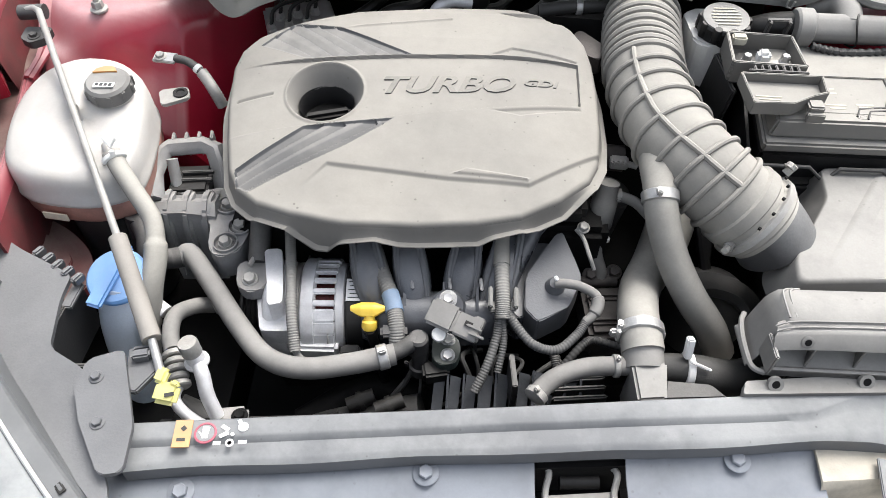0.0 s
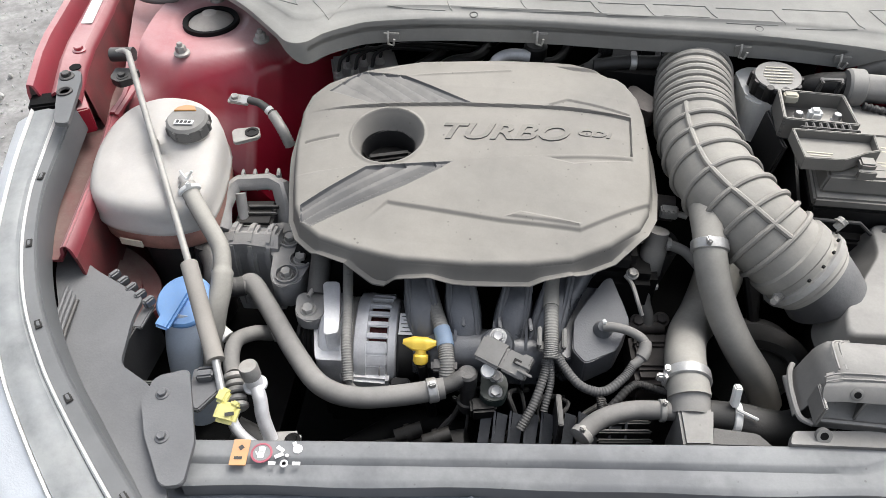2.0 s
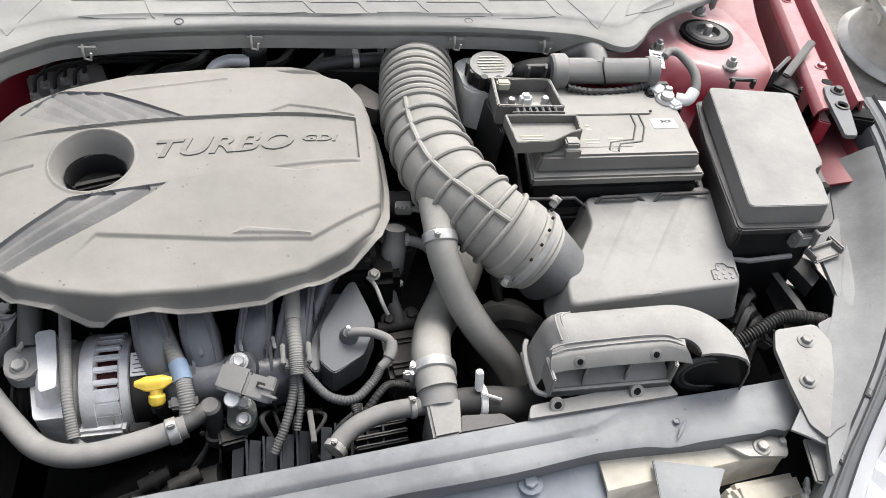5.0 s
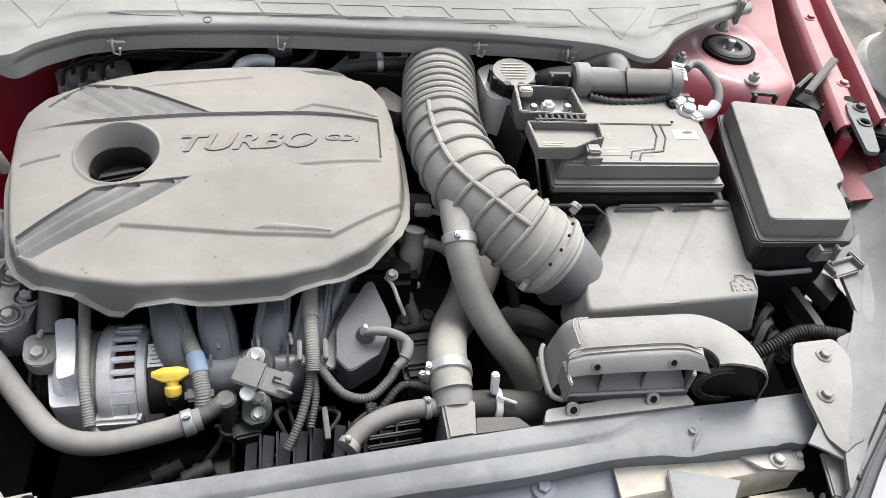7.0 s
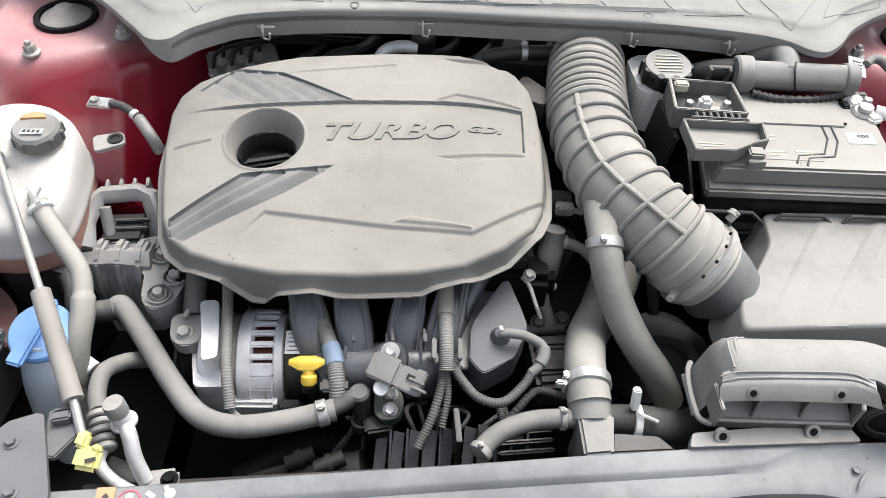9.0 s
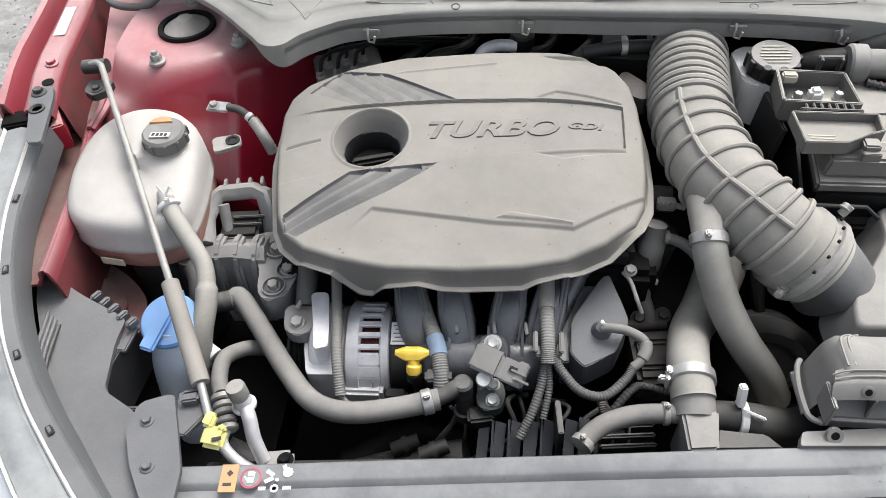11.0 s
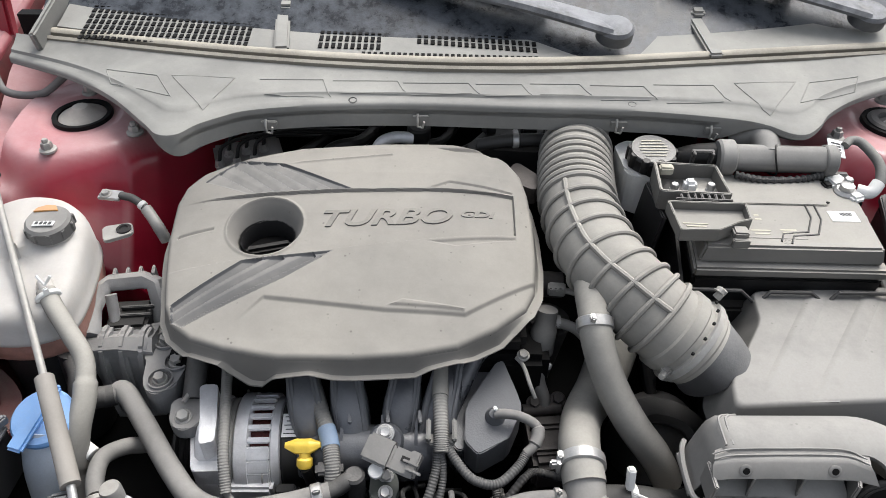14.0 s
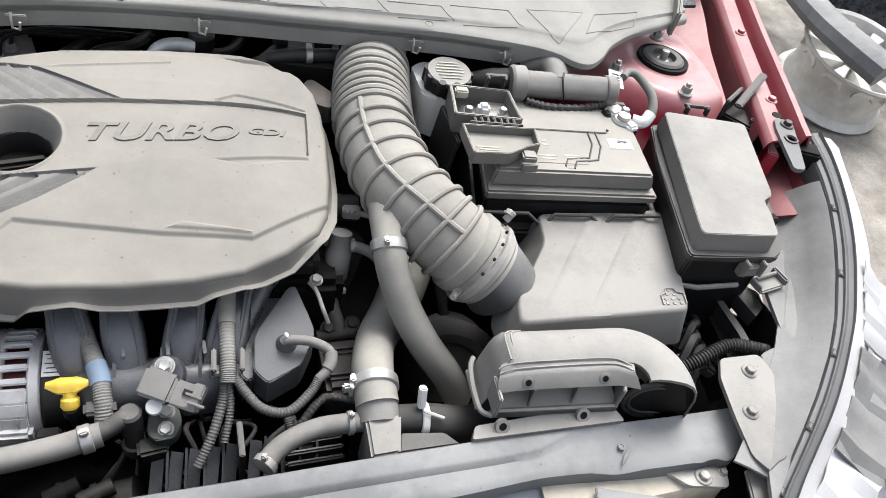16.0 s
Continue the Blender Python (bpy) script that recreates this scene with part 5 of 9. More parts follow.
def cover_height(x, y):
    z = along(y, [(0.66, 0.866), (0.70, 0.873), (0.77, 0.8885), (0.83, 0.900), (0.88, 0.9085), (0.95, 0.917), (1.00, 0.920), (1.03, 0.917)])
    z -= 0.020 * ((x + 0.174) / 0.23) ** 4
    # text band sunk a little, with a crisp edge
    b = inset(BAND, x, y)
    z -= 0.0045 * smooth01(b / 0.0018) * smooth01((x + 0.40) / 0.10)
    # step below the ridge line
    ridge_y = along(x, [(-0.42, 0.70), (-0.31, 0.70), (-0.265, 0.754), (-0.127, 0.738), (-0.036, 0.734), (0.05, 0.789)])
    z -= 0.0034 * smooth01((ridge_y - y) / 0.005) * smooth01((x + 0.30) / 0.05)
    # grooved wedges: each strip slopes down to a scored line
    for poly, lines, deep in ((UP_WEDGE, UP_LINES, 0.0022), (LOW_WEDGE, LOW_LINES, 0.0040)):
        w = inset(poly, x, y)
        if w > 0:
            z -= 0.0020 * smooth01(w / 0.0025)
            for (ax, ay), (bx, by) in lines:
                ex, ey = bx - ax, by - ay
                k = math.hypot(ex, ey)
                if -0.02 < (ex * (x - ax) + ey * (y - ay)) / k < k + 0.002:
                    off = (ex * (y - ay) - ey * (x - ax)) / k
                    if off > 0:
                        z -= deep * max(0.0, 1 - off / 0.010) * min(1.0, off / 0.0011)
    # raised scoop at the back
    s = inset([(-0.137, 0.989), (-0.114, 0.9815), (-0.018, 0.991), (0.036, 0.976), (0.05, 0.99), (0.0, 1.012), (-0.06, 1.008), (-0.12, 1.002)], x, y)
    z -= 0.0045 * smooth01(s / 0.004)
    # fine raised line in front of it
    t = y - along(x, [(-0.42, 0.94), (-0.247, 0.970), (-0.130, 0.988), (0.06, 1.00)])
    if x < -0.128:
        z += 0.0016 * smooth01(1 - abs(t) / 0.003) * smooth01((x + 0.27) / 0.03)
    # low facet above the band's end
    s = inset([(-0.082, 0.9225), (0.031, 0.9225), (0.031, 0.927), (-0.052, 0.938)], x, y)
    z -= 0.0022 * smooth01(s / 0.003)
    # faint lifted facet by the band's end
    s = inset([(-0.085, 0.832), (-0.044, 0.825), (0.031, 0.8435), (0.030, 0.8495)], x, y)
    z -= 0.0024 * smooth01(s / 0.004)
    s = inset([(-0.128, 0.740), (-0.036, 0.734), (-0.034, 0.740), (-0.107, 0.750)], x, y)
    z += 0.0025 * smooth01(s / 0.004)
    # oil-filler bowl
    r = math.hypot(x - HOLE[0], y - HOLE[1])
    z -= 0.024 * min(1.0, max(0.0, (0.0465 - r) / 0.013)) ** 1.25
    z += 0.0016 * smooth01(1 - abs(r - 0.0475) / 0.0035)
    # short scored line beside the bowl
    t = (y - 0.8515) - 0.22 * (x + 0.364)
    if -0.385 < x < -0.342:
        z -= 0.0022 * smooth01(1 - abs(t) / 0.0035)
    e = inset(OUT, x, y)
    z -= 0.006 * (1 - math.sqrt(max(0.0, 1 - (1 - min(1.0, max(0.0, e) / 0.006)) ** 2)))
    return z


def build_cover():
    cover = thing("engine_cover", (-0.17, 0.85, 0.86), "dust-coated black plastic engine cover with raised lettering", "engine cover")
    bm = B()
    nx, ny = 440, 337
    grid = [[bm.verts.new((-0.41 + 0.47 * i / nx, 0.67 + 0.36 * j / ny, 0)) for i in range(nx + 1)] for j in range(ny + 1)]
    for j in range(ny):
        for i in range(nx):
            c = (-0.41 + 0.47 * (i + 0.5) / nx, 0.67 + 0.36 * (j + 0.5) / ny)
            if inset(OUT, *c) > -0.006 and math.hypot(c[0] - HOLE[0], c[1] - HOLE[1]) > 0.0335:
                bm.faces.new((grid[j][i], grid[j][i + 1], grid[j + 1][i + 1], grid[j + 1][i]))
    for (ax, ay), (bx, by) in zip(OUT, OUT[1:] + OUT[:1]):
        bmesh.ops.bisect_plane(bm, geom=bm.verts[:] + bm.edges[:] + bm.faces[:], plane_co=(ax, ay, 0), plane_no=(by - ay, ax - bx, 0), clear_outer=True, dist=1e-6)
    bmesh.ops.delete(bm, geom=[v for v in bm.verts if not v.link_faces], context="VERTS")
    for poly in (UP_WEDGE, LOW_WEDGE):
        for (ax, ay), (bx, by) in zip(poly, poly[1:] + poly[:1]):
            mx, my, half = (ax + bx) / 2, (ay + by) / 2, math.hypot(bx - ax, by - ay) / 2 + 0.004
            near = [f for f in bm.faces if abs(f.verts[0].co.x - mx) < half and abs(f.verts[0].co.y - my) < half and -0.003 < inset(poly, f.verts[0].co.x, f.verts[0].co.y) < 0.003]
            geom = {e for f in near for e in (*f.verts, *f.edges)} | set(near)
            bmesh.ops.bisect_plane(bm, geom=list(geom), plane_co=(ax, ay, 0), plane_no=(by - ay, ax - bx, 0), dist=1e-5)
    for v in bm.verts:
        v.co.z = cover_height(v.co.x, v.co.y)
    groove = [f for f in bm.faces if inset(UP_WEDGE, *f.calc_center_median().xy) > 0 or inset(LOW_WEDGE, *f.calc_center_median().xy) > 0]
    inlay = B()
    seen = {}
    for f in groove:
        inlay.faces.new([seen.setdefault(v, inlay.verts.new(v.co)) if v not in seen else seen[v] for v in f.verts])
    bmesh.ops.delete(bm, geom=groove, context="FACES")
    part("top_shell", bm, COVER, cover, sharp=28)
    part("grooved_inlay", inlay, COVER_GROOVE, cover, "bare grooved wedges with less dust", sharp=28)
    # skirt with a wavy lower lip
    bm = B()
    ring = []
    for (ax, ay), (bx, by) in zip(OUT, OUT[1:] + OUT[:1]):
        n = max(2, int(math.hypot(bx - ax, by - ay) / 0.004))
        ring += [(ax + (bx - ax) * k / n, ay + (by - ay) * k / n) for k in range(n)]
    low = [(-0.40, 0.846), (-0.345, 0.842), (-0.335, 0.848), (-0.300, 0.850), (-0.285, 0.836), (-0.270, 0.822), (-0.256, 0.823), (-0.242, 0.840), (-0.205, 0.848), (-0.180, 0.840), (-0.095, 0.838), (-0.080, 0.846), (-0.050, 0.850), (-0.030, 0.842), (0.0, 0.842), (0.03, 0.858), (0.06, 0.862)]
    rows = [[], [], [], [], [], []]
    for x, y in ring + ring[:1]:
        cx, cy = x + 0.174, y - 0.85
        k = math.hypot(cx, cy)
        ux, uy = cx / k, cy / k
        top = cover_height(x, y)
        zl = along(x, low) if y < 0.86 else 0.86
        zl = zl + (0.860 - zl) * smooth01((y - 0.76) / 0.08)
        for r, (o, f) in zip(rows, ((0.0, 0.0), (0.0012, 0.2), (0.003, 0.75), (0.0045, 0.9), (0.010, 0.95), (0.0105, 1.0))):
            r.append((x + ux * o, y + uy * o, top + (zl - top) * f))
    loft(bm, rows, 0.0)
    part("skirt", bm, COVER, cover, sharp=40)
    bm = B()
    lathe(bm, (HOLE[0], HOLE[1], 0.80), (0, 0, 1), [(0.0340, 0.0815), (0.0335, 0.079), (0.0335, 0.068), (0.036, 0.03)], 40, False)
    part("bowl_sleeve", bm, BLACK_DUSTY, cover)
    ang = 3.0
    writing("lettering", "TURBO", (-0.2075, 0.8555, 0.9015), 0.0270, 0.1610, ang, COVER_DARK, cover, 0.0017, 0.34, on=cover_height, bold=0.022)
    writing("lettering", "GDI", (-0.0375, 0.8760, 0.9035), 0.0110, 0.044, ang, COVER_DARK, cover, 0.0014, 0.25, on=cover_height, bold=0.03)

build_cover()
cap = thing("oil_filler_cap", (HOLE[0], HOLE[1], 0.84), "black plastic oil filler cap with a grip bar", "cap")
bm = B()
lathe(bm, (HOLE[0], HOLE[1], 0.842), (0, 0, 1), [(0.033, 0), (0.033, 0.010), (0.031, 0.014), (0.012, 0.015)], 40)
part("disc", bm, SHADE_BLACK, cap)
bm = B()
box(bm, (HOLE[0], HOLE[1] - 0.002, 0.862), (0.058, 0.014, 0.016), (0, 0, 16), 0.004)
part("grip", bm, BLACK, cap)


# ---------- the intake hose ----------
def build_intake(airbox):
    line = curve([(0.152, 1.150, 0.825), (0.144, 1.112, 0.872), (0.134, 1.062, 0.891), (0.122, 0.985, 0.891), (0.117, 0.900, 0.888), (0.131, 0.818, 0.886), (0.162, 0.758, 0.880), (0.200, 0.7265, 0.861), (0.2317, 0.7127, 0.841)], 24)
    hose = thing("intake_hose", (0.13, 0.9, 0.85), "dusty ribbed black rubber air intake hose, curved", "hose")
    # arc length along the line
    s = [0.0]
    for a, b in zip(line, line[1:]):
        s.append(s[-1] + (b - a).length)
    total = s[-1]

    def rad(f, a):
        d = s[min(int(round(f * (len(line) - 1))), len(line) - 1)]
        r = 0.0475
        return r

    fine = []
    for a, b in zip(line, line[1:]):
        fine += [a, a.lerp(b, 0.5)]
    fine.append(line[-1])
    s = [0.0]
    for a, b in zip(fine, fine[1:]):
        s.append(s[-1] + (b - a).length)
    line = fine
    bm = B()
    tube(bm, line, rad, 40)
    part("tube", bm, HOSE, hose, sharp=60)
    fr = frames(line)

    def index(d):
        return min(range(len(s)), key=lambda i: abs(s[i] - d))

    # flat ribs across the bend, and bellows near the engine
    def rib_at(d, r, thick, name):
        i = index(d)
        t, sd, up = fr[i]
        bm = B()
        ring = [line[i] + r * (math.cos(2 * math.pi * q / 44) * sd + math.sin(2 * math.pi * q / 44) * up) for q in range(45)]
        tube(bm, ring, thick, 8, False)
        part(name, bm, HOSE, hose)

    for d in (0.283, 0.310, 0.340, 0.372, 0.405, 0.430, 0.448, 0.466):
        rib_at(d, 0.0488, 0.0034, "rib")
    for d in (0.155, 0.173, 0.188, 0.203, 0.2185, 0.232, 0.244, 0.255):
        rib_at(d, 0.0475, 0.0050, "bellows_ring")
    rib_at(0.137, 0.0488, 0.0034, "rib")
    # long rib that crosses them
    pts = []
    for i in range(index(0.262), index(0.468), 3):
        t, sd, up = fr[i]
        aa = radians(along(s[i], [(0.262, 62), (0.31, 58), (0.36, 55), (0.40, 58), (0.43, 63), (0.468, 68)]))
        pts.append(line[i] + 0.0486 * (math.cos(aa) * sd + math.sin(aa) * up))
    bm = B()
    tube(bm, pts, 0.0036, 8)
    part("long_rib", bm, HOSE, hose)
    # end collar and clamp
    bm = B()
    a, b = line[index(total - 0.050)], line[-1]
    t = (b - a).normalized()
    lathe(bm, b - t * 0.046, t, [(0.0475, 0), (0.0515, 0.003), (0.0515, 0.016), (0.0485, 0.019), (0.0485, 0.024), (0.0510, 0.027), (0.0510, 0.040), (0.0485, 0.043)], 44)
    part("collar", bm, HOSE, hose)
    clamp = thing("hose_clamp", b, "worm-drive clamp on the intake hose end", "clamp")
    bm = B()
    lathe(bm, b - t * 0.020, t, [(0.0525, 0), (0.0542, 0.001), (0.0542, 0.008), (0.0525, 0.009)], 44)
    part("band", bm, STEEL_DULL, clamp)
    side = t.cross(Vector((0, 0, 1))).normalized()
    up = side.cross(t)
    bm = B()
    c = b - t * 0.024 - side * 0.045 + up * 0.028
    cyl(bm, c + t * 0.004 + up * 0.01, c + t * 0.004 + up * 0.022 - side * 0.006, 0.005, seg=8)
    hexbolt(bm, c + up * 0.018, (-side + up), 0.005, 0.006, 1.3)
    part("screw", bm, STEEL_DULL, clamp)
    bm = B()
    c = b - t * 0.024 + side * 0.050 - up * 0.012
    box(bm, c, (0.012, 0.010, 0.012), (0, 0, 40), 0.002)
    cyl(bm, c, c + side * 0.012 - t * 0.004, 0.004, seg=8)
    part("screw_housing", bm, STEEL_DULL, clamp)
    for k in range(5):
        aa = radians(60 + 22 * k)
        p = b - t * 0.0235 + 0.0540 * (math.cos(aa) * -side + math.sin(aa) * up)
        # black cubes paint the shade of the band's slots
        bm = B()
        box(bm, p, (0.0028, 0.0028, 0.0028), (0, 0, 40))
        part("slot", bm, SHADE_BLACK, clamp)
    # spigot of the air box
    bm = B()
    tube(bm, [b - t * 0.02, b + t * 0.002, b + t * 0.012 + Vector((0, 0, -0.004)), b + t * 0.024 + Vector((0, 0, -0.010))], lambda f, _: 0.0450, 40)
    part("spigot", bm, SPIGOT, airbox, "black plastic air spigot")
    return line


# ---------- air box ----------
def build_airbox():
    ab = thing("air_filter_box", (0.38, 0.72, 0.80), "dusty grey plastic air filter box with slanting ridges", "air filter box")
    low = [(0.239, 0.620), (0.477, 0.632), (0.516, 0.800), (0.502, 0.820), (0.300, 0.812), (0.286, 0.772), (0.236, 0.672)]
    top = [(0.247, 0.629), (0.468, 0.641), (0.505, 0.797), (0.494, 0.810), (0.317, 0.801), (0.312, 0.752), (0.252, 0.662)]
    bm = B()
    lo = [bm.verts.new((x, y, 0.790)) for x, y in rounded(low, 0.010, 3)]
    mi = [bm.verts.new((x, y, 0.8405 + 0.03 * (y - 0.65))) for x, y in rounded(top, 0.010, 3)]
    cx, cy = 0.375, 0.72
    tp = [bm.verts.new((cx + (x - cx) * 0.985, cy + (y - cy) * 0.98, 0.8450 + 0.03 * (y - 0.65))) for x, y in rounded(top, 0.010, 3)]
    tq = [bm.verts.new((cx + (x - cx) * 0.955, cy + (y - cy) * 0.94, 0.8465 + 0.03 * (y - 0.65))) for x, y in rounded(top, 0.010, 3)]
    n = len(lo)
    for a, b in ((lo, mi), (mi, tp), (tp, tq)):
        for i in range(n):
            bm.faces.new((a[i], a[(i + 1) % n], b[(i + 1) % n], b[i]))
    bm.faces.new(tq)
    bm.faces.new(lo[::-1])
    part("lid", bm, GREY_DUSTY, ab, sharp=50)
    for x0, y0, x1, y1 in ((0.285, 0.650, 0.390, 0.797), (0.340, 0.644, 0.460, 0.800)):
        bm = B()
        za, zb = 0.846 + 0.03 * (y0 - 0.65), 0.846 + 0.03 * (y1 - 0.65)
        loft(bm, [[(x0 + (x1 - x0) * f + d, y0 + (y1 - y0) * f, za + (zb - za) * f + h * k - 0.0005 * (1 - k)) for d, h in RIDGE] for f, k in ((-0.05, 0.0), (0.08, 0.8), (0.2, 1.0), (0.85, 1.0), (0.95, 0.8), (1.04, 0.0))], 0.002)
        part("ridge", bm, GREY_DUSTY, ab)
    bm = B()
    prism(bm, [(0.25, 0.632), (0.472, 0.646), (0.505, 0.812), (0.298, 0.806)], 0.66, 0.795, 0.006)
    part("body", bm, BLACK, ab)
    # moulded mark: an arch with dots
    bm = B()
    for dx, dy in ((-0.008, 0), (0, 0), (0.008, 0), (-0.004, 0.006), (0.004, 0.006), (0, 0.012), (-0.008, -0.006), (0, -0.006), (0.008, -0.006)):
        lathe(bm, (0.4495 + dx * 1.15, 0.6565 + dy * 1.15, 0.8470), (0, 0, 1), [(0.0024, 0), (0.0019, 0.0007)], 8)
    tube(bm, [Vector((0.434, 0.648, 0.8475)), Vector((0.436, 0.662, 0.848)), Vector((0.443, 0.665, 0.8483)), Vector((0.446, 0.672, 0.8485)), Vector((0.456, 0.672, 0.8485)), Vector((0.459, 0.666, 0.8483)), Vector((0.467, 0.664, 0.848)), Vector((0.466, 0.649, 0.8475))], 0.0010, 6)
    part("moulded_mark", bm, GREY_DUSTY, ab)
    bm = B()
    for x in (0.335, 0.375, 0.415):
        box(bm, (x, 0.640 + 0.07 * (x - 0.335), 0.822), (0.024, 0.008, 0.006), (0, 0, 4), 0.001)
    part("hinge", bm, BLACK_DUSTY, ab)


    return ab


RIDGE = [(-0.006, -0.0004), (-0.001, 0.0022), (0.002, 0.0034), (0.005, 0.0036), (0.012, 0.0030), (0.026, -0.0004)]
intake = build_intake(build_airbox())


def build_duct():
    d = thing("intake_snorkel", (0.30, 0.57, 0.82), "dust-coated intake snorkel with a wide mouth and rounded elbow", "snorkel")
    prof = [(0.0165, 0.8655), (0.024, 0.8695), (0.036, 0.8715), (0.052, 0.8705), (0.062, 0.866), (0.069, 0.857), (0.073, 0.843), (0.0745, 0.82), (0.0745, 0.79)]
    rows = []
    for x in (0.188, 0.190, 0.193, 0.197, 0.202, 0.208, 0.216, 0.23, 0.26, 0.30, 0.335):
        f = 1 - smooth01((x - 0.188) / 0.026)
        rows.append([(x, 0.5405 + r * (1 - 0.16 * f), z - (z - 0.800) * f * (0.85 + 0.15 * f)) for r, z in prof])
    for k in range(13):
        a = radians(90 - k * 8.8)
        rows.append([(0.345 + r * (1.02 + 0.03 * k / 12) * math.cos(a), 0.5405 + r * math.sin(a), z - 0.004 * k / 12) for r, z in prof])
    bm = B()
    loft(bm, rows, 0.004)
    part("upper_shell", bm, GREY_DUSTY, d, sharp=60)
    # face across the open elbow end, near black for the shade inside
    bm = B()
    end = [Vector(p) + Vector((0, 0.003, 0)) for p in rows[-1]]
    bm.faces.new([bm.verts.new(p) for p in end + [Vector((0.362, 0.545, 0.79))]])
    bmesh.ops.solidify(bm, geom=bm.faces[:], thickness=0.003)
    part("elbow_face", bm, SHADE_BLACK, d)
    # flange over the mouth, then the mouth itself
    bm = B()
    loft(bm, [[(0.203, 0.566, 0.8600), (0.215, 0.5680, 0.8660), (0.26, 0.5680, 0.8680), (0.325, 0.5660, 0.8680), (0.350, 0.560, 0.864)], [(0.199, 0.553, 0.8610), (0.215, 0.5530, 0.8657), (0.26, 0.5535, 0.8670), (0.325, 0.5520, 0.8670), (0.347, 0.546, 0.863)], [(0.197, 0.550, 0.8585), (0.215, 0.549, 0.8640), (0.26, 0.5495, 0.8645), (0.328, 0.548, 0.8640), (0.350, 0.542, 0.859)],
              [(0.197, 0.541, 0.8470), (0.215, 0.541, 0.8500), (0.26, 0.5410, 0.8505), (0.333, 0.5395, 0.8500), (0.356, 0.535, 0.847)]], 0.003, (0, 0.5, -0.85))
    part("mouth_flange", bm, GREY_DUSTY, d)
    bm = B()
    loft(bm, [[(0.202, 0.578, 0.834), (0.338, 0.578, 0.834)], [(0.200, 0.556, 0.824), (0.338, 0.553, 0.824)], [(0.199, 0.541, 0.820), (0.338, 0.5375, 0.820)], [(0.198, 0.538, 0.822), (0.338, 0.5345, 0.822)], [(0.198, 0.5355, 0.821), (0.338, 0.532, 0.821)], [(0.198, 0.5355, 0.812), (0.338, 0.532, 0.812)], [(0.200, 0.548, 0.806), (0.338, 0.545, 0.806)]], 0.002)
    part("mouth_floor", bm, GREY_DUSTY, d)
    for x, a in ((0.1985, 0), (0.341, -22)):
        bm = B()
        box(bm, (x, 0.546, 0.834), (0.004, 0.030, 0.032), (0, 0, a), 0.0012)
        part("mouth_side", bm, GREY_DUSTY, d)
    for x in (0.243, 0.292):
        bm = B()
        box(bm, (x, 0.554, 0.832), (0.0022, 0.030, 0.036), (0, 0, -24), 0.0006)
        part("divider", bm, GREY_DUSTY, d)
    # back wall in near black: the mouth's inner shade put into its colour
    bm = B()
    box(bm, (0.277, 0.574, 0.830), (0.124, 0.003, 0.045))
    part("mouth_back", bm, SHADE_BLACK, d)
    for x, y in ((0.2275, 0.5455), (0.3130, 0.5450)):
        bm = B()
        lathe(bm, (x, y, 0.8575), (0, -0.86, 0.5), [(0.0062, -0.001), (0.0066, 0.001), (0.0048, 0.0018), (0.0040, 0.0018)], 18)
        eye = part("fixing_eye", bm, GREY_DUSTY, d)
        # black plug painting the shade in the eye
        bm = B()
        lathe(bm, (x, y, 0.8575), (0, -0.86, 0.5), [(0.0036, 0.0), (0.0034, 0.0024)], 14)
        part("hole", bm, SHADE_BLACK, eye)
    for k, dy in enumerate((0.0, 0.006)):
        bm = B()
        tube(bm, curve([(0.199, 0.5545 + dy, 0.862), (0.215, 0.5555 + dy, 0.8672 + 0.0012 * k), (0.26, 0.556 + dy, 0.8682 + 0.0012 * k), (0.322, 0.555 + dy, 0.8682 + 0.0012 * k), (0.346, 0.548 + dy, 0.8635)], 5), 0.0010, 6)
        part("bead", bm, GREY_DUSTY, d)
    for off in (0.0, 0.007):
        bm = B()
        tube(bm, curve([(0.212 + off, 0.566, 0.8690), (0.2115 + off, 0.59, 0.8708), (0.216 + off, 0.6005, 0.8675), (0.228 + off, 0.607, 0.8615)], 6), 0.0013, 6)
        part("moulded_edge", bm, GREY_DUSTY, d)
    # side outlet: rubber lips round a black disc that paints its inner shade
    bm = B()
    ring = [Vector((0.382 + 0.034 * math.cos(a), 0.537 - 0.10 * 0.034 * math.cos(a), 0.822 + 0.031 * math.sin(a))) for a in [2 * math.pi * k / 28 for k in range(29)]]
    tube(bm, ring, 0.0032, 8, False)
    part("outlet_lip", bm, RUBBER_DARK, d)
    bm = B()
    tube(bm, [Vector((0.382 + (v.x - 0.382) * 0.84, v.y - 0.001, 0.822 + (v.z - 0.822) * 0.80)) for v in ring], 0.0025, 8, False)
    part("inner_lip", bm, RUBBER_DARK, d)
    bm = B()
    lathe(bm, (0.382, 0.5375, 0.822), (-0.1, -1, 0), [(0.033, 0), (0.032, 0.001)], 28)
    part("outlet_shade", bm, SHADE_BLACK, d)
    bm = B()
    tube(bm, curve([(0.199, 0.537, 0.812), (0.189, 0.543, 0.812), (0.1865, 0.556, 0.812), (0.1865, 0.580, 0.813), (0.189, 0.598, 0.815), (0.194, 0.608, 0.816)], 6), 0.0030, 8)
    part("side_flange", bm, GREY_DUSTY, d)

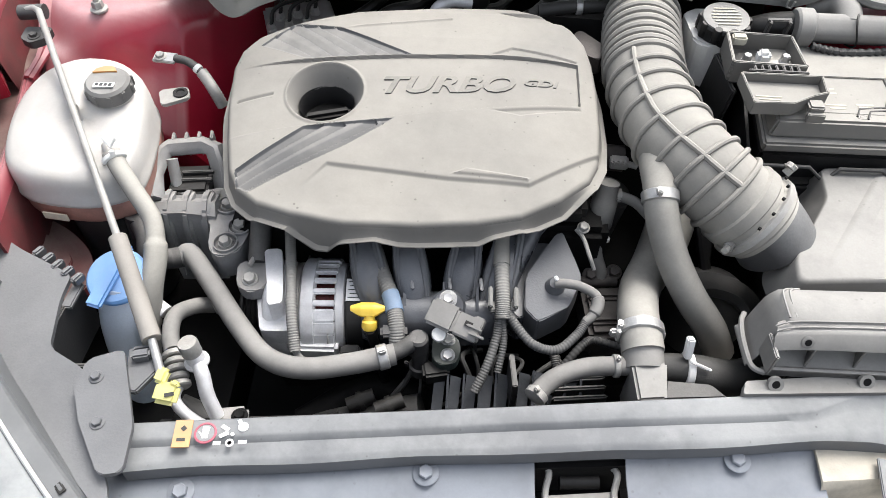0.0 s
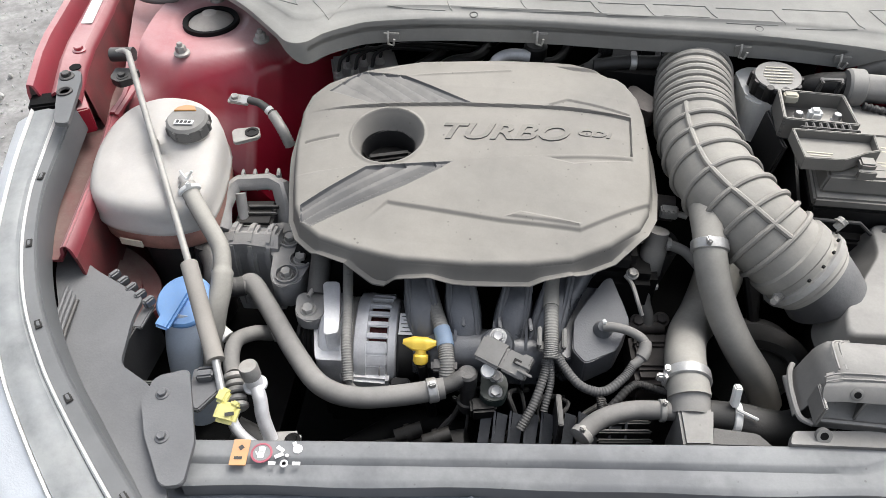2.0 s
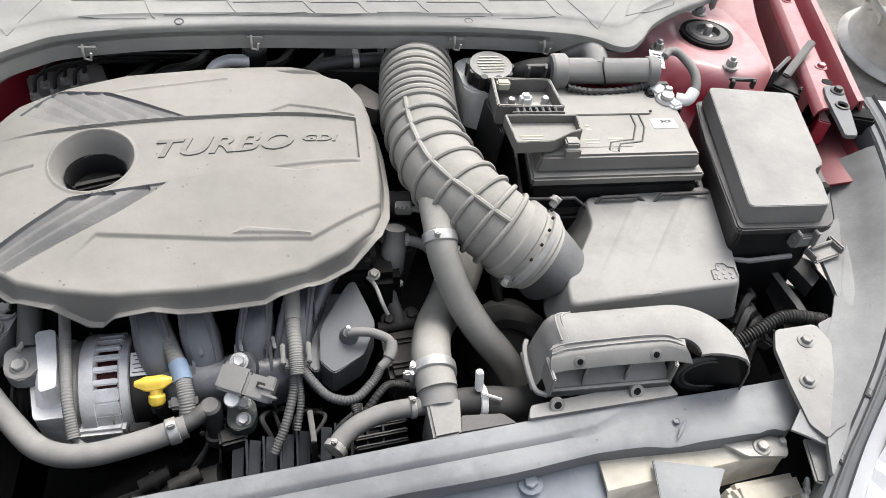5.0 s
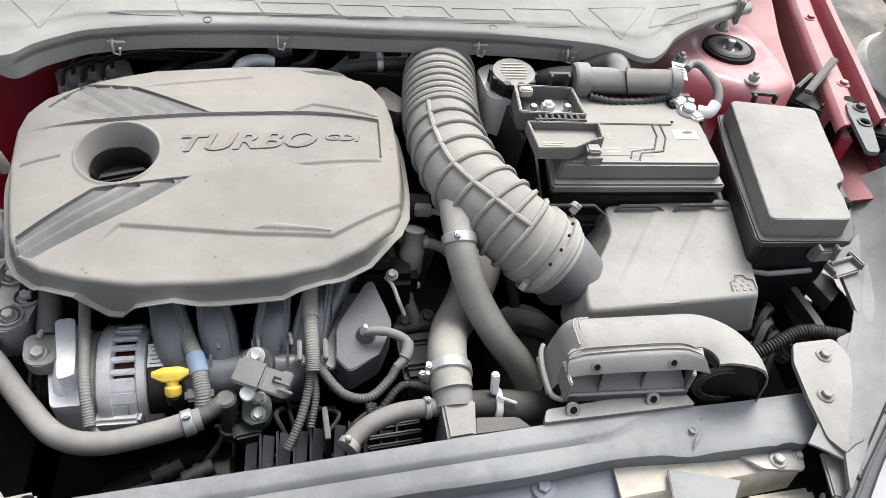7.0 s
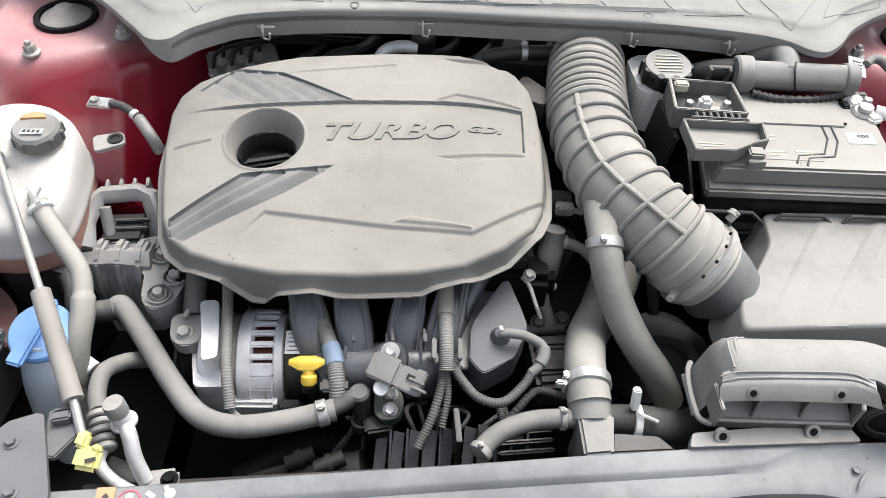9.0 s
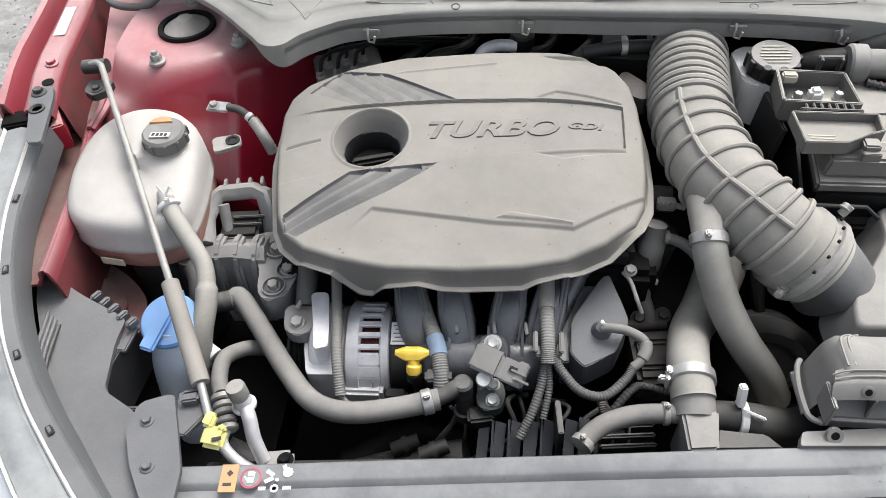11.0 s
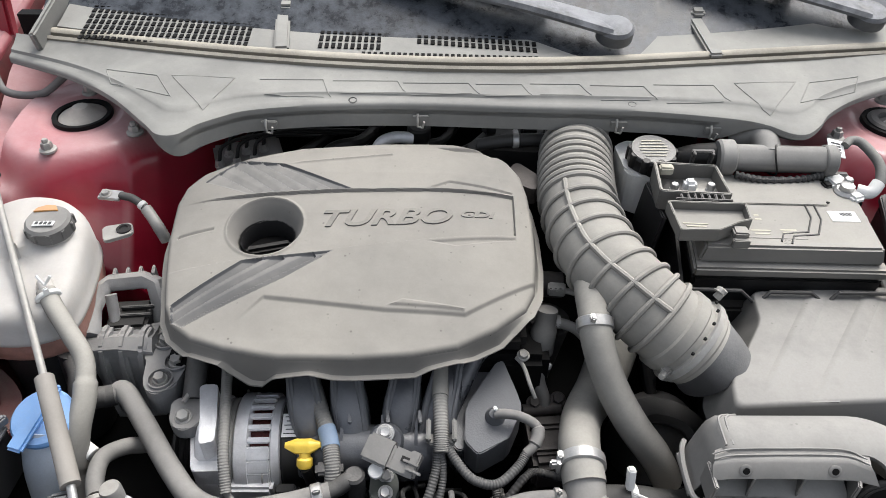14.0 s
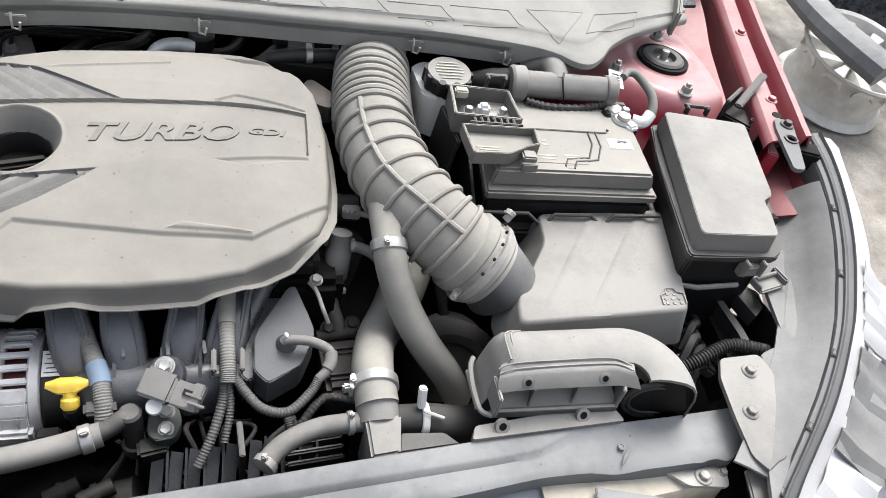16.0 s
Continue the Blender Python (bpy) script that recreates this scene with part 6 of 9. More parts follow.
build_duct()
tab = thing("radiator_bracket", (0.25, 0.525, 0.80), "grey plastic radiator bracket with two eyelets", "bracket")
bm = B()
prism(bm, rounded([(0.172, 0.512), (0.178, 0.527), (0.336, 0.542), (0.345, 0.520)], 0.003), 0.800, 0.812, 0.0015)
part("plate", bm, GREY_DUSTY, tab)
for x, y in ((0.205, 0.524), (0.297, 0.530)):
    bm = B()
    lathe(bm, (x, y - 0.002, 0.816), (0, -0.8, 0.6), [(0.0078, -0.003), (0.0078, 0.002), (0.0042, 0.002), (0.0042, 0.0)], 20)
    ear = part("eyelet", bm, GREY_DUSTY, tab)
    # black plug painting the shade in the eyelet
    bm = B()
    lathe(bm, (x, y - 0.002, 0.816), (0, -0.8, 0.6), [(0.0042, 0.0), (0.0042, 0.0018)], 16)
    part("hole", bm, SHADE_BLACK, ear)


# ---------- engine below the cover, its shade painted near black ---
def build_engine():
    eng = thing("engine_block", (-0.16, 0.83, 0.45), "engine block and cylinder head under the cover, shade painted near black", "engine")
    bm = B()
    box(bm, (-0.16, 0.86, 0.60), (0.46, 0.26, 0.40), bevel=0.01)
    part("block", bm, SHADE_BLACK, eng)
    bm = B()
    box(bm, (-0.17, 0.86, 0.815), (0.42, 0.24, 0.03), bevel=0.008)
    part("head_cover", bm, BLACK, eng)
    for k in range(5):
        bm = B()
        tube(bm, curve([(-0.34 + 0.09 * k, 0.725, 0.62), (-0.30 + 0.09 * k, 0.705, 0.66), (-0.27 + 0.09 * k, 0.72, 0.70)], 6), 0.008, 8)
        part("cast_rib", bm, SHADE_BLACK, eng)
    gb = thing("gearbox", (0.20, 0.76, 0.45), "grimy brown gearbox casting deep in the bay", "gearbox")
    # housing in near black as well, painting the shade low in the bay
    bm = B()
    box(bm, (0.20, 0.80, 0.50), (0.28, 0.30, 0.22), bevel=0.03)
    part("housing", bm, SHADE_BLACK, gb)
    bm = B()
    box(bm, (0.072, 0.672, 0.700), (0.055, 0.075, 0.05), (0, 0, 4), 0.006)
    box(bm, (0.072, 0.655, 0.722), (0.050, 0.012, 0.02), (0, 0, 4), 0.004)
    box(bm, (0.072, 0.690, 0.722), (0.050, 0.010, 0.02), (0, 0, 4), 0.004)
    part("side_casting", bm, RUSTY, gb)
    for x, y in ((0.055, 0.722), (0.085, 0.728), (0.098, 0.70)):
        bm = B()
        hexbolt(bm, (x, y, 0.728), (0, -0.4, 1), 0.007, 0.008)
        part("bolt", bm, RUSTY, gb)
    bm = B()
    cyl(bm, (0.040, 0.715, 0.722), (0.088, 0.720, 0.722), 0.008)
    part("oil_pipe", bm, RUSTY, gb)
    bm = B()
    lathe(bm, (0.215, 0.735, 0.62), (0.1, -0.25, 1), [(0.055, 0), (0.055, 0.05), (0.05, 0.07), (0.03, 0.085), (0.01, 0.088)], 32)
    part("torque_dome", bm, BLACK_DUSTY, gb)
    bm = B()
    tube(bm, curve([(0.165, 0.70, 0.72), (0.20, 0.715, 0.725), (0.245, 0.705, 0.715), (0.265, 0.67, 0.70)], 8), lambda f, a: 0.006 + 0.012 * abs(math.cos(a)), 10)
    part("rubber_lip", bm, RUBBER_DARK, gb)
    bm = B()
    cyl(bm, (0.225, 0.628, 0.735), (0.255, 0.640, 0.735), 0.005)
    hexbolt(bm, (0.255, 0.640, 0.735), (1, 0.4, 0), 0.006, 0.008, 1.2)
    solo("clamp_bolt", bm, STEEL_DULL, "long clamp bolt deep in the bay", "bolt")


build_engine()


def hose_thing(name, pts, r, material, label, steps=10, seg=16, cat="hose", ends=()):
    line = curve(pts, steps)
    t = thing(name, line[0], label, cat)
    bm = B()
    tube(bm, line, r, seg)
    part("pipe", bm, material, t)
    for k, (f, rad_, w, m, ear) in enumerate(ends):
        i = int(f * (len(line) - 1))
        i = min(max(i, 1), len(line) - 2)
        d = (line[i + 1] - line[i - 1]).normalized()
        bm = B()
        lathe(bm, line[i] - d * w / 2, d, [(rad_, 0), (rad_ + 0.0015, 0.001), (rad_ + 0.0015, w - 0.001), (rad_, w)], 24)
        cl = part("clamp_band", bm, m, t)
        side = d.cross(Vector((0, 0, 1))).normalized()
        up = side.cross(d).normalized()
        if ear:
            c = line[i] + (side * ear[0] + up * ear[1]).normalized() * (rad_ + 0.004)
            bm = B()
            box(bm, c, (w * 0.7, 0.006, 0.009), (0, 0, math.degrees(math.atan2(d.y, d.x))), 0.0015)
            part("clamp_ear", bm, m, cl)
    return t, line


# long coolant hose in front of the engine
hose_thing("coolant_hose", [(-0.448, 0.705, 0.765), (-0.437, 0.706, 0.768), (-0.405, 0.668, 0.763), (-0.358, 0.607, 0.760), (-0.322, 0.570, 0.759), (-0.280, 0.557, 0.760), (-0.225, 0.564, 0.762), (-0.180, 0.576, 0.764)], 0.0122, RUBBER,
           "long dusty grey rubber coolant hose with a spring clamp", ends=((0.965, 0.0128, 0.012, STEEL, (0.2, 1)),))
hose_thing("coolant_elbow", [(-0.188, 0.574, 0.764), (-0.172, 0.581, 0.767), (-0.160, 0.588, 0.770), (-0.154, 0.588, 0.755), (-0.154, 0.582, 0.715)], 0.0095, BLACK_DUSTY, "black plastic coolant elbow pipe", ends=((0.93, 0.011, 0.006, BLACK_DUSTY, (1, 0)),))
bm = B()
lathe(bm, (-0.155, 0.590, 0.748), (0, 0, 1), [(0.0115, 0), (0.0115, 0.028), (0.009, 0.031)], 20)
solo("elbow_cap", bm, BLACK_DUSTY, "round black cap on the coolant elbow", "cap")

# hose from the expansion tank
hose_thing("tank_hose", [(-0.512, 0.758, 0.884), (-0.500, 0.742, 0.874), (-0.482, 0.722, 0.858), (-0.461, 0.697, 0.838), (-0.454, 0.664, 0.818), (-0.457, 0.634, 0.795), (-0.462, 0.612, 0.76), (-0.47, 0.59, 0.70)],
           lambda f, a: 0.0106 + (0.0022 if 0.52 < f < 0.86 else 0) + (0.0005 * math.sin(a * 12) if f > 0.52 else 0), HOSE, "dusty rubber hose from the expansion tank in a fabric sleeve", ends=((0.07, 0.0125, 0.006, WHITE, (0, 1)),))
hose_thing("branch_pipe", [(-0.500, 0.735, 0.79), (-0.487, 0.715, 0.79), (-0.478, 0.690, 0.78), (-0.462, 0.70, 0.766), (-0.448, 0.7045, 0.765)], 0.013, BLACK_DUSTY, "dusty plastic branch pipe under the expansion tank")
bm = B()
cyl(bm, (-0.461, 0.630, 0.775), (-0.444, 0.620, 0.768), 0.008, 0.0085)
solo("drain_plug", bm, WHITE, "small white plastic drain plug", "plug")

# air-conditioning lines
ac = thing("air_conditioning_lines", (-0.40, 0.55, 0.75), "aluminium air-conditioning pipes with a rubber hose and service port", "pipes")
bm = B()
tube(bm, curve([(-0.405, 0.655, 0.735), (-0.422, 0.642, 0.750), (-0.434, 0.618, 0.765), (-0.428, 0.585, 0.775), (-0.418, 0.562, 0.778)], 8), 0.0095, 14)
part("rubber_hose", bm, RUBBER, ac)
bm = B()
for k, (z, r) in enumerate(((0, 0.0125), (0.008, 0.0115), (0.016, 0.0125), (0.024, 0.011), (0.032, 0.0115))):
    p = Vector((-0.418, 0.562, 0.778)).lerp(Vector((-0.404, 0.528, 0.770)), z / 0.034)
    lathe(bm, p, (0.35, -0.9, -0.2), [(r - 0.002, 0), (r, 0.0015), (r, 0.0055), (r - 0.002, 0.007)], 18)
part("crimp_sleeve", bm, STEEL_DULL, ac)
bm = B()
tube(bm, curve([(-0.405, 0.530, 0.770), (-0.408, 0.514, 0.762), (-0.395, 0.502, 0.750), (-0.372, 0.494, 0.735)], 8), 0.0062, 12)
part("lower_pipe", bm, ALU, ac)
bm = B()
tube(bm, curve([(-0.388, 0.549, 0.785), (-0.380, 0.535, 0.778), (-0.375, 0.520, 0.762), (-0.366, 0.506, 0.740)], 8), 0.0078, 14)
part("port_pipe", bm, ALU, ac)
bm = B()
lathe(bm, (-0.388, 0.549, 0.780), (-0.12, 0.10, 1), [(0.0135, 0), (0.0135, 0.003), (0.010, 0.005), (0.010, 0.016), (0.0095, 0.017)], 22)
part("port_body", bm, ALU, ac)
bm = B()
lathe(bm, (-0.390, 0.551, 0.796), (-0.12, 0.10, 1), [(0.0105, 0), (0.0108, 0.014), (0.0098, 0.017), (0.004, 0.0172)], 22)
part("port_cap", bm, STEEL_DULL, ac, "grey screw cap")
bm = B()
box(bm, (-0.352, 0.505, 0.735), (0.036, 0.030, 0.014), (0, 0, 8), 0.005)
part("flange_block", bm, ALU_DULL, ac)
bm = B()
hexbolt(bm, (-0.342, 0.507, 0.742), (0, 0, 1), 0.006, 0.006)
part("bolt", bm, SHADE_BLACK, ac)
bm = B()
lathe(bm, (-0.404, 0.652, 0.738), (1, 0.5, 0.1), [(0.011, 0), (0.011, 0.006), (0.009, 0.008), (0.011, 0.010), (0.011, 0.016)], 16)
part("collar", bm, STEEL_DULL, ac)

# ---------- hoses beside the intake ----------
vent, _ = hose_thing("breather_hose", [(0.128, 0.805, 0.868), (0.117, 0.775, 0.876), (0.111, 0.738, 0.876), (0.110, 0.716, 0.868), (0.117, 0.696, 0.845), (0.131, 0.675, 0.815), (0.155, 0.652, 0.780), (0.185, 0.640, 0.740), (0.21, 0.64, 0.69)], lambda f, a: 0.0188 + 0.009 * (1 - smooth01(f / 0.30)), HOSE,
                     "dusty grey rubber breather hose with a bright clamp", ends=((0.345, 0.0195, 0.013, STEEL, (0.3, 1)),))
hose_thing("charge_hose", [(0.185, 0.86, 0.73), (0.165, 0.80, 0.735), (0.135, 0.735, 0.745), (0.105, 0.680, 0.762), (0.090, 0.630, 0.785), (0.087, 0.596, 0.790), (0.088, 0.575, 0.785)], lambda f, a: 0.033 - 0.010 * smooth01(f * 1.6), HOSE,
           "thick dusty rubber charge-air hose with a steel band clamp", seg=24, ends=((0.84, 0.0245, 0.013, STEEL, (1, 0.6)),))
bm = B()
box(bm, (0.058, 0.592, 0.795), (0.012, 0.006, 0.012), (0, 0, 0), 0.002)
box(bm, (0.061, 0.592, 0.795), (0.004, 0.012, 0.018), (0, 0, 0), 0.001)
solo("clamp_tongue", bm, STEEL, "bent tongue of a steel band clamp", "clamp")
nk = thing("radiator_neck", (0.088, 0.545, 0.76), "dusty plastic radiator neck", "pipe neck")
bm = B()
prism(bm, [(0.073, 0.512), (0.103, 0.515), (0.110, 0.560), (0.072, 0.558)], 0.72, 0.792, 0.003)
part("block", bm, GREY_DUSTY, nk)
bm = B()
prism(bm, [(0.103, 0.520), (0.170, 0.524), (0.155, 0.540), (0.108, 0.543)], 0.76, 0.782, 0.002)
part("shelf", bm, BLACK_DUSTY, nk)
bm = B()
lathe(bm, (0.088, 0.578, 0.782), (0, 0.8, 0.3), [(0.0225, -0.02), (0.0225, 0.002), (0.021, 0.004)], 24)
part("spigot", bm, RUBBER, nk)
hose_thing("overflow_hose", [(-0.030, 0.524, 0.770), (-0.018, 0.538, 0.772), (0.000, 0.550, 0.774), (0.030, 0.560, 0.775), (0.072, 0.563, 0.775)], 0.0105, RUBBER, "short dusty rubber overflow hose", ends=((0.05, 0.011, 0.009, STEEL_DULL, (0, 1)), (0.93, 0.011, 0.007, STEEL_DULL, (0, 1))))
hose_thing("radiator_hose", [(0.105, 0.566, 0.768), (0.135, 0.566, 0.766), (0.165, 0.562, 0.760), (0.20, 0.566, 0.752), (0.235, 0.585, 0.745), (0.265, 0.61, 0.735)], lambda f, a: 0.0165 + 0.004 * smooth01((f - 0.15) * 5), RUBBER_DARK, "dark rubber radiator hose with a white cable tie", seg=20)
tie = thing("cable_tie", (0.135, 0.555, 0.79), "white plastic cable tie around the radiator hose", "cable tie")
bm = B()
lathe(bm, (0.138, 0.5655, 0.765), (1, -0.05, -0.08), [(0.0195, -0.004), (0.0205, -0.003), (0.0205, 0.003), (0.0195, 0.004)], 24)
part("loop", bm, WHITE, tie)
bm = B()
box(bm, (0.134, 0.574, 0.797), (0.008, 0.010, 0.026), (-20, 0, 0), 0.0015)
box(bm, (0.146, 0.558, 0.787), (0.024, 0.003, 0.004), (0, 10, -20), 0.001)
part("tail", bm, WHITE, tie)

# upright pipe beside the cover with its thin hose
up = thing("purge_valve", (0.06, 0.78, 0.78), "grey purge valve cylinder with a plug and thin hose", "valve")
bm = B()
lathe(bm, (0.062, 0.765, 0.775), (0.1, 0.35, 1), [(0.015, 0), (0.016, 0.003), (0.016, 0.035), (0.013, 0.04), (0.013, 0.06)], 22)
part("body", bm, RUBBER, up)
bm = B()
lathe(bm, (0.059, 0.751, 0.763), (0.1, 0.35, 1), [(0.011, 0), (0.0118, 0.001), (0.0118, 0.009), (0.011, 0.010)], 20)
box(bm, (0.071, 0.748, 0.768), (0.008, 0.006, 0.008), (0, 0, 20), 0.001)
part("bright_clip", bm, WHITE, up)
bm = B()
tube(bm, curve([(0.059, 0.752, 0.768), (0.060, 0.738, 0.75), (0.066, 0.728, 0.735), (0.068, 0.722, 0.725)], 6), 0.0085, 12)
part("thin_hose", bm, RUBBER, up)
bm = B()
tube(bm, curve([(0.068, 0.783, 0.812), (0.085, 0.780, 0.812), (0.105, 0.775, 0.806), (0.125, 0.765, 0.79)], 6), 0.0068, 12)
part("side_hose", bm, RUBBER, up)
bm = B()
lathe(bm, (0.074, 0.782, 0.812), (1, 0, 0), [(0.0085, 0), (0.0085, 0.004), (0.0075, 0.005), (0.0085, 0.007), (0.0085, 0.011)], 14)
part("side_clamp", bm, STEEL_DULL, up)
plug = thing("wiring_plug", (0.086, 0.815, 0.83), "small dusty grey wiring plug", "connector")
bm = B()
box(bm, (0.082, 0.815, 0.836), (0.022, 0.014, 0.014), (0, 0, -5), 0.002)
for k in range(3):
    box(bm, (0.076 + 0.006 * k, 0.807, 0.843), (0.003, 0.006, 0.006), (0, 0, -5), 0.0008)
part("shell", bm, STEEL_DULL, plug)
bm = B()
cyl(bm, (0.092, 0.813, 0.836), (0.104, 0.811, 0.834), 0.004, seg=10)
part("pin", bm, STEEL_DULL, plug)
bm = B()
cyl(bm, (0.055, 0.848, 0.815), (0.095, 0.845, 0.815), 0.017)
solo("oil_return_pipe", bm, RUSTY, "brown dusty pipe stub beside the cover", "pipe")
bm = B()
cyl(bm, (0.05, 0.80, 0.66), (0.075, 0.80, 0.80), 0.028)
solo("thermostat_housing", bm, RUBBER_DARK, "dark thermostat housing behind the purge valve", "housing")

# ---------- expansion tank ----------
TANK_RING = [(-0.648, 0.766), (-0.658, 0.810), (-0.656, 0.865), (-0.640, 0.905), (-0.600, 0.930), (-0.545, 0.925), (-0.503, 0.890), (-0.489, 0.820), (-0.484, 0.752), (-0.497, 0.730), (-0.540, 0.714), (-0.604, 0.721), (-0.636, 0.740)]


def build_tank():
    tank = thing("expansion_tank", (-0.565, 0.815, 0.80), "milky white plastic coolant expansion tank with pink residue", "coolant tank")
    base = rounded(TANK_RING, 0.03, 4)
    cx, cy = -0.565, 0.815

    def ring(k, z, tilt=0.0):
        return [(cx + (x - cx) * k, cy + (y - cy) * k, z + tilt * (y - cy)) for x, y in base]

    def shell(rows, name, m, close):
        bm = B()
        vs = [[bm.verts.new(p) for p in r] for r in rows]
        n = len(base)
        for a, b in zip(vs, vs[1:]):
            for i in range(n):
                bm.faces.new((a[i], a[(i + 1) % n], b[(i + 1) % n], b[i]))
        if close:
            bm.faces.new(vs[-1])
        bm.faces.new(vs[0][::-1])
        return part(name, bm, m, tank, sharp=50)

    shell([ring(0.90, 0.800), ring(0.95, 0.808), ring(0.965, 0.833)], "lower_half", COOLANT, True)
    shell([ring(0.985, 0.832), ring(1.0, 0.834), ring(1.0, 0.840), ring(0.982, 0.843), ring(0.977, 0.856, 0.02), ring(0.968, 0.868, 0.05), ring(0.945, 0.878, 0.08), ring(0.90, 0.885, 0.10), ring(0.82, 0.889, 0.11), ring(0.62, 0.892, 0.11), ring(0.3, 0.893, 0.10), ring(0.02, 0.893, 0.10)], "upper_half", TANK, True)
    bm = B()
    lathe(bm, (-0.534, 0.848, 0.886), (0.02, -0.1, 1), [(0.024, 0), (0.024, 0.016)], 32)
    part("filler_neck", bm, TANK, tank)
    bm = B()
    lathe(bm, (-0.534, 0.846, 0.900), (0.02, -0.1, 1), [(0.0262, 0), (0.027, 0.004), (0.0262, 0.016), (0.023, 0.0195), (0.012, 0.0205)], 36)
    cp = part("pressure_cap", bm, GREY_DUSTY, tank, "dusty grey ribbed pressure cap with stickers")
    for k in range(10):
        a = 2 * math.pi * k / 10
        bm = B()
        box(bm, (-0.534 + 0.0268 * math.cos(a), 0.846 + 0.0268 * math.sin(a), 0.907), (0.004, 0.006, 0.013), (0, 0, math.degrees(a)), 0.001)
        part("cap_rib", bm, GREY_DUSTY, cp)
    bm = B()
    box(bm, (-0.533, 0.834, 0.9203), (0.024, 0.009, 0.0012), (-4, 0, 3))
    part("cap_label", bm, PAPER, cp)
    bm = B()
    for k in range(4):
        box(bm, (-0.541 + 0.0052 * k, 0.834, 0.921), (0.0035, 0.0055, 0.0008), (-4, 0, 3))
    part("cap_marks", bm, INK, cp)
    bm = B()
    prism(bm, [(-0.552, 0.854), (-0.524, 0.857), (-0.529, 0.865), (-0.540, 0.866), (-0.549, 0.861)], 0.9205, 0.9235)
    part("cap_warning", bm, ORANGE, cp)
    bm = B()
    box(bm, (-0.585, 0.7155, 0.82), (0.030, 0.002, 0.010), (0, 0, -8))
    part("faded_print", bm, INK_PALE, tank)
    bm = B()
    cyl(bm, (-0.518, 0.770, 0.886), (-0.505, 0.750, 0.878), 0.0085)
    part("hose_nipple", bm, TANK, tank)
    bm = B()
    for a in (-40, 40):
        tube(bm, [Vector((-0.509, 0.756, 0.894)), Vector((-0.509 + 0.012 * math.sin(radians(a)), 0.760, 0.905))], 0.0016, 6)
    part("clamp_wire", bm, WHITE, tank)
    bm = B()
    prism(bm, rounded([(-0.506, 0.905), (-0.470, 0.915), (-0.462, 0.893), (-0.495, 0.875)], 0.006), 0.853, 0.858, 0.001)
    lug = part("fixing_lug", bm, STEEL_DULL, tank)
    bm = B()
    lathe(bm, (-0.476, 0.900, 0.858), (0, 0, 1), [(0.0095, 0), (0.0095, 0.002), (0.006, 0.0022), (0.005, 0.0005)], 20)
    part("grommet", bm, BLACK, lug)


build_tank()
bm = B()
cyl(bm, (-0.555, 0.775, 0.62), (-0.555, 0.78, 0.80), 0.045, 0.048)
cyl(bm, (-0.51, 0.735, 0.70), (-0.503, 0.745, 0.80), 0.016, 0.018)
solo("tank_stand", bm, BLACK_DUSTY, "dusty black plastic stand under the expansion tank", "stand")

# ---------- washer bottle neck ----------
w = thing("washer_bottle", (-0.50, 0.63, 0.70), "pale washer bottle neck with a blue snap cap", "washer bottle")
bm = B()
tube(bm, curve([(-0.492, 0.637, 0.797), (-0.494, 0.628, 0.78), (-0.499, 0.618, 0.74), (-0.505, 0.612, 0.66), (-0.52, 0.62, 0.50)], 6), lambda f, a: 0.0235 + 0.004 * f, 24)
part("neck", bm, PALE_BLUE, w)
ax = Vector((0.02, -0.28, 1)).normalized()
bm = B()
lathe(bm, Vector((-0.493, 0.640, 0.803)), ax, [(0.0305, 0), (0.0335, 0.002), (0.0335, 0.006), (0.031, 0.009), (0.012, 0.0105)], 40)
cp = part("snap_cap", bm, BLUE, w, "sky blue snap cap")
bm = B()
box(bm, Vector((-0.497, 0.634, 0.816)), (0.019, 0.078, 0.007), (15, 0, -17), 0.0025)
part("pull_bar", bm, BLUE, cp)

# ---------- bonnet stay ----------
st = thing("bonnet_stay", (-0.648, 0.954, 0.92), "grey steel bonnet stay rod lying in its clip", "stay rod")
a, b, c = Vector((-0.647, 0.953, 0.940)), Vector((-0.478, 0.650, 0.862)), Vector((-0.420, 0.543, 0.832))
e = Vector((-0.402, 0.503, 0.815))
bm = B()
tube(bm, [Vector((-0.672, 0.958, 0.936)), Vector((-0.655, 0.958, 0.940)), a, a.lerp(b, 0.5), b, b.lerp(c, 0.3)], 0.0042, 12)
part("rod", bm, STEEL_DULL, st)
bm = B()
tube(bm, [b, b + (c - b) * 0.02, b.lerp(c, 0.5), c], 0.0098, 16)
part("grip_sleeve", bm, SLEEVE, st, "dusty tan rubber sleeve")
bm = B()
tube(bm, [c, e], 0.0045, 12)
part("rod_end", bm, STEEL, st)
bk = thing("stay_bracket", (-0.655, 0.952, 0.91), "dark steel pivot bracket of the bonnet stay", "bracket")
bm = B()
prism(bm, rounded([(-0.674, 0.955), (-0.640, 0.955), (-0.640, 0.932), (-0.656, 0.920), (-0.672, 0.930)], 0.004), 0.905, 0.915, 0.0015)
part("foot", bm, BLACK_DUSTY, bk)
bm = B()
cyl(bm, (-0.676, 0.960, 0.932), (-0.644, 0.961, 0.934), 0.0095)
part("pivot_barrel", bm, BLACK_DUSTY, bk)
bm = B()
hexbolt(bm, (-0.656, 0.934, 0.915), (0, 0, 1), 0.005, 0.005)
part("bolt", bm, BLACK_DUSTY, bk)
cl = thing("stay_clip", (-0.400, 0.499, 0.81), "pale yellow plastic clip holding the bonnet stay", "clip")
bm = B()
box(bm, (-0.396, 0.492, 0.815), (0.025, 0.022, 0.011), (20, 0, -10), 0.004)
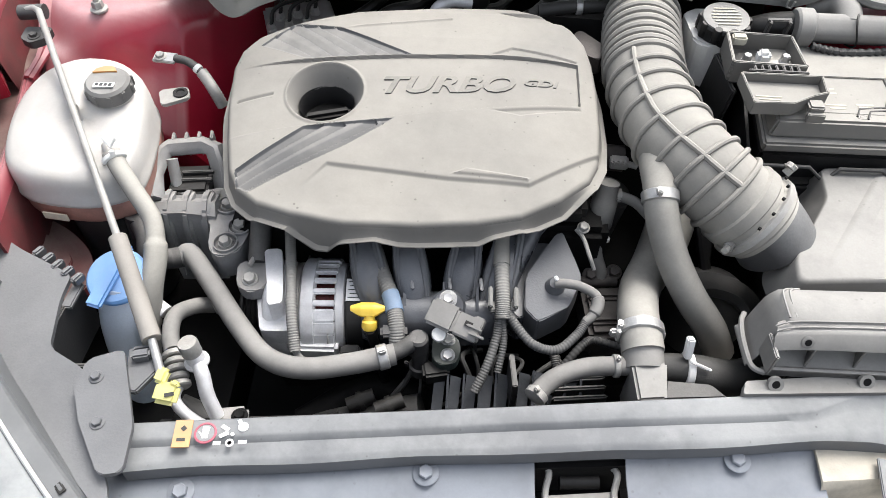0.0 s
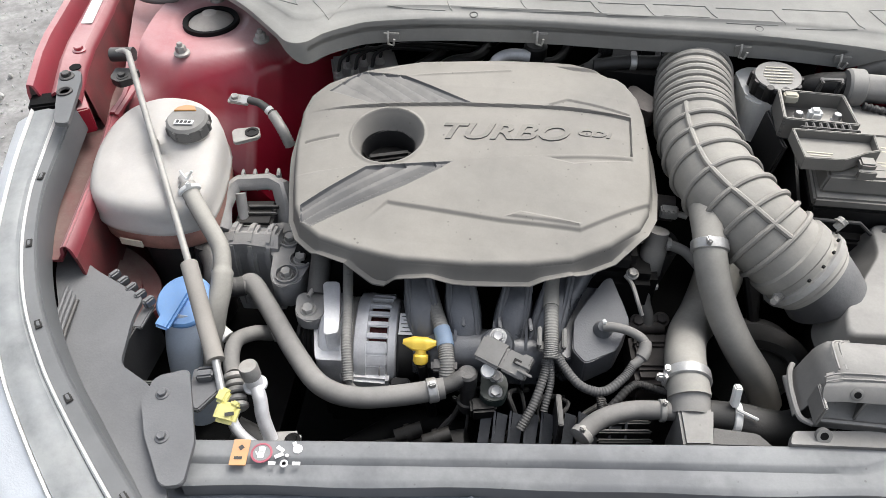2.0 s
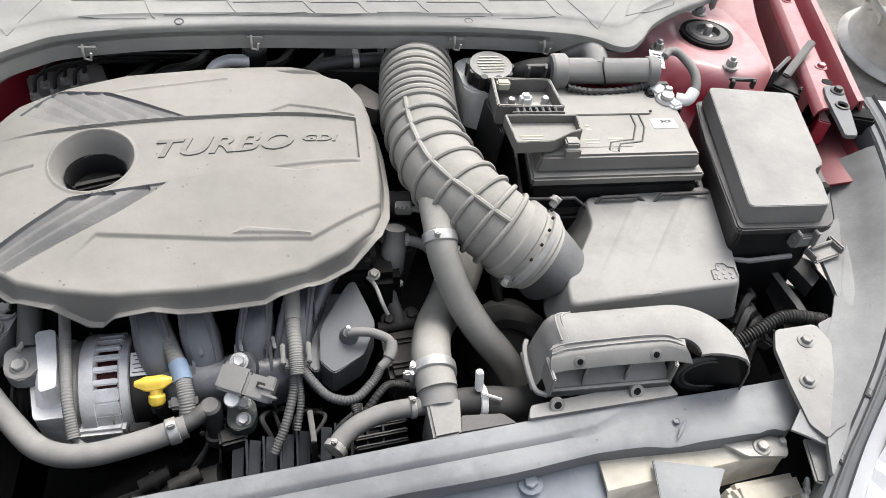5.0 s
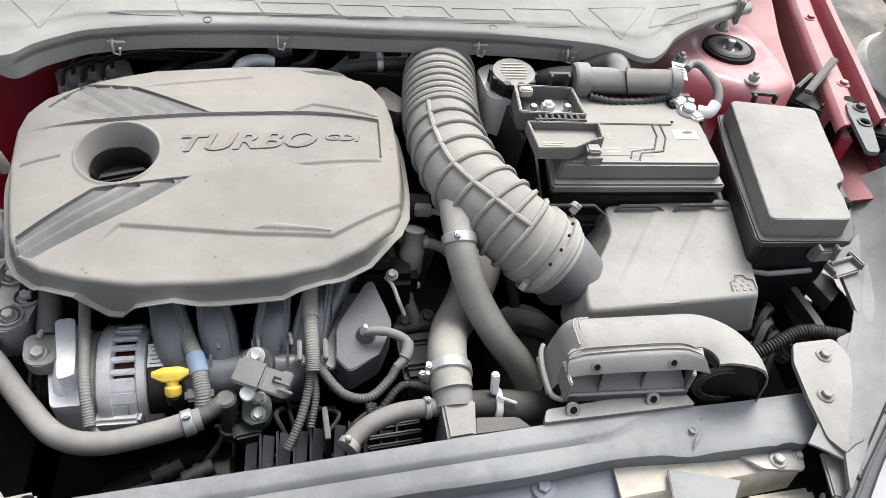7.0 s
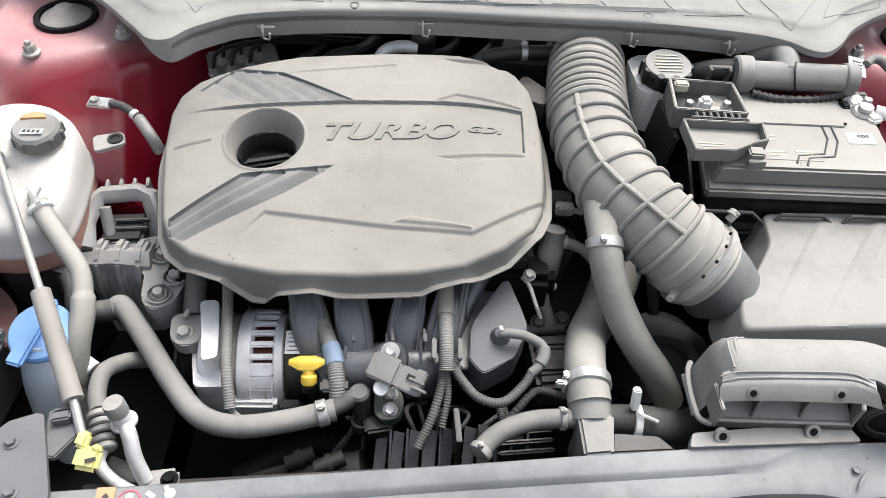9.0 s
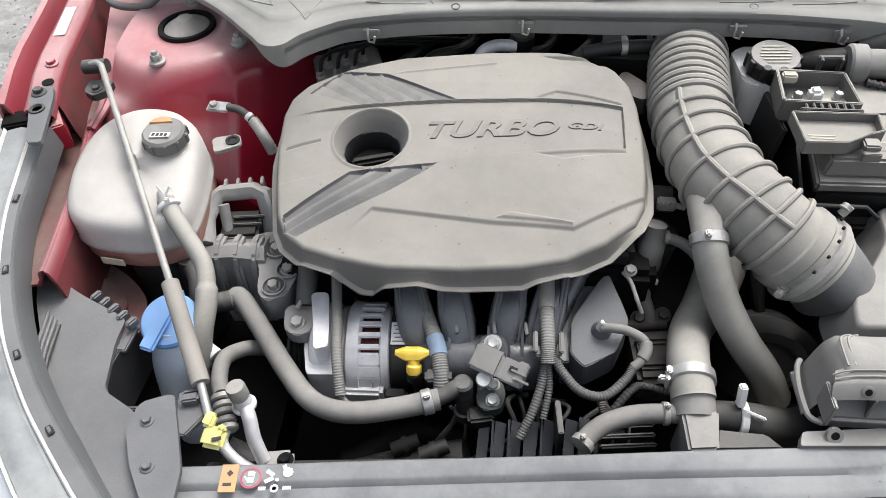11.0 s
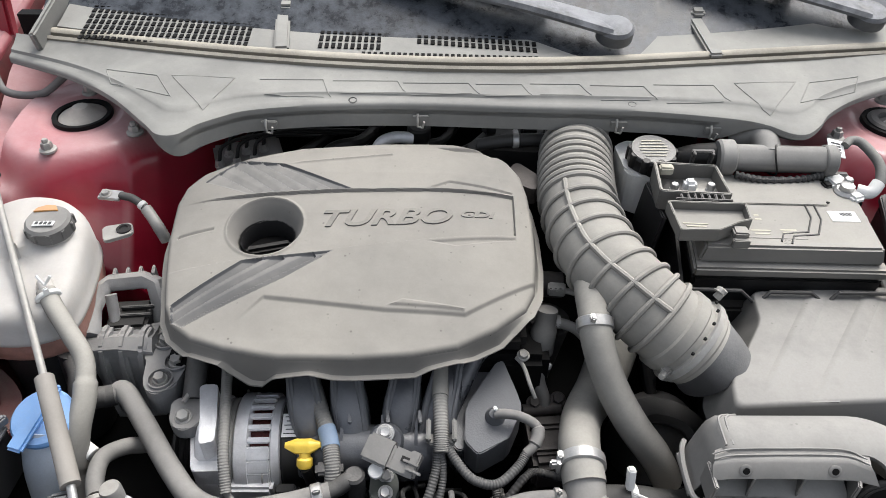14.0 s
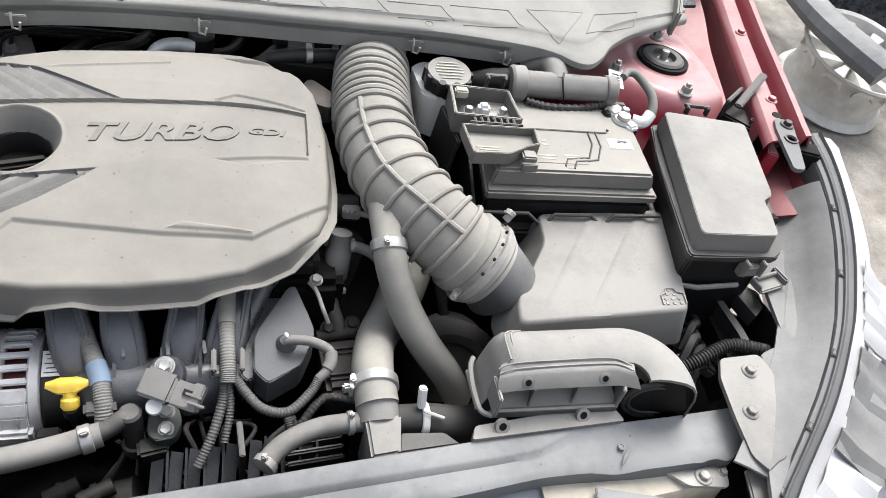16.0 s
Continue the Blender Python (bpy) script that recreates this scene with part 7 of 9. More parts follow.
part("base", bm, LEMON, cl)
bm = B()
box(bm, (-0.403, 0.508, 0.821), (0.013, 0.016, 0.010), (20, 0, -20), 0.003)
part("jaw", bm, LEMON, cl)
bm = B()
box(bm, (-0.391, 0.488, 0.8205), (0.009, 0.0035, 0.002), (20, 0, 15))
part("slot", bm, INK, cl)
bm = B()
box(bm, (-0.388, 0.500, 0.820), (0.010, 0.006, 0.008), (20, 0, -28), 0.002)
part("lever", bm, LEMON, cl)

# ---------- earth strap ----------
es = thing("earth_strap", (-0.50, 0.945, 0.87), "braided earth strap with a crimped steel lug", "earth cable")
bm = B()
box(bm, (-0.502, 0.945, 0.8795), (0.030, 0.017, 0.005), (8, 0, -8), 0.001)
part("lug", bm, STEEL, es)
bm = B()
hexbolt(bm, (-0.508, 0.945, 0.8815), (0, -0.1, 1), 0.0055, 0.005)
part("bolt", bm, STEEL_DULL, es)
line = curve([(-0.488, 0.943, 0.8805), (-0.470, 0.937, 0.880), (-0.452, 0.926, 0.872), (-0.436, 0.910, 0.858), (-0.427, 0.905, 0.835)], 10)
bm = B()
tube(bm, line[:22], 0.0055, 12)
part("sleeve", bm, BLACK_DUSTY, es)
bm = B()
tube(bm, line[20:], lambda f, a: 0.0075 + 0.0006 * math.sin(f * 60 + a * 5), 14)
part("braid", bm, STEEL_DULL, es)
bm = B()
lathe(bm, line[16], line[17] - line[15], [(0.0062, 0), (0.0066, 0.001), (0.0066, 0.005), (0.0062, 0.006)], 14)
part("white_band", bm, WHITE, es)


# ---------- alternator ----------
def build_alternator():
    al = thing("alternator", (-0.285, 0.640, 0.66), "cast aluminium alternator with cooling slots and a black end cap", "alternator")
    c = Vector((0, 0.666, 0.718))
    X = Vector((1, 0.03, 0)).normalized()

    def at(x):
        return c + Vector((x, 0.03 * (x + 0.28), 0))

    bm = B()
    lathe(bm, at(-0.372), X, [(0.030, 0), (0.034, 0.002), (0.034, 0.005), (0.030, 0.007), (0.033, 0.010), (0.030, 0.013), (0.033, 0.016), (0.030, 0.019), (0.034, 0.022), (0.034, 0.030), (0.02, 0.032)], 36)
    part("pulley", bm, BLACK, al, "black grooved pulley")
    bm = B()
    lathe(bm, at(-0.342), X, [(0.045, 0), (0.056, 0.004), (0.060, 0.010), (0.060, 0.030), (0.054, 0.036)], 40)
    part("front_housing", bm, ALU, al)
    bm = B()
    prism(bm, rounded([(-0.343, 0.700), (-0.322, 0.702), (-0.313, 0.655), (-0.309, 0.624), (-0.325, 0.619), (-0.332, 0.655)], 0.005), 0.748, 0.789, 0.003)
    part("bracket_arm", bm, ALU, al)
    bm = B()
    prism(bm, rounded([(-0.349, 0.655), (-0.310, 0.657), (-0.302, 0.607), (-0.337, 0.606)], 0.006), 0.715, 0.757, 0.004)
    part("bracket_foot", bm, ALU, al)
    bm = B()
    lathe(bm, at(-0.318), X, [(0.054, 0), (0.057, 0.002), (0.057, 0.005), (0.055, 0.006), (0.057, 0.008), (0.057, 0.012), (0.055, 0.013), (0.057, 0.015), (0.057, 0.020), (0.054, 0.022)], 40)
    part("stator_lamination", bm, STEEL_DULL, al)
    bm = B()
    lathe(bm, at(-0.310), X, [(0.056, 0), (0.056, 0.02)], 40)
    part("stator", bm, STEEL_DULL, al)
    bm = B()
    lathe(bm, at(-0.296), X, [(0.058, 0), (0.062, 0.002), (0.063, 0.012), (0.063, 0.016), (0.058, 0.018)], 40)
    lathe(bm, at(-0.256), X, [(0.056, 0), (0.058, 0.002), (0.056, 0.010), (0.050, 0.014)], 40)
    part("rear_housing", bm, ALU, al)
    bm = B()
    lathe(bm, at(-0.284), X, [(0.050, 0), (0.050, 0.03)], 32)
    part("winding", bm, COPPER, al)
    for k in range(26):
        a = 2 * math.pi * (k + 0.4) / 26
        wide = 0.0150 if not (48 < math.degrees(a) % 360 < 130) else 0.0068
        p = at(-0.2685) + Vector((0, -math.cos(a) * 0.0585, math.sin(a) * 0.0585))
        bm = B()
        box(bm, p, (0.030, wide, 0.006), (math.degrees(math.pi / 2 - a), 0, 1.7), 0.0015)
        part("housing_bar", bm, ALU, al)
    bm = B()
    lathe(bm, at(-0.244), X, [(0.054, 0), (0.056, 0.003), (0.055, 0.022), (0.048, 0.028), (0.02, 0.029)], 36)
    ec = part("end_cap", bm, BLACK, al, "black plastic end cap")
    bm = B()
    a = radians(78)
    p = at(-0.232) + Vector((0, -math.cos(a) * 0.0562, math.sin(a) * 0.0562))
    box(bm, p, (0.020, 0.028, 0.0010), (90 - 78, 0, 1.7))
    lb = part("rating_label", bm, PAPER, ec)
    bm = B()
    for k in range(5):
        q = p + Vector((0.0, -0.010 * math.sin(a) + 0.005 * k * math.sin(a), -0.010 * math.cos(a) + 0.005 * k * math.cos(a))) + Vector((0, -math.cos(a), math.sin(a))) * 0.0008
        box(bm, q, (0.015 - 0.004 * (k % 2), 0.0009, 0.0008), (90 - 78, 0, 1.7))
    part("label_lines", bm, INK, lb)
    bm = B()
    box(bm, at(-0.238) + Vector((0, -0.050, -0.010)), (0.03, 0.024, 0.026), (10, 0, 0), 0.004)
    box(bm, at(-0.236) + Vector((0, -0.062, 0.002)), (0.022, 0.012, 0.014), (10, 0, 0), 0.002)
    part("plug_socket", bm, BLACK, al)
    bm = B()
    box(bm, at(-0.275) + Vector((0, -0.058, 0.000)), (0.05, 0.020, 0.030), (0, 0, 0), 0.004)
    part("lower_lug", bm, ALU, al)
    for dx, dy in ((-0.30, 0.06), (-0.262, -0.052)):
        bm = B()
        hexbolt(bm, at(dx) + Vector((0, dy, 0.018)), (1, 0, 0), 0.006, 0.006)
        part("through_bolt", bm, STEEL_DULL, al)


build_alternator()

# tensioner bracket with a bolt above the alternator
tb = thing("alternator_bracket", (-0.352, 0.69, 0.75), "dusty cast bracket with a bolt above the alternator", "bracket")
bm = B()
cyl(bm, (-0.352, 0.745, 0.800), (-0.350, 0.690, 0.775), 0.013)
part("strut", bm, BLACK_DUSTY, tb)
bm = B()
prism(bm, rounded([(-0.375, 0.690), (-0.338, 0.694), (-0.334, 0.655), (-0.352, 0.645), (-0.370, 0.655)], 0.008), 0.758, 0.776, 0.003)
part("pad", bm, ALU_DULL, tb)
bm = B()
hexbolt(bm, (-0.355, 0.664, 0.776), (0, -0.2, 1), 0.0075, 0.008, 1.35)
part("bolt", bm, STEEL_DULL, tb)
bm = B()
cyl(bm, (-0.357, 0.678, 0.785), (-0.352, 0.696, 0.785), 0.003, seg=10)
part("pin", bm, STEEL_DULL, tb)


# ---------- engine mount ----------
def build_mount():
    mt = thing("engine_mount", (-0.455, 0.77, 0.70), "dusty cast aluminium engine mount with webs and bolts", "engine mount")
    bm = B()
    tube(bm, [Vector(p) for p in ((-0.490, 0.765, 0.798), (-0.498, 0.800, 0.808), (-0.495, 0.832, 0.814), (-0.486, 0.842, 0.816), (-0.445, 0.849, 0.816), (-0.430, 0.846, 0.812), (-0.421, 0.828, 0.795), (-0.418, 0.81, 0.77))], lambda f, a: 0.0105 + 0.0025 * math.cos(2 * a) ** 2, 14)
    part("arch", bm, ALU_DULL, mt)
    for k in range(4):
        bm = B()
        box(bm, (-0.482 + 0.016 * k, 0.853 + 0.002 * k, 0.812), (0.004, 0.016, 0.030), (0, 0, 8), 0.0015)
        part("web", bm, ALU_DULL, mt)
    bm = B()
    loft(bm, [[(-0.492, 0.775, 0.790), (-0.455, 0.778, 0.792), (-0.418, 0.780, 0.790)], [(-0.494, 0.760, 0.800), (-0.455, 0.762, 0.803), (-0.414, 0.763, 0.800)], [(-0.492, 0.748, 0.792), (-0.455, 0.748, 0.796), (-0.412, 0.749, 0.790)],
              [(-0.486, 0.744, 0.75), (-0.452, 0.743, 0.75), (-0.414, 0.745, 0.75)], [(-0.476, 0.735, 0.68), (-0.450, 0.735, 0.68), (-0.416, 0.738, 0.68)]], 0.02, (0, 1, -0.3))
    part("lower_casting", bm, ALU_DULL, mt)
    for k in range(3):
        bm = B()
        x = -0.480 + 0.024 * k
        side = [(0.795, 0.780), (0.785, 0.802), (0.765, 0.806), (0.748, 0.796), (0.738, 0.770), (0.730, 0.69), (0.790, 0.69)]
        made = [[bm.verts.new((x + dx + 0.003 * (0.80 - z) / 0.1, y, z)) for y, z in side] for dx in (0.0, 0.013)]
        faces = [bm.faces.new(made[0]), bm.faces.new(made[1][::-1])]
        for a, b, c, d in zip(made[0], made[0][1:] + made[0][:1], made[1][1:] + made[1][:1], made[1]):
            faces.append(bm.faces.new((a, b, c, d)))
        bmesh.ops.bevel(bm, geom=list({e for f in faces for e in f.edges}), offset=0.004, segments=2, affect="EDGES", clamp_overlap=True)
        part("fin", bm, ALU_DULL, mt)
    bm = B()
    prism(bm, rounded([(-0.445, 0.795), (-0.412, 0.806), (-0.385, 0.785), (-0.366, 0.735), (-0.374, 0.700), (-0.396, 0.688), (-0.412, 0.702), (-0.418, 0.745), (-0.445, 0.770)], 0.009), 0.745, 0.785, 0.004)
    part("engine_arm", bm, ALU_DULL, mt)
    for x, y, r in ((-0.402, 0.771, 0.0070), (-0.380, 0.737, 0.0075), (-0.392, 0.710, 0.0070)):
        bm = B()
        lathe(bm, (x, y, 0.783), (0, 0, 1), [(0.0140, 0), (0.0148, 0.001), (0.0148, 0.0060), (0.0132, 0.0065), (0.0126, 0.001)], 24)
        seat = part("bolt_seat", bm, ALU_DULL, mt)
        # dark disc painting the shade round the bolt in its seat
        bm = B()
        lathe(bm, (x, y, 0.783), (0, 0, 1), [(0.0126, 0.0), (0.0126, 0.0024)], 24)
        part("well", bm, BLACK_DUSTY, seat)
        bm = B()
        hexbolt(bm, (x, y, 0.785), (0, -0.1, 1), r, 0.010, 1.3)
        part("bolt", bm, STEEL_DULL, mt)
    bm = B()
    box(bm, (-0.455, 0.805, 0.775), (0.05, 0.05, 0.05), (0, 0, 5), 0.004)
    part("rubber_core", bm, BLACK, mt)
    bm = B()
    cyl(bm, (-0.473, 0.812, 0.825), (-0.468, 0.790, 0.790), 0.007)
    part("stop_pin", bm, ALU_DULL, mt)
    bm = B()
    for k in range(2):
        box(bm, (-0.445, 0.812 - 0.012 * k, 0.803 - 0.002 * k), (0.040, 0.004, 0.006), (0, 0, 5), 0.001)
    part("rubber_lip", bm, BLACK_DUSTY, mt)


build_mount()


# ---------- intake manifold ----------
def build_manifold():
    mf = thing("intake_manifold", (-0.13, 0.66, 0.72), "black moulded plastic intake manifold with four runners", "intake manifold")
    bm = B()
    rows = []
    for i in range(25):
        x = -0.222 + i * 0.165 / 24
        e = 1 - 0.25 * abs(2 * i / 24 - 1) ** 6
        rows.append([(x, 0.640 + 0.032 * math.cos(a) * e + 0.06 * (x + 0.14) * 0.3, 0.738 + 0.040 * math.sin(a) * e) for a in [radians(-60 + 15 * k) for k in range(17)]])
    loft(bm, rows, 0.004)
    part("plenum", bm, MANIFOLD, mf)
    for k, (x0, x1) in enumerate(((-0.205, -0.232), (-0.160, -0.178), (-0.112, -0.098), (-0.072, -0.048))):
        bm = B()
        tube(bm, curve([(x0, 0.644, 0.760), (x0 + (x1 - x0) * 0.35, 0.672, 0.782), (x0 + (x1 - x0) * 0.7, 0.705, 0.798), (x1, 0.745, 0.805)], 8), lambda f, a: 0.0165 + 0.0045 * math.sin(math.pi * min(1.0, f * 1.4)) - 0.002 * f + 0.002 * math.cos(2 * a), 20)
        rn = part("runner", bm, MANIFOLD, mf)
        for side in (-1, 1):
            bm = B()
            tube(bm, curve([(x0 + 0.0135 * side, 0.642, 0.772), (x0 + 0.0145 * side + (x1 - x0) * 0.35, 0.668, 0.796), (x0 + 0.013 * side + (x1 - x0) * 0.7, 0.702, 0.813), (x1 + 0.011 * side, 0.740, 0.819)], 6), lambda f, a: 0.0030 + 0.0016 * math.cos(2 * a), 8)
            part("seam", bm, CANISTER, rn)
    for x in (-0.173, -0.128, -0.090):
        bm = B()
        loft(bm, [[(x - 0.0018, 0.612, 0.712), (x - 0.0018, 0.608, 0.745), (x - 0.0018, 0.630, 0.776), (x - 0.0018, 0.660, 0.787)], [(x + 0.0018, 0.612, 0.712), (x + 0.0018, 0.608, 0.745), (x + 0.0018, 0.630, 0.776), (x + 0.0018, 0.660, 0.787)]], 0.014, (0, 0.4, -0.9))
        part("flange_seam", bm, MANIFOLD, mf)
    for x in (-0.165, -0.122, -0.086):
        bm = B()
        box(bm, (x, 0.655, 0.790), (0.004, 0.016, 0.006), (15, 0, 8), 0.001)
        part("weld_tab", bm, MANIFOLD, mf)
    bm = B()
    lathe(bm, (-0.123, 0.636, 0.770), (0, -0.45, 0.9), [(0.020, 0), (0.020, 0.010), (0.017, 0.014)], 24)
    part("sensor_boss", bm, MANIFOLD, mf)
    bm = B()
    box(bm, (-0.135, 0.66, 0.66), (0.17, 0.06, 0.10), (0, 0, 1), 0.01)
    part("lower_body", bm, BLACK, mf)


build_manifold()

ms = thing("pressure_sensor", (-0.122, 0.61, 0.79), "dusty grey manifold pressure sensor with a plug", "sensor")
TS = (28, 0, -27)
bm = B()
box(bm, (-0.128, 0.609, 0.793), (0.034, 0.030, 0.014), TS, 0.003)
part("housing", bm, GREY_DUSTY, ms)
bm = B()
lathe(bm, (-0.123, 0.629, 0.797), (0, -0.45, 0.9), [(0.010, -0.006), (0.010, 0.001)], 20)
hexbolt(bm, (-0.123, 0.629, 0.798), (0, -0.45, 0.9), 0.0062, 0.006, 1.3)
part("bolt", bm, STEEL, ms)
bm = B()
lathe(bm, (-0.132, 0.593, 0.780), (0, -0.45, 0.9), [(0.0085, -0.004), (0.0085, 0.001), (0.0075, 0.003)], 20)
part("button", bm, WHITE, ms)
bm = B()
box(bm, (-0.102, 0.596, 0.791), (0.026, 0.026, 0.015), TS, 0.002)
box(bm, (-0.092, 0.591, 0.794), (0.012, 0.028, 0.012), TS, 0.0015)
for k in range(3):
    box(bm, (-0.096 + 0.002 * k, 0.600 - 0.010 * k, 0.799), (0.018, 0.003, 0.006), TS, 0.0008)
part("plug", bm, GREY_DUSTY, ms)
bm = B()
box(bm, (-0.100, 0.594, 0.7995), (0.009, 0.006, 0.003), TS)
part("plug_latch", bm, BLACK, ms)

fl = thing("actuator_flange", (-0.125, 0.59, 0.74), "dark green sensor flange with two bright bolts", "flange")
bm = B()
prism(bm, rounded([(-0.139, 0.607), (-0.112, 0.608), (-0.107, 0.590), (-0.112, 0.572), (-0.130, 0.568), (-0.140, 0.578)], 0.006), 0.742, 0.756, 0.002)
part("plate", bm, GREEN, fl)
for x, y in ((-0.122, 0.601), (-0.122, 0.581)):
    bm = B()
    hexbolt(bm, (x, y, 0.756), (0, -0.35, 1), 0.0062, 0.007, 1.35)
    part("bolt", bm, STEEL, fl)
bm = B()
box(bm, (-0.135, 0.572, 0.735), (0.03, 0.02, 0.02), (0, 0, 10), 0.003)
part("lower_tab", bm, BLACK, fl)

# faceted vacuum canister
vc = thing("vacuum_canister", (0.0, 0.66, 0.76), "faceted dark plastic vacuum canister with a small hose", "canister")
FACE = [(-0.037, 0.631), (-0.022, 0.614), (0.014, 0.635), (0.031, 0.672), (0.025, 0.694), (0.012, 0.736), (0.002, 0.728), (-0.034, 0.672)]
bm = B()
prism(bm, rounded(FACE, 0.005, 2), 0.745, 0.785, 0.003, dz=lambda x, y: 0.15 * (y - 0.66))
part("front_shell", bm, CANISTER, vc)
bm = B()
prism(bm, rounded([(x - 0.020, y + 0.014) for x, y in FACE], 0.005, 2), 0.720, 0.768, 0.004, dz=lambda x, y: 0.15 * (y - 0.66))
part("rear_shell", bm, MANIFOLD, vc)
bm = B()
tube(bm, curve([(-0.060, 0.668, 0.772), (-0.036, 0.708, 0.786), (-0.008, 0.745, 0.797)], 8), 0.005, 8)
part("rim", bm, MANIFOLD, vc)
bm = B()
lathe(bm, (-0.001, 0.660, 0.783), (-0.1, -0.3, 1), [(0.012, 0), (0.011, 0.005), (0.008, 0.008), (0.006, 0.014), (0.005, 0.014)], 24)
part("nipple", bm, CANISTER, vc)
bm = B()
tube(bm, curve([(-0.002, 0.654, 0.798), (0.010, 0.652, 0.801), (0.026, 0.650, 0.799), (0.042, 0.641, 0.796), (0.044, 0.630, 0.792), (0.038, 0.619, 0.787), (0.030, 0.613, 0.783)], 8), lambda f, a: 0.0055 + (0.0018 if 0.55 < f < 0.8 else 0), 12)
part("vacuum_hose", bm, RUBBER, vc)
bm = B()
box(bm, (-0.002, 0.656, 0.805), (0.004, 0.006, 0.004), (0, 0, 20), 0.001)
part("white_dot", bm, PAPER, vc)
bm = B()
tube(bm, curve([(0.028, 0.735, 0.80), (0.036, 0.722, 0.798), (0.042, 0.70, 0.792), (0.048, 0.690, 0.78)], 6), 0.0026, 8)
part("wire_bracket", bm, STEEL_DULL, vc)
bm = B()
hexbolt(bm, (0.036, 0.735, 0.803), (0, -0.3, 1), 0.006, 0.007, 1.3)
part("bolt", bm, STEEL_DULL, vc)
bm = B()
cyl(bm, (-0.055, 0.675, 0.770), (-0.020, 0.745, 0.800), 0.013)
part("rear_pipe", bm, MANIFOLD, vc)

# oil dipstick
dp = thing("oil_dipstick", (-0.205, 0.60, 0.75), "yellow plastic oil dipstick handle", "dipstick")
bm = B()
tube(bm, [Vector((-0.2325 + 0.039 * f, 0.6215 + 0.001 * f, 0.785 - 0.002 * math.sin(math.pi * f))) for f in [k / 16 for k in range(17)]], lambda f, a: 0.0092 * min(1.0, 0.35 + 2.2 * min(f, 1 - f)) * (1.0 if math.sin(a) < 0.3 else 0.82), 16)
part("grip", bm, YELLOW, dp)
bm = B()
lathe(bm, (-0.211, 0.619, 0.780), (0.0, -0.62, -0.78), [(0.0062, 0), (0.0064, 0.008), (0.0088, 0.010), (0.0090, 0.017), (0.0070, 0.020), (0.004, 0.0205)], 20)
part("stem", bm, YELLOW, dp)
bm = B()
cyl(bm, (-0.210, 0.606, 0.765), (-0.19, 0.60, 0.60), 0.006)
part("tube", bm, BLACK, dp)


# ---------- wiring looms ----------
def loom(name, pts, r, label, period=0.0031, depth=0.0003, m=LOOM, extra=None):
    line = curve(pts, 44)
    s = 0.0
    length = sum((b - a).length for a, b in zip(line, line[1:]))
    n = length / period
    t = thing(name, line[0], label, "wiring loom", "wiring looms")
    bm = B()
    tube(bm, line, lambda f, a: r + depth * math.sin(f * n * 2 * math.pi), 12)
    part("sleeve", bm, m, t)
    return t, line


loom("wiring_loom", [(-0.318, 0.735, 0.790), (-0.312, 0.705, 0.792), (-0.304, 0.660, 0.792), (-0.297, 0.610, 0.784), (-0.290, 0.575, 0.765)], 0.0062, "dusty grey corrugated loom across the alternator")
loom("alternator_lead", [(-0.298, 0.588, 0.762), (-0.285, 0.572, 0.756), (-0.262, 0.565, 0.750), (-0.240, 0.572, 0.745)], 0.0042, "thin grey lead to the alternator plug", depth=0.0)
l2, ln = loom("wiring_loom", [(-0.224, 0.738, 0.800), (-0.215, 0.712, 0.798), (-0.201, 0.672, 0.790), (-0.186, 0.632, 0.785), (-0.180, 0.605, 0.778), (-0.178, 0.580, 0.755)], 0.0092, "dusty corrugated loom with a blue tape band")
bm = B()
tube(bm, ln[120:152], 0.0102, 16)
part("tape_band", bm, TAPE_BLUE, l2)
bm = B()
box(bm, (-0.1825, 0.600, 0.772), (0.030, 0.014, 0.014), (20, 0, 4), 0.003)
part("holder", bm, BLACK_DUSTY, l2)
l3, ln = loom("wiring_loom", [(-0.062, 0.725, 0.812), (-0.063, 0.695, 0.808), (-0.063, 0.660, 0.803), (-0.062, 0.630, 0.794), (-0.062, 0.612, 0.785)], 0.0086, "thick dusty loom that splits into three branches")
bm = B()
tube(bm, ln[:74], 0.0094, 16)
part("cloth_tape", bm, HOSE, l3)
bm = B()
for dx in (-0.014, 0.014):
    box(bm, (-0.062 + dx, 0.632, 0.797), (0.005, 0.024, 0.014), (20, 0, 0), 0.0015)
box(bm, (-0.062, 0.626, 0.788), (0.030, 0.012, 0.008), (20, 0, 0), 0.002)
part("holder", bm, LOOM, l3)
loom("loom_branch", [(-0.058, 0.624, 0.788), (-0.046, 0.604, 0.782), (-0.028, 0.584, 0.778), (-0.003, 0.580, 0.776), (0.020, 0.599, 0.778), (0.031, 0.614, 0.783)], 0.0052, "corrugated loom branch that loops to the canister", m=LOOM_DARK)
loom("loom_branch", [(-0.065, 0.622, 0.786), (-0.068, 0.600, 0.770), (-0.078, 0.572, 0.752), (-0.092, 0.548, 0.735)], 0.0052, "corrugated loom branch running down to the radiator", m=LOOM_DARK)
loom("loom_branch", [(-0.062, 0.620, 0.784), (-0.060, 0.595, 0.765), (-0.066, 0.568, 0.745)], 0.0042, "short corrugated loom branch", m=LOOM_DARK)
loom("loom_branch", [(-0.002, 0.594, 0.742), (0.005, 0.580, 0.738), (0.030, 0.602, 0.752), (0.045, 0.612, 0.748), (0.075, 0.606, 0.744)], 0.0048, "corrugated loom along the charge hose", m=BLACK_DUSTY)
rnd = random.Random(21)
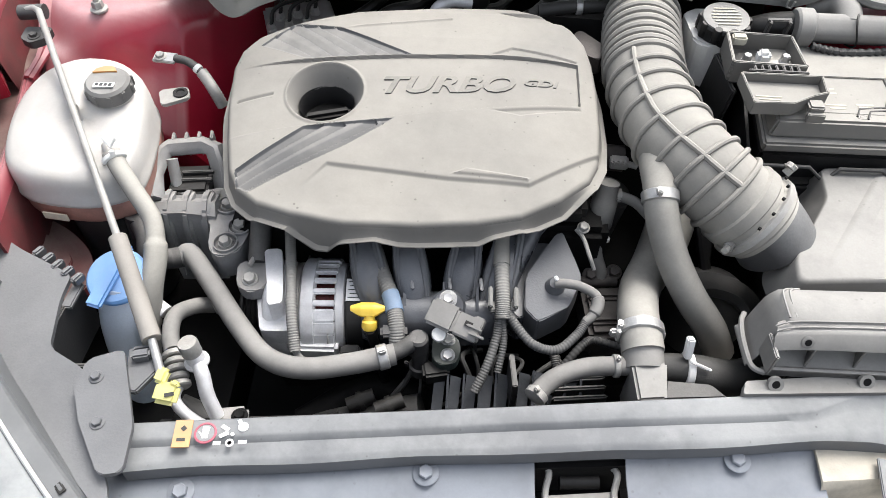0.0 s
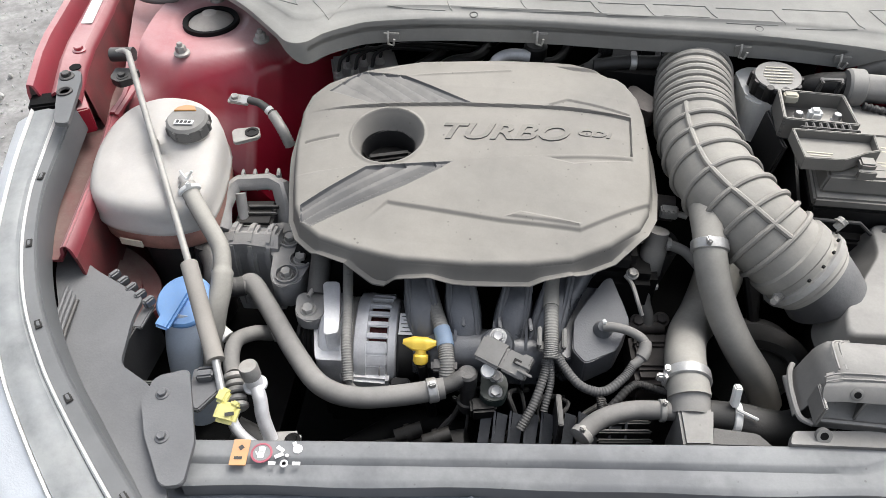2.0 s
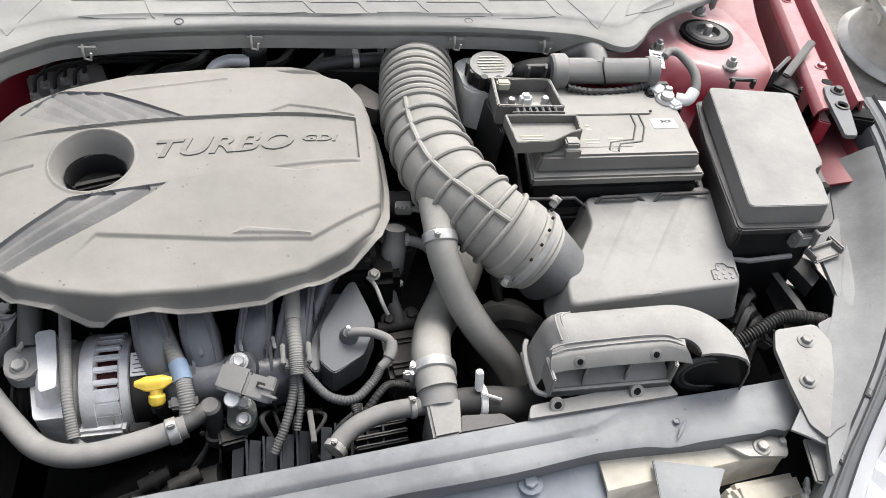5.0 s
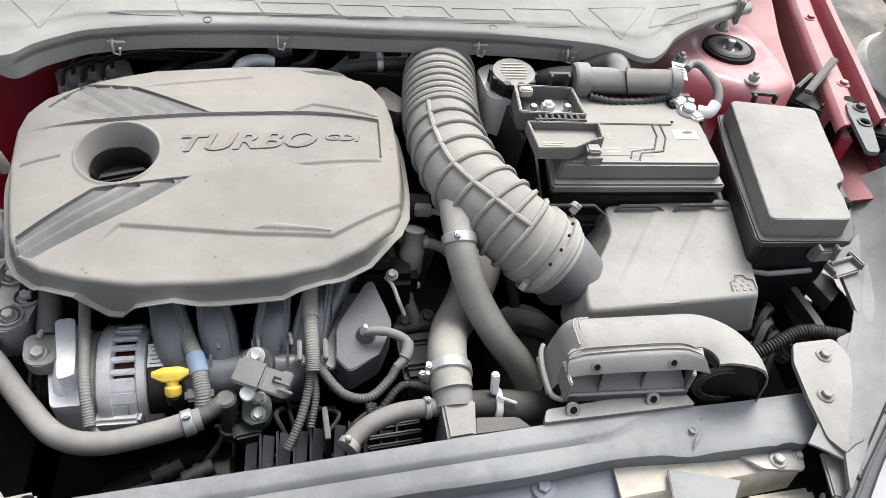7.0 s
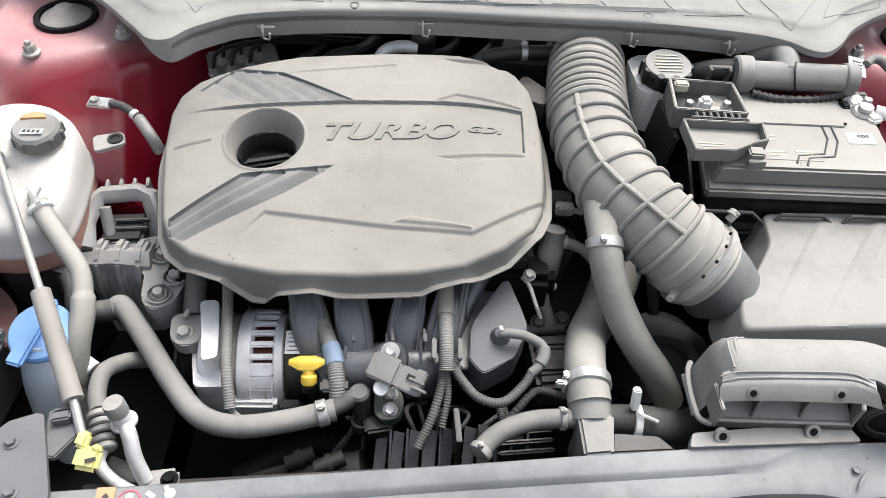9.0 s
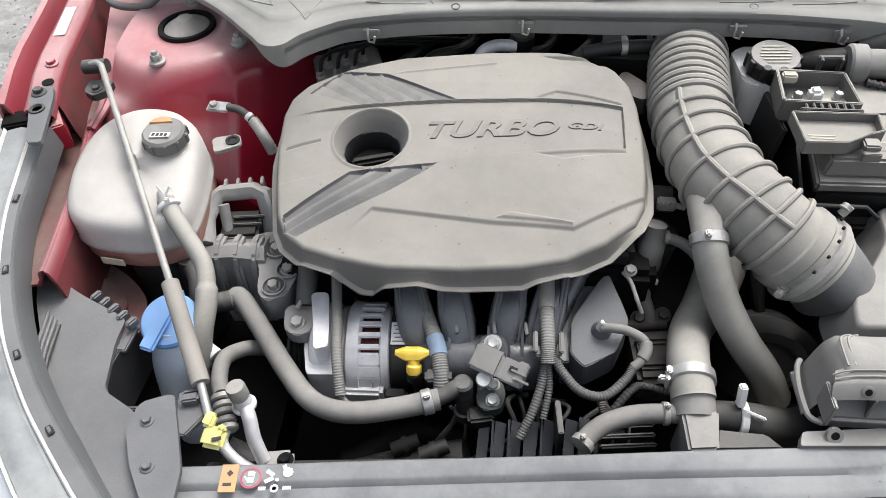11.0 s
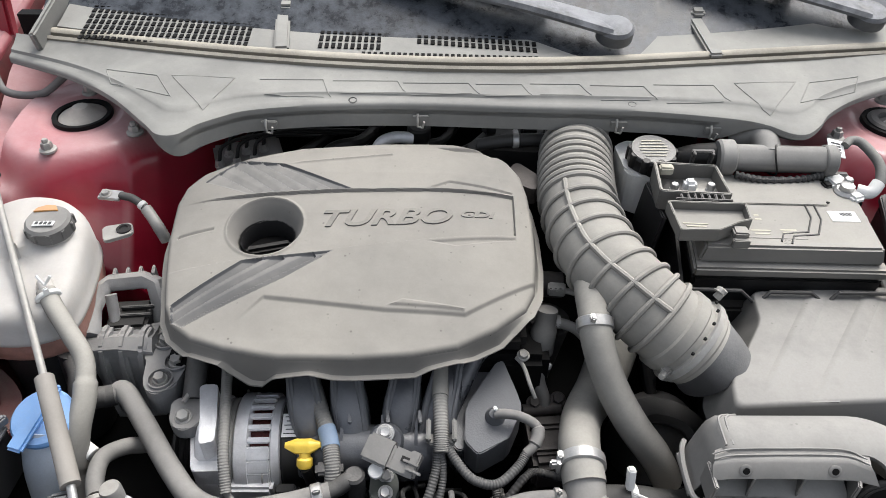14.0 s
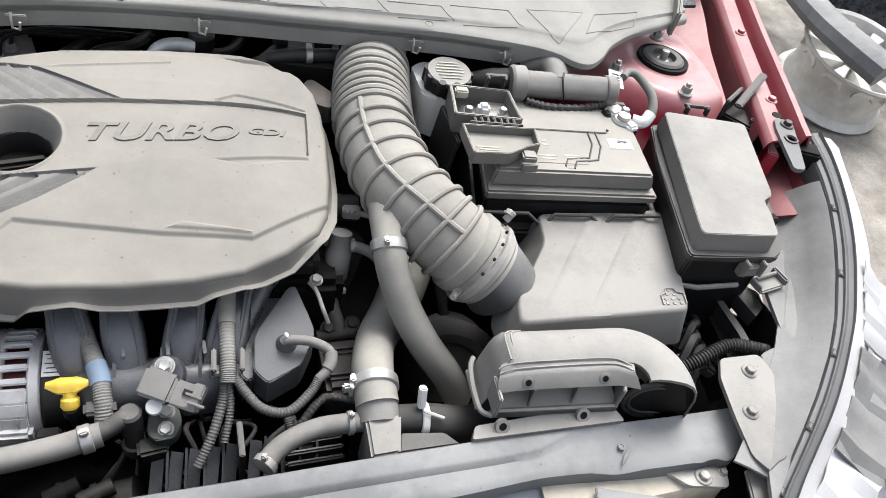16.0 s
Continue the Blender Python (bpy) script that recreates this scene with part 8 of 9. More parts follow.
for k in range(9):
    x = -0.17 + 0.022 * k
    pts = [(x, 0.625 + rnd.uniform(-0.01, 0.01), 0.70), (x + rnd.uniform(-0.03, 0.03), 0.60, 0.715 + rnd.uniform(-0.01, 0.012)), (x + rnd.uniform(-0.05, 0.05), 0.575, 0.70), (x + rnd.uniform(-0.06, 0.06), 0.55, 0.66)]
    bm = B()
    tube(bm, curve(pts, 8), rnd.uniform(0.0018, 0.0035), 8)
    solo("thin_cable", bm, BLACK_DUSTY if k % 3 else RUBBER_DARK, "thin dark cable behind the radiator", "cable", group="thin cables")
pip = thing("fuel_pipe", (-0.23, 0.70, 0.80), "black plastic fuel pipe beside the manifold", "pipe")
for k, r in ((0, 0.010), (1, 0.006)):
    bm = B()
    tube(bm, curve([(-0.242 + 0.014 * k, 0.735, 0.795), (-0.222 + 0.013 * k, 0.705, 0.788), (-0.208 + 0.012 * k, 0.672, 0.772), (-0.198 + 0.010 * k, 0.640, 0.745), (-0.194, 0.61, 0.71)], 8), r, 12)
    part("line", bm, MANIFOLD, pip)


# ---------- radiator and fan shroud ----------
def build_fan():
    fan = thing("fan_shroud", (-0.06, 0.54, 0.70), "black plastic fan shroud with deep vanes", "fan shroud")
    bm = B()
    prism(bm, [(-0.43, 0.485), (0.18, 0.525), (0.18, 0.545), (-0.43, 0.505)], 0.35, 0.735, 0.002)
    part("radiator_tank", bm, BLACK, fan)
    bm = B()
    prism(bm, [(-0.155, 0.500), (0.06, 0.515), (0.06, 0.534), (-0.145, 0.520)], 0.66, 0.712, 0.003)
    part("shelf", bm, SHADE_BLACK, fan)
    for k in range(9):
        x = -0.140 + 0.0180 * k + (0.006 if k > 4 else 0.0)
        y = 0.548 + 0.085 * (x + 0.14)
        bm = B()
        loft(bm, [[(x, y - 0.018, 0.706), (x + 0.004, y + 0.020, 0.733)], [(x + 0.012, y - 0.020, 0.704), (x + 0.016, y + 0.018, 0.731)]], 0.003, (0, 0.3, -1))
        part("vane", bm, VANE, fan)
        bm = B()
        loft(bm, [[(x + 0.0165, y - 0.020, 0.712), (x + 0.018, y + 0.018, 0.741)], [(x + 0.0165, y - 0.020, 0.690), (x + 0.018, y + 0.018, 0.700)]], 0.0025, (1, 0, 0))
        part("divider", bm, VANE, fan)
    bm = B()
    box(bm, (-0.050, 0.560, 0.740), (0.006, 0.040, 0.05), (0, 0, 4), 0.001)
    part("post", bm, BLACK_DUSTY, fan)
    bm = B()
    for k in range(3):
        box(bm, (0.026, 0.548 + 0.012 * k, 0.722), (0.062, 0.005, 0.02), (0, 0, 5), 0.002)
    part("rib_block", bm, BLACK_DUSTY, fan)
    bm = B()
    tube(bm, curve([(-0.30, 0.56, 0.62), (-0.22, 0.60, 0.64), (-0.15, 0.58, 0.65)], 8), 0.02, 14)
    part("motor_lead", bm, SHADE_BLACK, fan)


build_fan()
rnd = random.Random(8)
for k, (x, y, z) in enumerate(((-0.20, 0.530, 0.72), (-0.27, 0.515, 0.70), (-0.235, 0.545, 0.70))):
    bm = B()
    cyl(bm, (x, y, z), (x + 0.03, y + 0.012, z + 0.004), 0.009)
    lathe(bm, (x + 0.012, y + 0.005, z), (1, 0.4, 0.1), [(0.0115, 0), (0.0115, 0.006)], 14)
    solo("pipe_joint", bm, BLACK, "dark pipe joint behind the crossbeam", "pipe joint", group="pipe joints")
bm = B()
tube(bm, curve([(-0.42, 0.52, 0.72), (-0.33, 0.505, 0.68), (-0.24, 0.535, 0.67), (-0.15, 0.545, 0.69)], 8), 0.022, 14)
solo("lower_radiator_hose", bm, RUBBER_DARK, "thick dark lower radiator hose behind the crossbeam", "hose")


# ---------- battery ----------
def build_battery():
    bt = thing("battery", (0.36, 0.88, 0.75), "dusty black car battery with a moulded lid", "battery")
    q = [(0.243, 0.806), (0.474, 0.800), (0.486, 0.955), (0.262, 0.965)]
    bm = B()
    prism(bm, q, 0.74, 0.868, 0.004)
    part("case", bm, BLACK, bt)
    bm = B()
    prism(bm, [(0.241, 0.803), (0.476, 0.797), (0.486, 0.955), (0.262, 0.965)], 0.870, 0.884, 0.003)
    part("lid_rim", bm, BATTERY, bt)
    bm = B()
    prism(bm, [(0.246, 0.812), (0.470, 0.806), (0.484, 0.955), (0.264, 0.965)], 0.886, 0.909, 0.003, grow=0.007)
    part("lid", bm, BATTERY, bt)
    bm = B()
    prism(bm, [(0.2955, 0.898), (0.428, 0.894), (0.440, 0.954), (0.300, 0.960)], 0.9088, 0.9112, 0.0008)
    part("vent_cover", bm, BATTERY, bt)
    bm = B()
    chan = [(0.345, 0.962), (0.372, 0.956), (0.402, 0.925), (0.398, 0.87), (0.384, 0.842), (0.352, 0.838), (0.345, 0.824)]
    for off in (0.0, 0.011):
        tube(bm, [Vector((x + off, y - off * 0.4, 0.9094)) for x, y in chan], 0.0014, 5)
    part("moulded_channel", bm, BLACK_DUSTY, bt)
    bm = B()
    tube(bm, [Vector((0.352 + 0.009 * math.cos(a) * (1 - a / 14), 0.824 + 0.006 * math.sin(a) * (1 - a / 14), 0.908)) for a in [0.45 * k for k in range(24)]], 0.0012, 5)
    part("hose_mark", bm, BLACK_DUSTY, bt)
    bm = B()
    box(bm, (0.440, 0.873, 0.9094), (0.035, 0.021, 0.0010), (0, 0, -2), 0.0003)
    lb = part("label", bm, PAPER, bt, "white barcode label")
    bm = B()
    for k in range(9):
        box(bm, (0.437 + 0.0017 * k, 0.877, 0.9101), (0.0008, 0.006, 0.0006), (0, 0, -2))
    part("barcode", bm, INK, lb)
    bm = B()
    box(bm, (0.342, 0.858, 0.9090), (0.075, 0.058, 0.0012), (0, 0, -2), 0.0004)
    wl_ = part("warning_field", bm, BATTERY, bt)
    bm = B()
    for k, (dx, dy, sx) in enumerate(((-0.016, -0.014, 0.024), (-0.016, -0.020, 0.018), (0.018, -0.013, 0.020), (0.018, -0.018, 0.017), (-0.012, 0.016, 0.006), (-0.012, 0.008, 0.008))):
        box(bm, (0.342 + dx, 0.858 + dy, 0.9098), (sx, 0.0028, 0.0005), (0, 0, -2))
    part("print_lines", bm, INK_PALE, wl_)
    for x, y in ((0.302, 0.955), (0.436, 0.950), (0.298, 0.903), (0.430, 0.899)):
        # black dot painting the shade of a vent hole
        bm = B()
        lathe(bm, (x, y, 0.911), (0, 0, 1), [(0.0022, 0), (0.0022, 0.0008)], 10)
        part("vent_hole", bm, SHADE_BLACK, bt)
    # black box painting the shade of the terminal recess
    bm = B()
    box(bm, (0.462, 0.935, 0.898), (0.046, 0.050, 0.012), (0, 0, -4), 0.002)
    part("terminal_well", bm, SHADE_BLACK, bt)
    tray = thing("battery_tray", (0.36, 0.87, 0.72), "black plastic battery tray with moulded edge", "tray")
    bm = B()
    prism(bm, [(0.228, 0.790), (0.492, 0.785), (0.500, 0.97), (0.250, 0.98)], 0.70, 0.83, 0.004)
    part("tray_wall", bm, BLACK, tray)
    bm = B()
    tube(bm, [Vector(p) for p in ((0.226, 0.795, 0.858), (0.300, 0.792, 0.858), (0.315, 0.787, 0.846), (0.325, 0.787, 0.846), (0.335, 0.790, 0.858), (0.385, 0.789, 0.858), (0.398, 0.785, 0.848), (0.408, 0.785, 0.848), (0.418, 0.789, 0.858), (0.486, 0.788, 0.858))], 0.0025, 8)
    part("front_edge", bm, BLACK_DUSTY, tray)
    bm = B()
    loft(bm, [[(0.226, 0.79, 0.862), (0.226, 0.79, 0.80)], [(0.240, 0.93, 0.895), (0.240, 0.93, 0.80)], [(0.243, 0.965, 0.895), (0.243, 0.965, 0.80)]], 0.004, (1, 0, 0))
    part("side_wall", bm, BLACK, tray)
    # terminal clamp
    tc = thing("battery_terminal", (0.463, 0.935, 0.90), "pale lead battery terminal clamp with a bolt and cable", "terminal")
    bm = B()
    lathe(bm, (0.464, 0.925, 0.902), (0, 0, 1), [(0.015, 0), (0.015, 0.009), (0.012, 0.012), (0.009, 0.012), (0.009, 0.018), (0.007, 0.019)], 24)
    part("clamp_ring", bm, STEEL, tc)
    bm = B()
    box(bm, (0.460, 0.945, 0.911), (0.026, 0.022, 0.010), (0, 0, 20), 0.003)
    box(bm, (0.472, 0.912, 0.910), (0.018, 0.016, 0.010), (0, 0, 20), 0.003)
    part("clamp_arm", bm, WHITE, tc)
    bm = B()
    hexbolt(bm, (0.470, 0.937, 0.914), (0, 0, 1), 0.006, 0.008, 1.3)
    part("bolt", bm, STEEL, tc)
    bm = B()
    box(bm, (0.462, 0.962, 0.908), (0.040, 0.010, 0.012), (0, 0, -3), 0.002)
    part("sensor_bar", bm, GREY_DUSTY, tc)
    bm = B()
    box(bm, (0.446, 0.940, 0.906), (0.012, 0.014, 0.014), (0, 0, 10), 0.002)
    part("black_plug", bm, BLACK, tc)
    bm = B()
    tube(bm, curve([(0.478, 0.925, 0.912), (0.492, 0.918, 0.914), (0.505, 0.928, 0.925), (0.508, 0.950, 0.938), (0.496, 0.980, 0.948), (0.482, 0.985, 0.950), (0.47, 0.975, 0.948)], 8), lambda f, a: 0.0055 + 0.002 * (1 - f), 12)
    part("cable", bm, LOOM, tc)
    bm = B()
    tube(bm, curve([(0.478, 0.925, 0.912), (0.492, 0.918, 0.914), (0.503, 0.926, 0.923)], 6), 0.0085, 12)
    part("white_tape", bm, WHITE, tc)


build_battery()


def build_fuse_terminal():
    ft = thing("fuse_terminal_box", (0.25, 0.90, 0.90), "open black fuse terminal box with its lid folded forward", "fuse box")
    ang = -3
    bm = B()
    prism(bm, [(0.214, 0.900), (0.300, 0.893), (0.298, 0.955), (0.220, 0.962)], 0.895, 0.905, 0.002)
    part("floor", bm, BLACK_DUSTY, ft)
    for a, b in (((0.214, 0.900), (0.300, 0.893)), ((0.300, 0.893), (0.298, 0.955)), ((0.298, 0.955), (0.220, 0.962)), ((0.220, 0.962), (0.214, 0.900))):
        bm = B()
        a, b = Vector((*a, 0)), Vector((*b, 0))
        c, d = (a + b) / 2, b - a
        box(bm, (c.x, c.y, 0.914), (d.length, 0.004, 0.030), (0, 0, math.degrees(math.atan2(d.y, d.x))), 0.001)
        part("wall", bm, BATTERY, ft)
    bm = B()
    box(bm, (0.215, 0.925, 0.85), (0.006, 0.08, 0.09), (0, 6, 4), 0.002)
    part("side_skirt", bm, BLACK_DUSTY, ft)
    bm = B()
    box(bm, (0.258, 0.924, 0.918), (0.016, 0.016, 0.018), (0, 0, 0), 0.004)
    part("white_fuse", bm, PAPER, ft)
    bm = B()
    box(bm, (0.232, 0.950, 0.925), (0.018, 0.012, 0.012), (0, 0, ang), 0.002)
    part("relay", bm, INK_PALE, ft)
    for x in (0.238, 0.285):
        bm = B()
        hexbolt(bm, (x, 0.922, 0.912), (0, 0, 1), 0.0055, 0.010, 1.2)
        part("stud_nut", bm, STEEL, ft)
    bm = B()
    box(bm, (0.270, 0.918, 0.910), (0.030, 0.018, 0.006), (0, 0, ang), 0.002)
    part("busbar", bm, STEEL_DULL, ft)
    bm = B()
    for x in (0.268, 0.292):
        box(bm, (x, 0.962, 0.935), (0.004, 0.008, 0.022), (10, 0, 0), 0.001)
    box(bm, (0.280, 0.964, 0.944), (0.030, 0.006, 0.005), (10, 0, 0), 0.001)
    part("lid_catch", bm, BLACK_DUSTY, ft)
    bm = B()
    for k in range(7):
        box(bm, (0.236 + 0.0085 * k, 0.884, 0.926), (0.0035, 0.016, 0.008), (0, 0, ang), 0.001)
    box(bm, (0.262, 0.879, 0.929), (0.070, 0.004, 0.004), (0, 0, ang), 0.001)
    part("hinge", bm, BLACK_DUSTY, ft)
    # lid folded forward: a shallow tray
    lid = [(0.216, 0.872), (0.309, 0.868), (0.306, 0.838), (0.288, 0.832), (0.262, 0.818), (0.218, 0.818)]
    bm = B()
    prism(bm, lid, 0.917, 0.921, 0.001)
    lp = part("lid", bm, BATTERY, ft, "inside of the folded lid")
    for a, b in zip(lid, lid[1:] + lid[:1]):
        bm = B()
        a, b = Vector((*a, 0)), Vector((*b, 0))
        c, d = (a + b) / 2, b - a
        box(bm, (c.x, c.y, 0.924), (d.length + 0.003, 0.003, 0.018), (0, 0, math.degrees(math.atan2(d.y, d.x))), 0.0008)
        part("lid_edge", bm, BATTERY, lp)
    bm = B()
    box(bm, (0.290, 0.822, 0.924), (0.018, 0.016, 0.010), (0, 0, ang), 0.002)
    box(bm, (0.290, 0.812, 0.916), (0.020, 0.006, 0.012), (0, 0, ang), 0.001)
    part("lid_tongue", bm, BATTERY, lp)
    bm = B()
    for k in range(3):
        box(bm, (0.243, 0.842 - 0.005 * k, 0.9214), (0.030 - 0.006 * k, 0.002, 0.0006), (0, 0, ang))
    part("faded_print", bm, INK_PALE, lp)


build_fuse_terminal()


# ---------- fuse box by the wing ----------
def build_fusebox():
    fb = thing("main_fuse_box", (0.56, 0.82, 0.85), "large dusty black fuse box with a smooth lid", "fuse box")
    lid = [(0.474, 0.696), (0.584, 0.690), (0.596, 0.735), (0.598, 0.757), (0.618, 0.762), (0.656, 0.921), (0.530, 0.942)]
    bm = B()
    prism(bm, rounded(lid, 0.010, 3), 0.892, 0.918, 0.005, 3, grow=0.004, dz=lambda x, y: 0.02 * (y - 0.8))
    part("lid", bm, GREY_DUSTY, fb)
    mid = [(0.466, 0.686), (0.594, 0.682), (0.628, 0.752), (0.666, 0.925), (0.528, 0.950), (0.504, 0.87)]
    bm = B()
    prism(bm, rounded(mid, 0.010, 3), 0.880, 0.8905, 0.003)
    part("lid_flange", bm, BLACK_DUSTY, fb)
    bm = B()
    prism(bm, rounded([(0.472, 0.690), (0.588, 0.688), (0.652, 0.915), (0.525, 0.940)], 0.010, 3), 0.74, 0.879, 0.003)
    part("body", bm, BLACK, fb)
    bm = B()
    tube(bm, [Vector(p) for p in ((0.505, 0.925, 0.868), (0.500, 0.880, 0.862), (0.490, 0.845, 0.858), (0.488, 0.800, 0.845), (0.478, 0.770, 0.840), (0.476, 0.735, 0.835), (0.470, 0.690, 0.836), (0.50, 0.681, 0.838), (0.56, 0.684, 0.838))], 0.0035, 8)
    part("body_edge", bm, GREY_DUSTY, fb)
    bm = B()
    box(bm, (0.560, 0.684, 0.868), (0.030, 0.012, 0.018), (0, 0, 2), 0.002)
    box(bm, (0.572, 0.680, 0.875), (0.004, 0.014, 0.022), (0, 0, 2), 0.001)
    box(bm, (0.548, 0.680, 0.875), (0.004, 0.014, 0.022), (0, 0, 2), 0.001)
    part("catch", bm, GREY_DUSTY, fb)
    bm = B()
    for x in (0.577, 0.610):
        box(bm, (x, 0.951, 0.915), (0.005, 0.008, 0.014), (0, 0, -6), 0.001)
    box(bm, (0.594, 0.955, 0.920), (0.040, 0.006, 0.005), (0, 0, -6), 0.001)
    part("rear_catch", bm, BLACK_DUSTY, fb)
    # black box painting the shade in the lid's notch
    bm = B()
    box(bm, (0.606, 0.738, 0.895), (0.014, 0.014, 0.024), (0, 0, 10), 0.002)
    part("notch", bm, SHADE_BLACK, fb)


build_fusebox()

# ---------- brake fluid reservoir ----------
bf = thing("brake_fluid_reservoir", (0.22, 1.0, 0.86), "white plastic brake fluid reservoir with a black screw cap", "reservoir")
bm = B()
prism(bm, rounded([(0.188, 0.965), (0.262, 0.965), (0.270, 1.05), (0.182, 1.05)], 0.02), 0.84, 0.905, 0.006)
part("tank", bm, WHITE, bf)
bm = B()
lathe(bm, (0.224, 0.994, 0.905), (0, -0.1, 1), [(0.030, 0)] + [(0.0315, 0.004), (0.0315, 0.020), (0.029, 0.0235), (0.012, 0.024)], 40)
cp = part("screw_cap", bm, BLACK, bf, "black screw cap with a dusty print")
for k in range(9):
    a = 2 * math.pi * k / 9
    bm = B()
    lathe(bm, (0.224 + 0.0285 * math.cos(a), 0.993 + 0.0285 * math.sin(a), 0.908), (0, -0.1, 1), [(0.0062, 0), (0.0062, 0.018), (0.005, 0.0202)], 10)
    part("grip_lobe", bm, BLACK, cp)
bm = B()
lathe(bm, (0.224, 0.9915, 0.9285), (0, -0.1, 1), [(0.0300, 0), (0.0295, 0.0018)], 36)
dk = part("dusty_disc", bm, GREY_DUSTY, cp)
bm = B()
for k in range(6):
    box(bm, (0.224, 0.976 + 0.0062 * k, 0.9296 + 0.00062 * k), (0.040 - 0.005 * abs(k - 2.5), 0.0022, 0.0006), (-6, 0, 0))
part("print_lines", bm, INK_PALE, dk)

# ---------- wiring channel behind the battery ----------
wc = thing("wiring_channel", (0.39, 0.99, 0.93), "dusty grey plastic wiring channel with a tee and white tag", "wiring channel")
a, b = Vector((0.318, 0.975, 0.928)), Vector((0.448, 0.967, 0.930))
bm = B()
tube(bm, [a, a.lerp(b, 0.5), b], lambda f, an: 0.0185 + 0.001 * math.cos(4 * an), 22)
part("duct", bm, GREY_DUSTY, wc)
bm = B()
lathe(bm, a - Vector((0.014, 0, 0)), (1, -0.06, 0), [(0.022, 0), (0.0245, 0.003), (0.0245, 0.020), (0.021, 0.023)], 26)
part("collar", bm, GREY_DUSTY, wc)
bm = B()
lathe(bm, b - Vector((0.006, 0, 0)), (1, -0.06, 0), [(0.0195, 0), (0.021, 0.002), (0.021, 0.014), (0.018, 0.017)], 26)
part("collar", bm, GREY_DUSTY, wc)
bm = B()
tube(bm, curve([(0.372, 0.972, 0.932), (0.374, 0.995, 0.940), (0.368, 1.015, 0.935), (0.345, 1.03, 0.92)], 8), 0.017, 18)
part("tee", bm, GREY_DUSTY, wc)
bm = B()
tube(bm, [Vector((0.377 + 0.004 * math.sin(2 * q), 0.970 + 0.0205 * math.cos(q), 0.929 + 0.0205 * math.sin(q))) for q in [2 * math.pi * k / 24 for k in range(25)]], 0.0013, 6, False)
part("tie", bm, BLACK, wc)
bm = B()
tube(bm, curve([(0.325, 0.950, 0.918), (0.36, 0.944, 0.914), (0.41, 0.946, 0.914), (0.44, 0.950, 0.918)], 20), lambda f, q: 0.0045 + 0.0012 * math.sin(f * 90), 8)
part("loom_edge", bm, BLACK_DUSTY, wc)
bm = B()
tube(bm, curve([(0.312, 0.984, 0.925), (0.285, 0.995, 0.915), (0.262, 1.005, 0.90)], 8), 0.018, 14)
part("black_boot", bm, BLACK, wc)
bm = B()
box(bm, (0.458, 0.972, 0.946), (0.022, 0.030, 0.0015), (15, 10, -8), 0.0003)
tg = part("tag", bm, PAPER, wc, "white paper tag")
bm = B()
for k in range(4):
    box(bm, (0.456 + 0.001 * k, 0.964 + 0.005 * k, 0.9455 + 0.0012 * k), (0.012, 0.0018, 0.0008), (15, 10, -8))
part("tag_bars", bm, INK, tg)

# ---------- things at the back of the bay ----------
hb = thing("brake_control_block", (-0.35, 1.08, 0.80), "dusty aluminium brake control block with pipe unions", "control block")
bm = B()
box(bm, (-0.350, 1.085, 0.815), (0.10, 0.08, 0.08), (0, 0, 18), 0.004)
part("block", bm, ALU_DULL, hb)
for k in range(6):
    x, y = -0.385 + 0.024 * (k % 3) + 0.008 * (k // 3), 1.050 + 0.028 * (k // 3) + 0.008 * (k % 3)
    bm = B()
    hexbolt(bm, (x, y, 0.855), (0, 0, 1), 0.006, 0.010, 1.2)
    part("union", bm, STEEL, hb)
    bm = B()
    tube(bm, curve([(x, y, 0.862), (x + 0.01, y + 0.01, 0.885), (x + 0.06, y + 0.03, 0.89), (x + 0.16 + 0.01 * k, y + 0.06, 0.87)], 8), 0.0028, 8)
    part("brake_pipe", bm, BLACK, hb)
pv = thing("pipe_elbow", (-0.12, 1.055, 0.88), "bare aluminium pipe elbow with a black cap", "pipe")
bm = B()
tube(bm, curve([(-0.158, 1.035, 0.875), (-0.150, 1.050, 0.895), (-0.130, 1.058, 0.902), (-0.102, 1.060, 0.900)], 8), 0.0085, 14)
part("elbow", bm, ALU, pv)
bm = B()
lathe(bm, (-0.094, 1.072, 0.875), (0, 0, 1), [(0.014, 0), (0.014, 0.015), (0.017, 0.02), (0.017, 0.035), (0.014, 0.038)], 22)
part("cap", bm, BLACK, pv)
tv = thing("vacuum_pump", (0.04, 1.065, 0.87), "black plastic vacuum unit with a hose and bright clip", "vacuum unit")
bm = B()
prism(bm, rounded([(-0.030, 1.045), (0.085, 1.035), (0.092, 1.115), (0.010, 1.105)], 0.012), 0.84, 0.893, 0.006)
part("body", bm, BLACK, tv)
bm = B()
box(bm, (0.066, 1.088, 0.902), (0.024, 0.022, 0.018), (0, 0, 5), 0.003)
part("plug", bm, BLACK_DUSTY, tv)
bm = B()
box(bm, (0.010, 1.090, 0.900), (0.016, 0.014, 0.020), (0, 0, 10), 0.002)
box(bm, (0.003, 1.084, 0.905), (0.010, 0.010, 0.016), (0, 0, 40), 0.002)
part("plug", bm, BLACK_DUSTY, tv)
bm = B()
tube(bm, curve([(-0.01, 1.050, 0.895), (0.03, 1.052, 0.902), (0.060, 1.055, 0.902), (0.085, 1.060, 0.90)], 8), 0.0095, 14)
part("hose", bm, RUBBER_DARK, tv)
bm = B()
lathe(bm, (0.040, 1.053, 0.902), (1, 0.05, 0), [(0.0102, 0), (0.0112, 0.001), (0.0112, 0.008), (0.0102, 0.009)], 18)
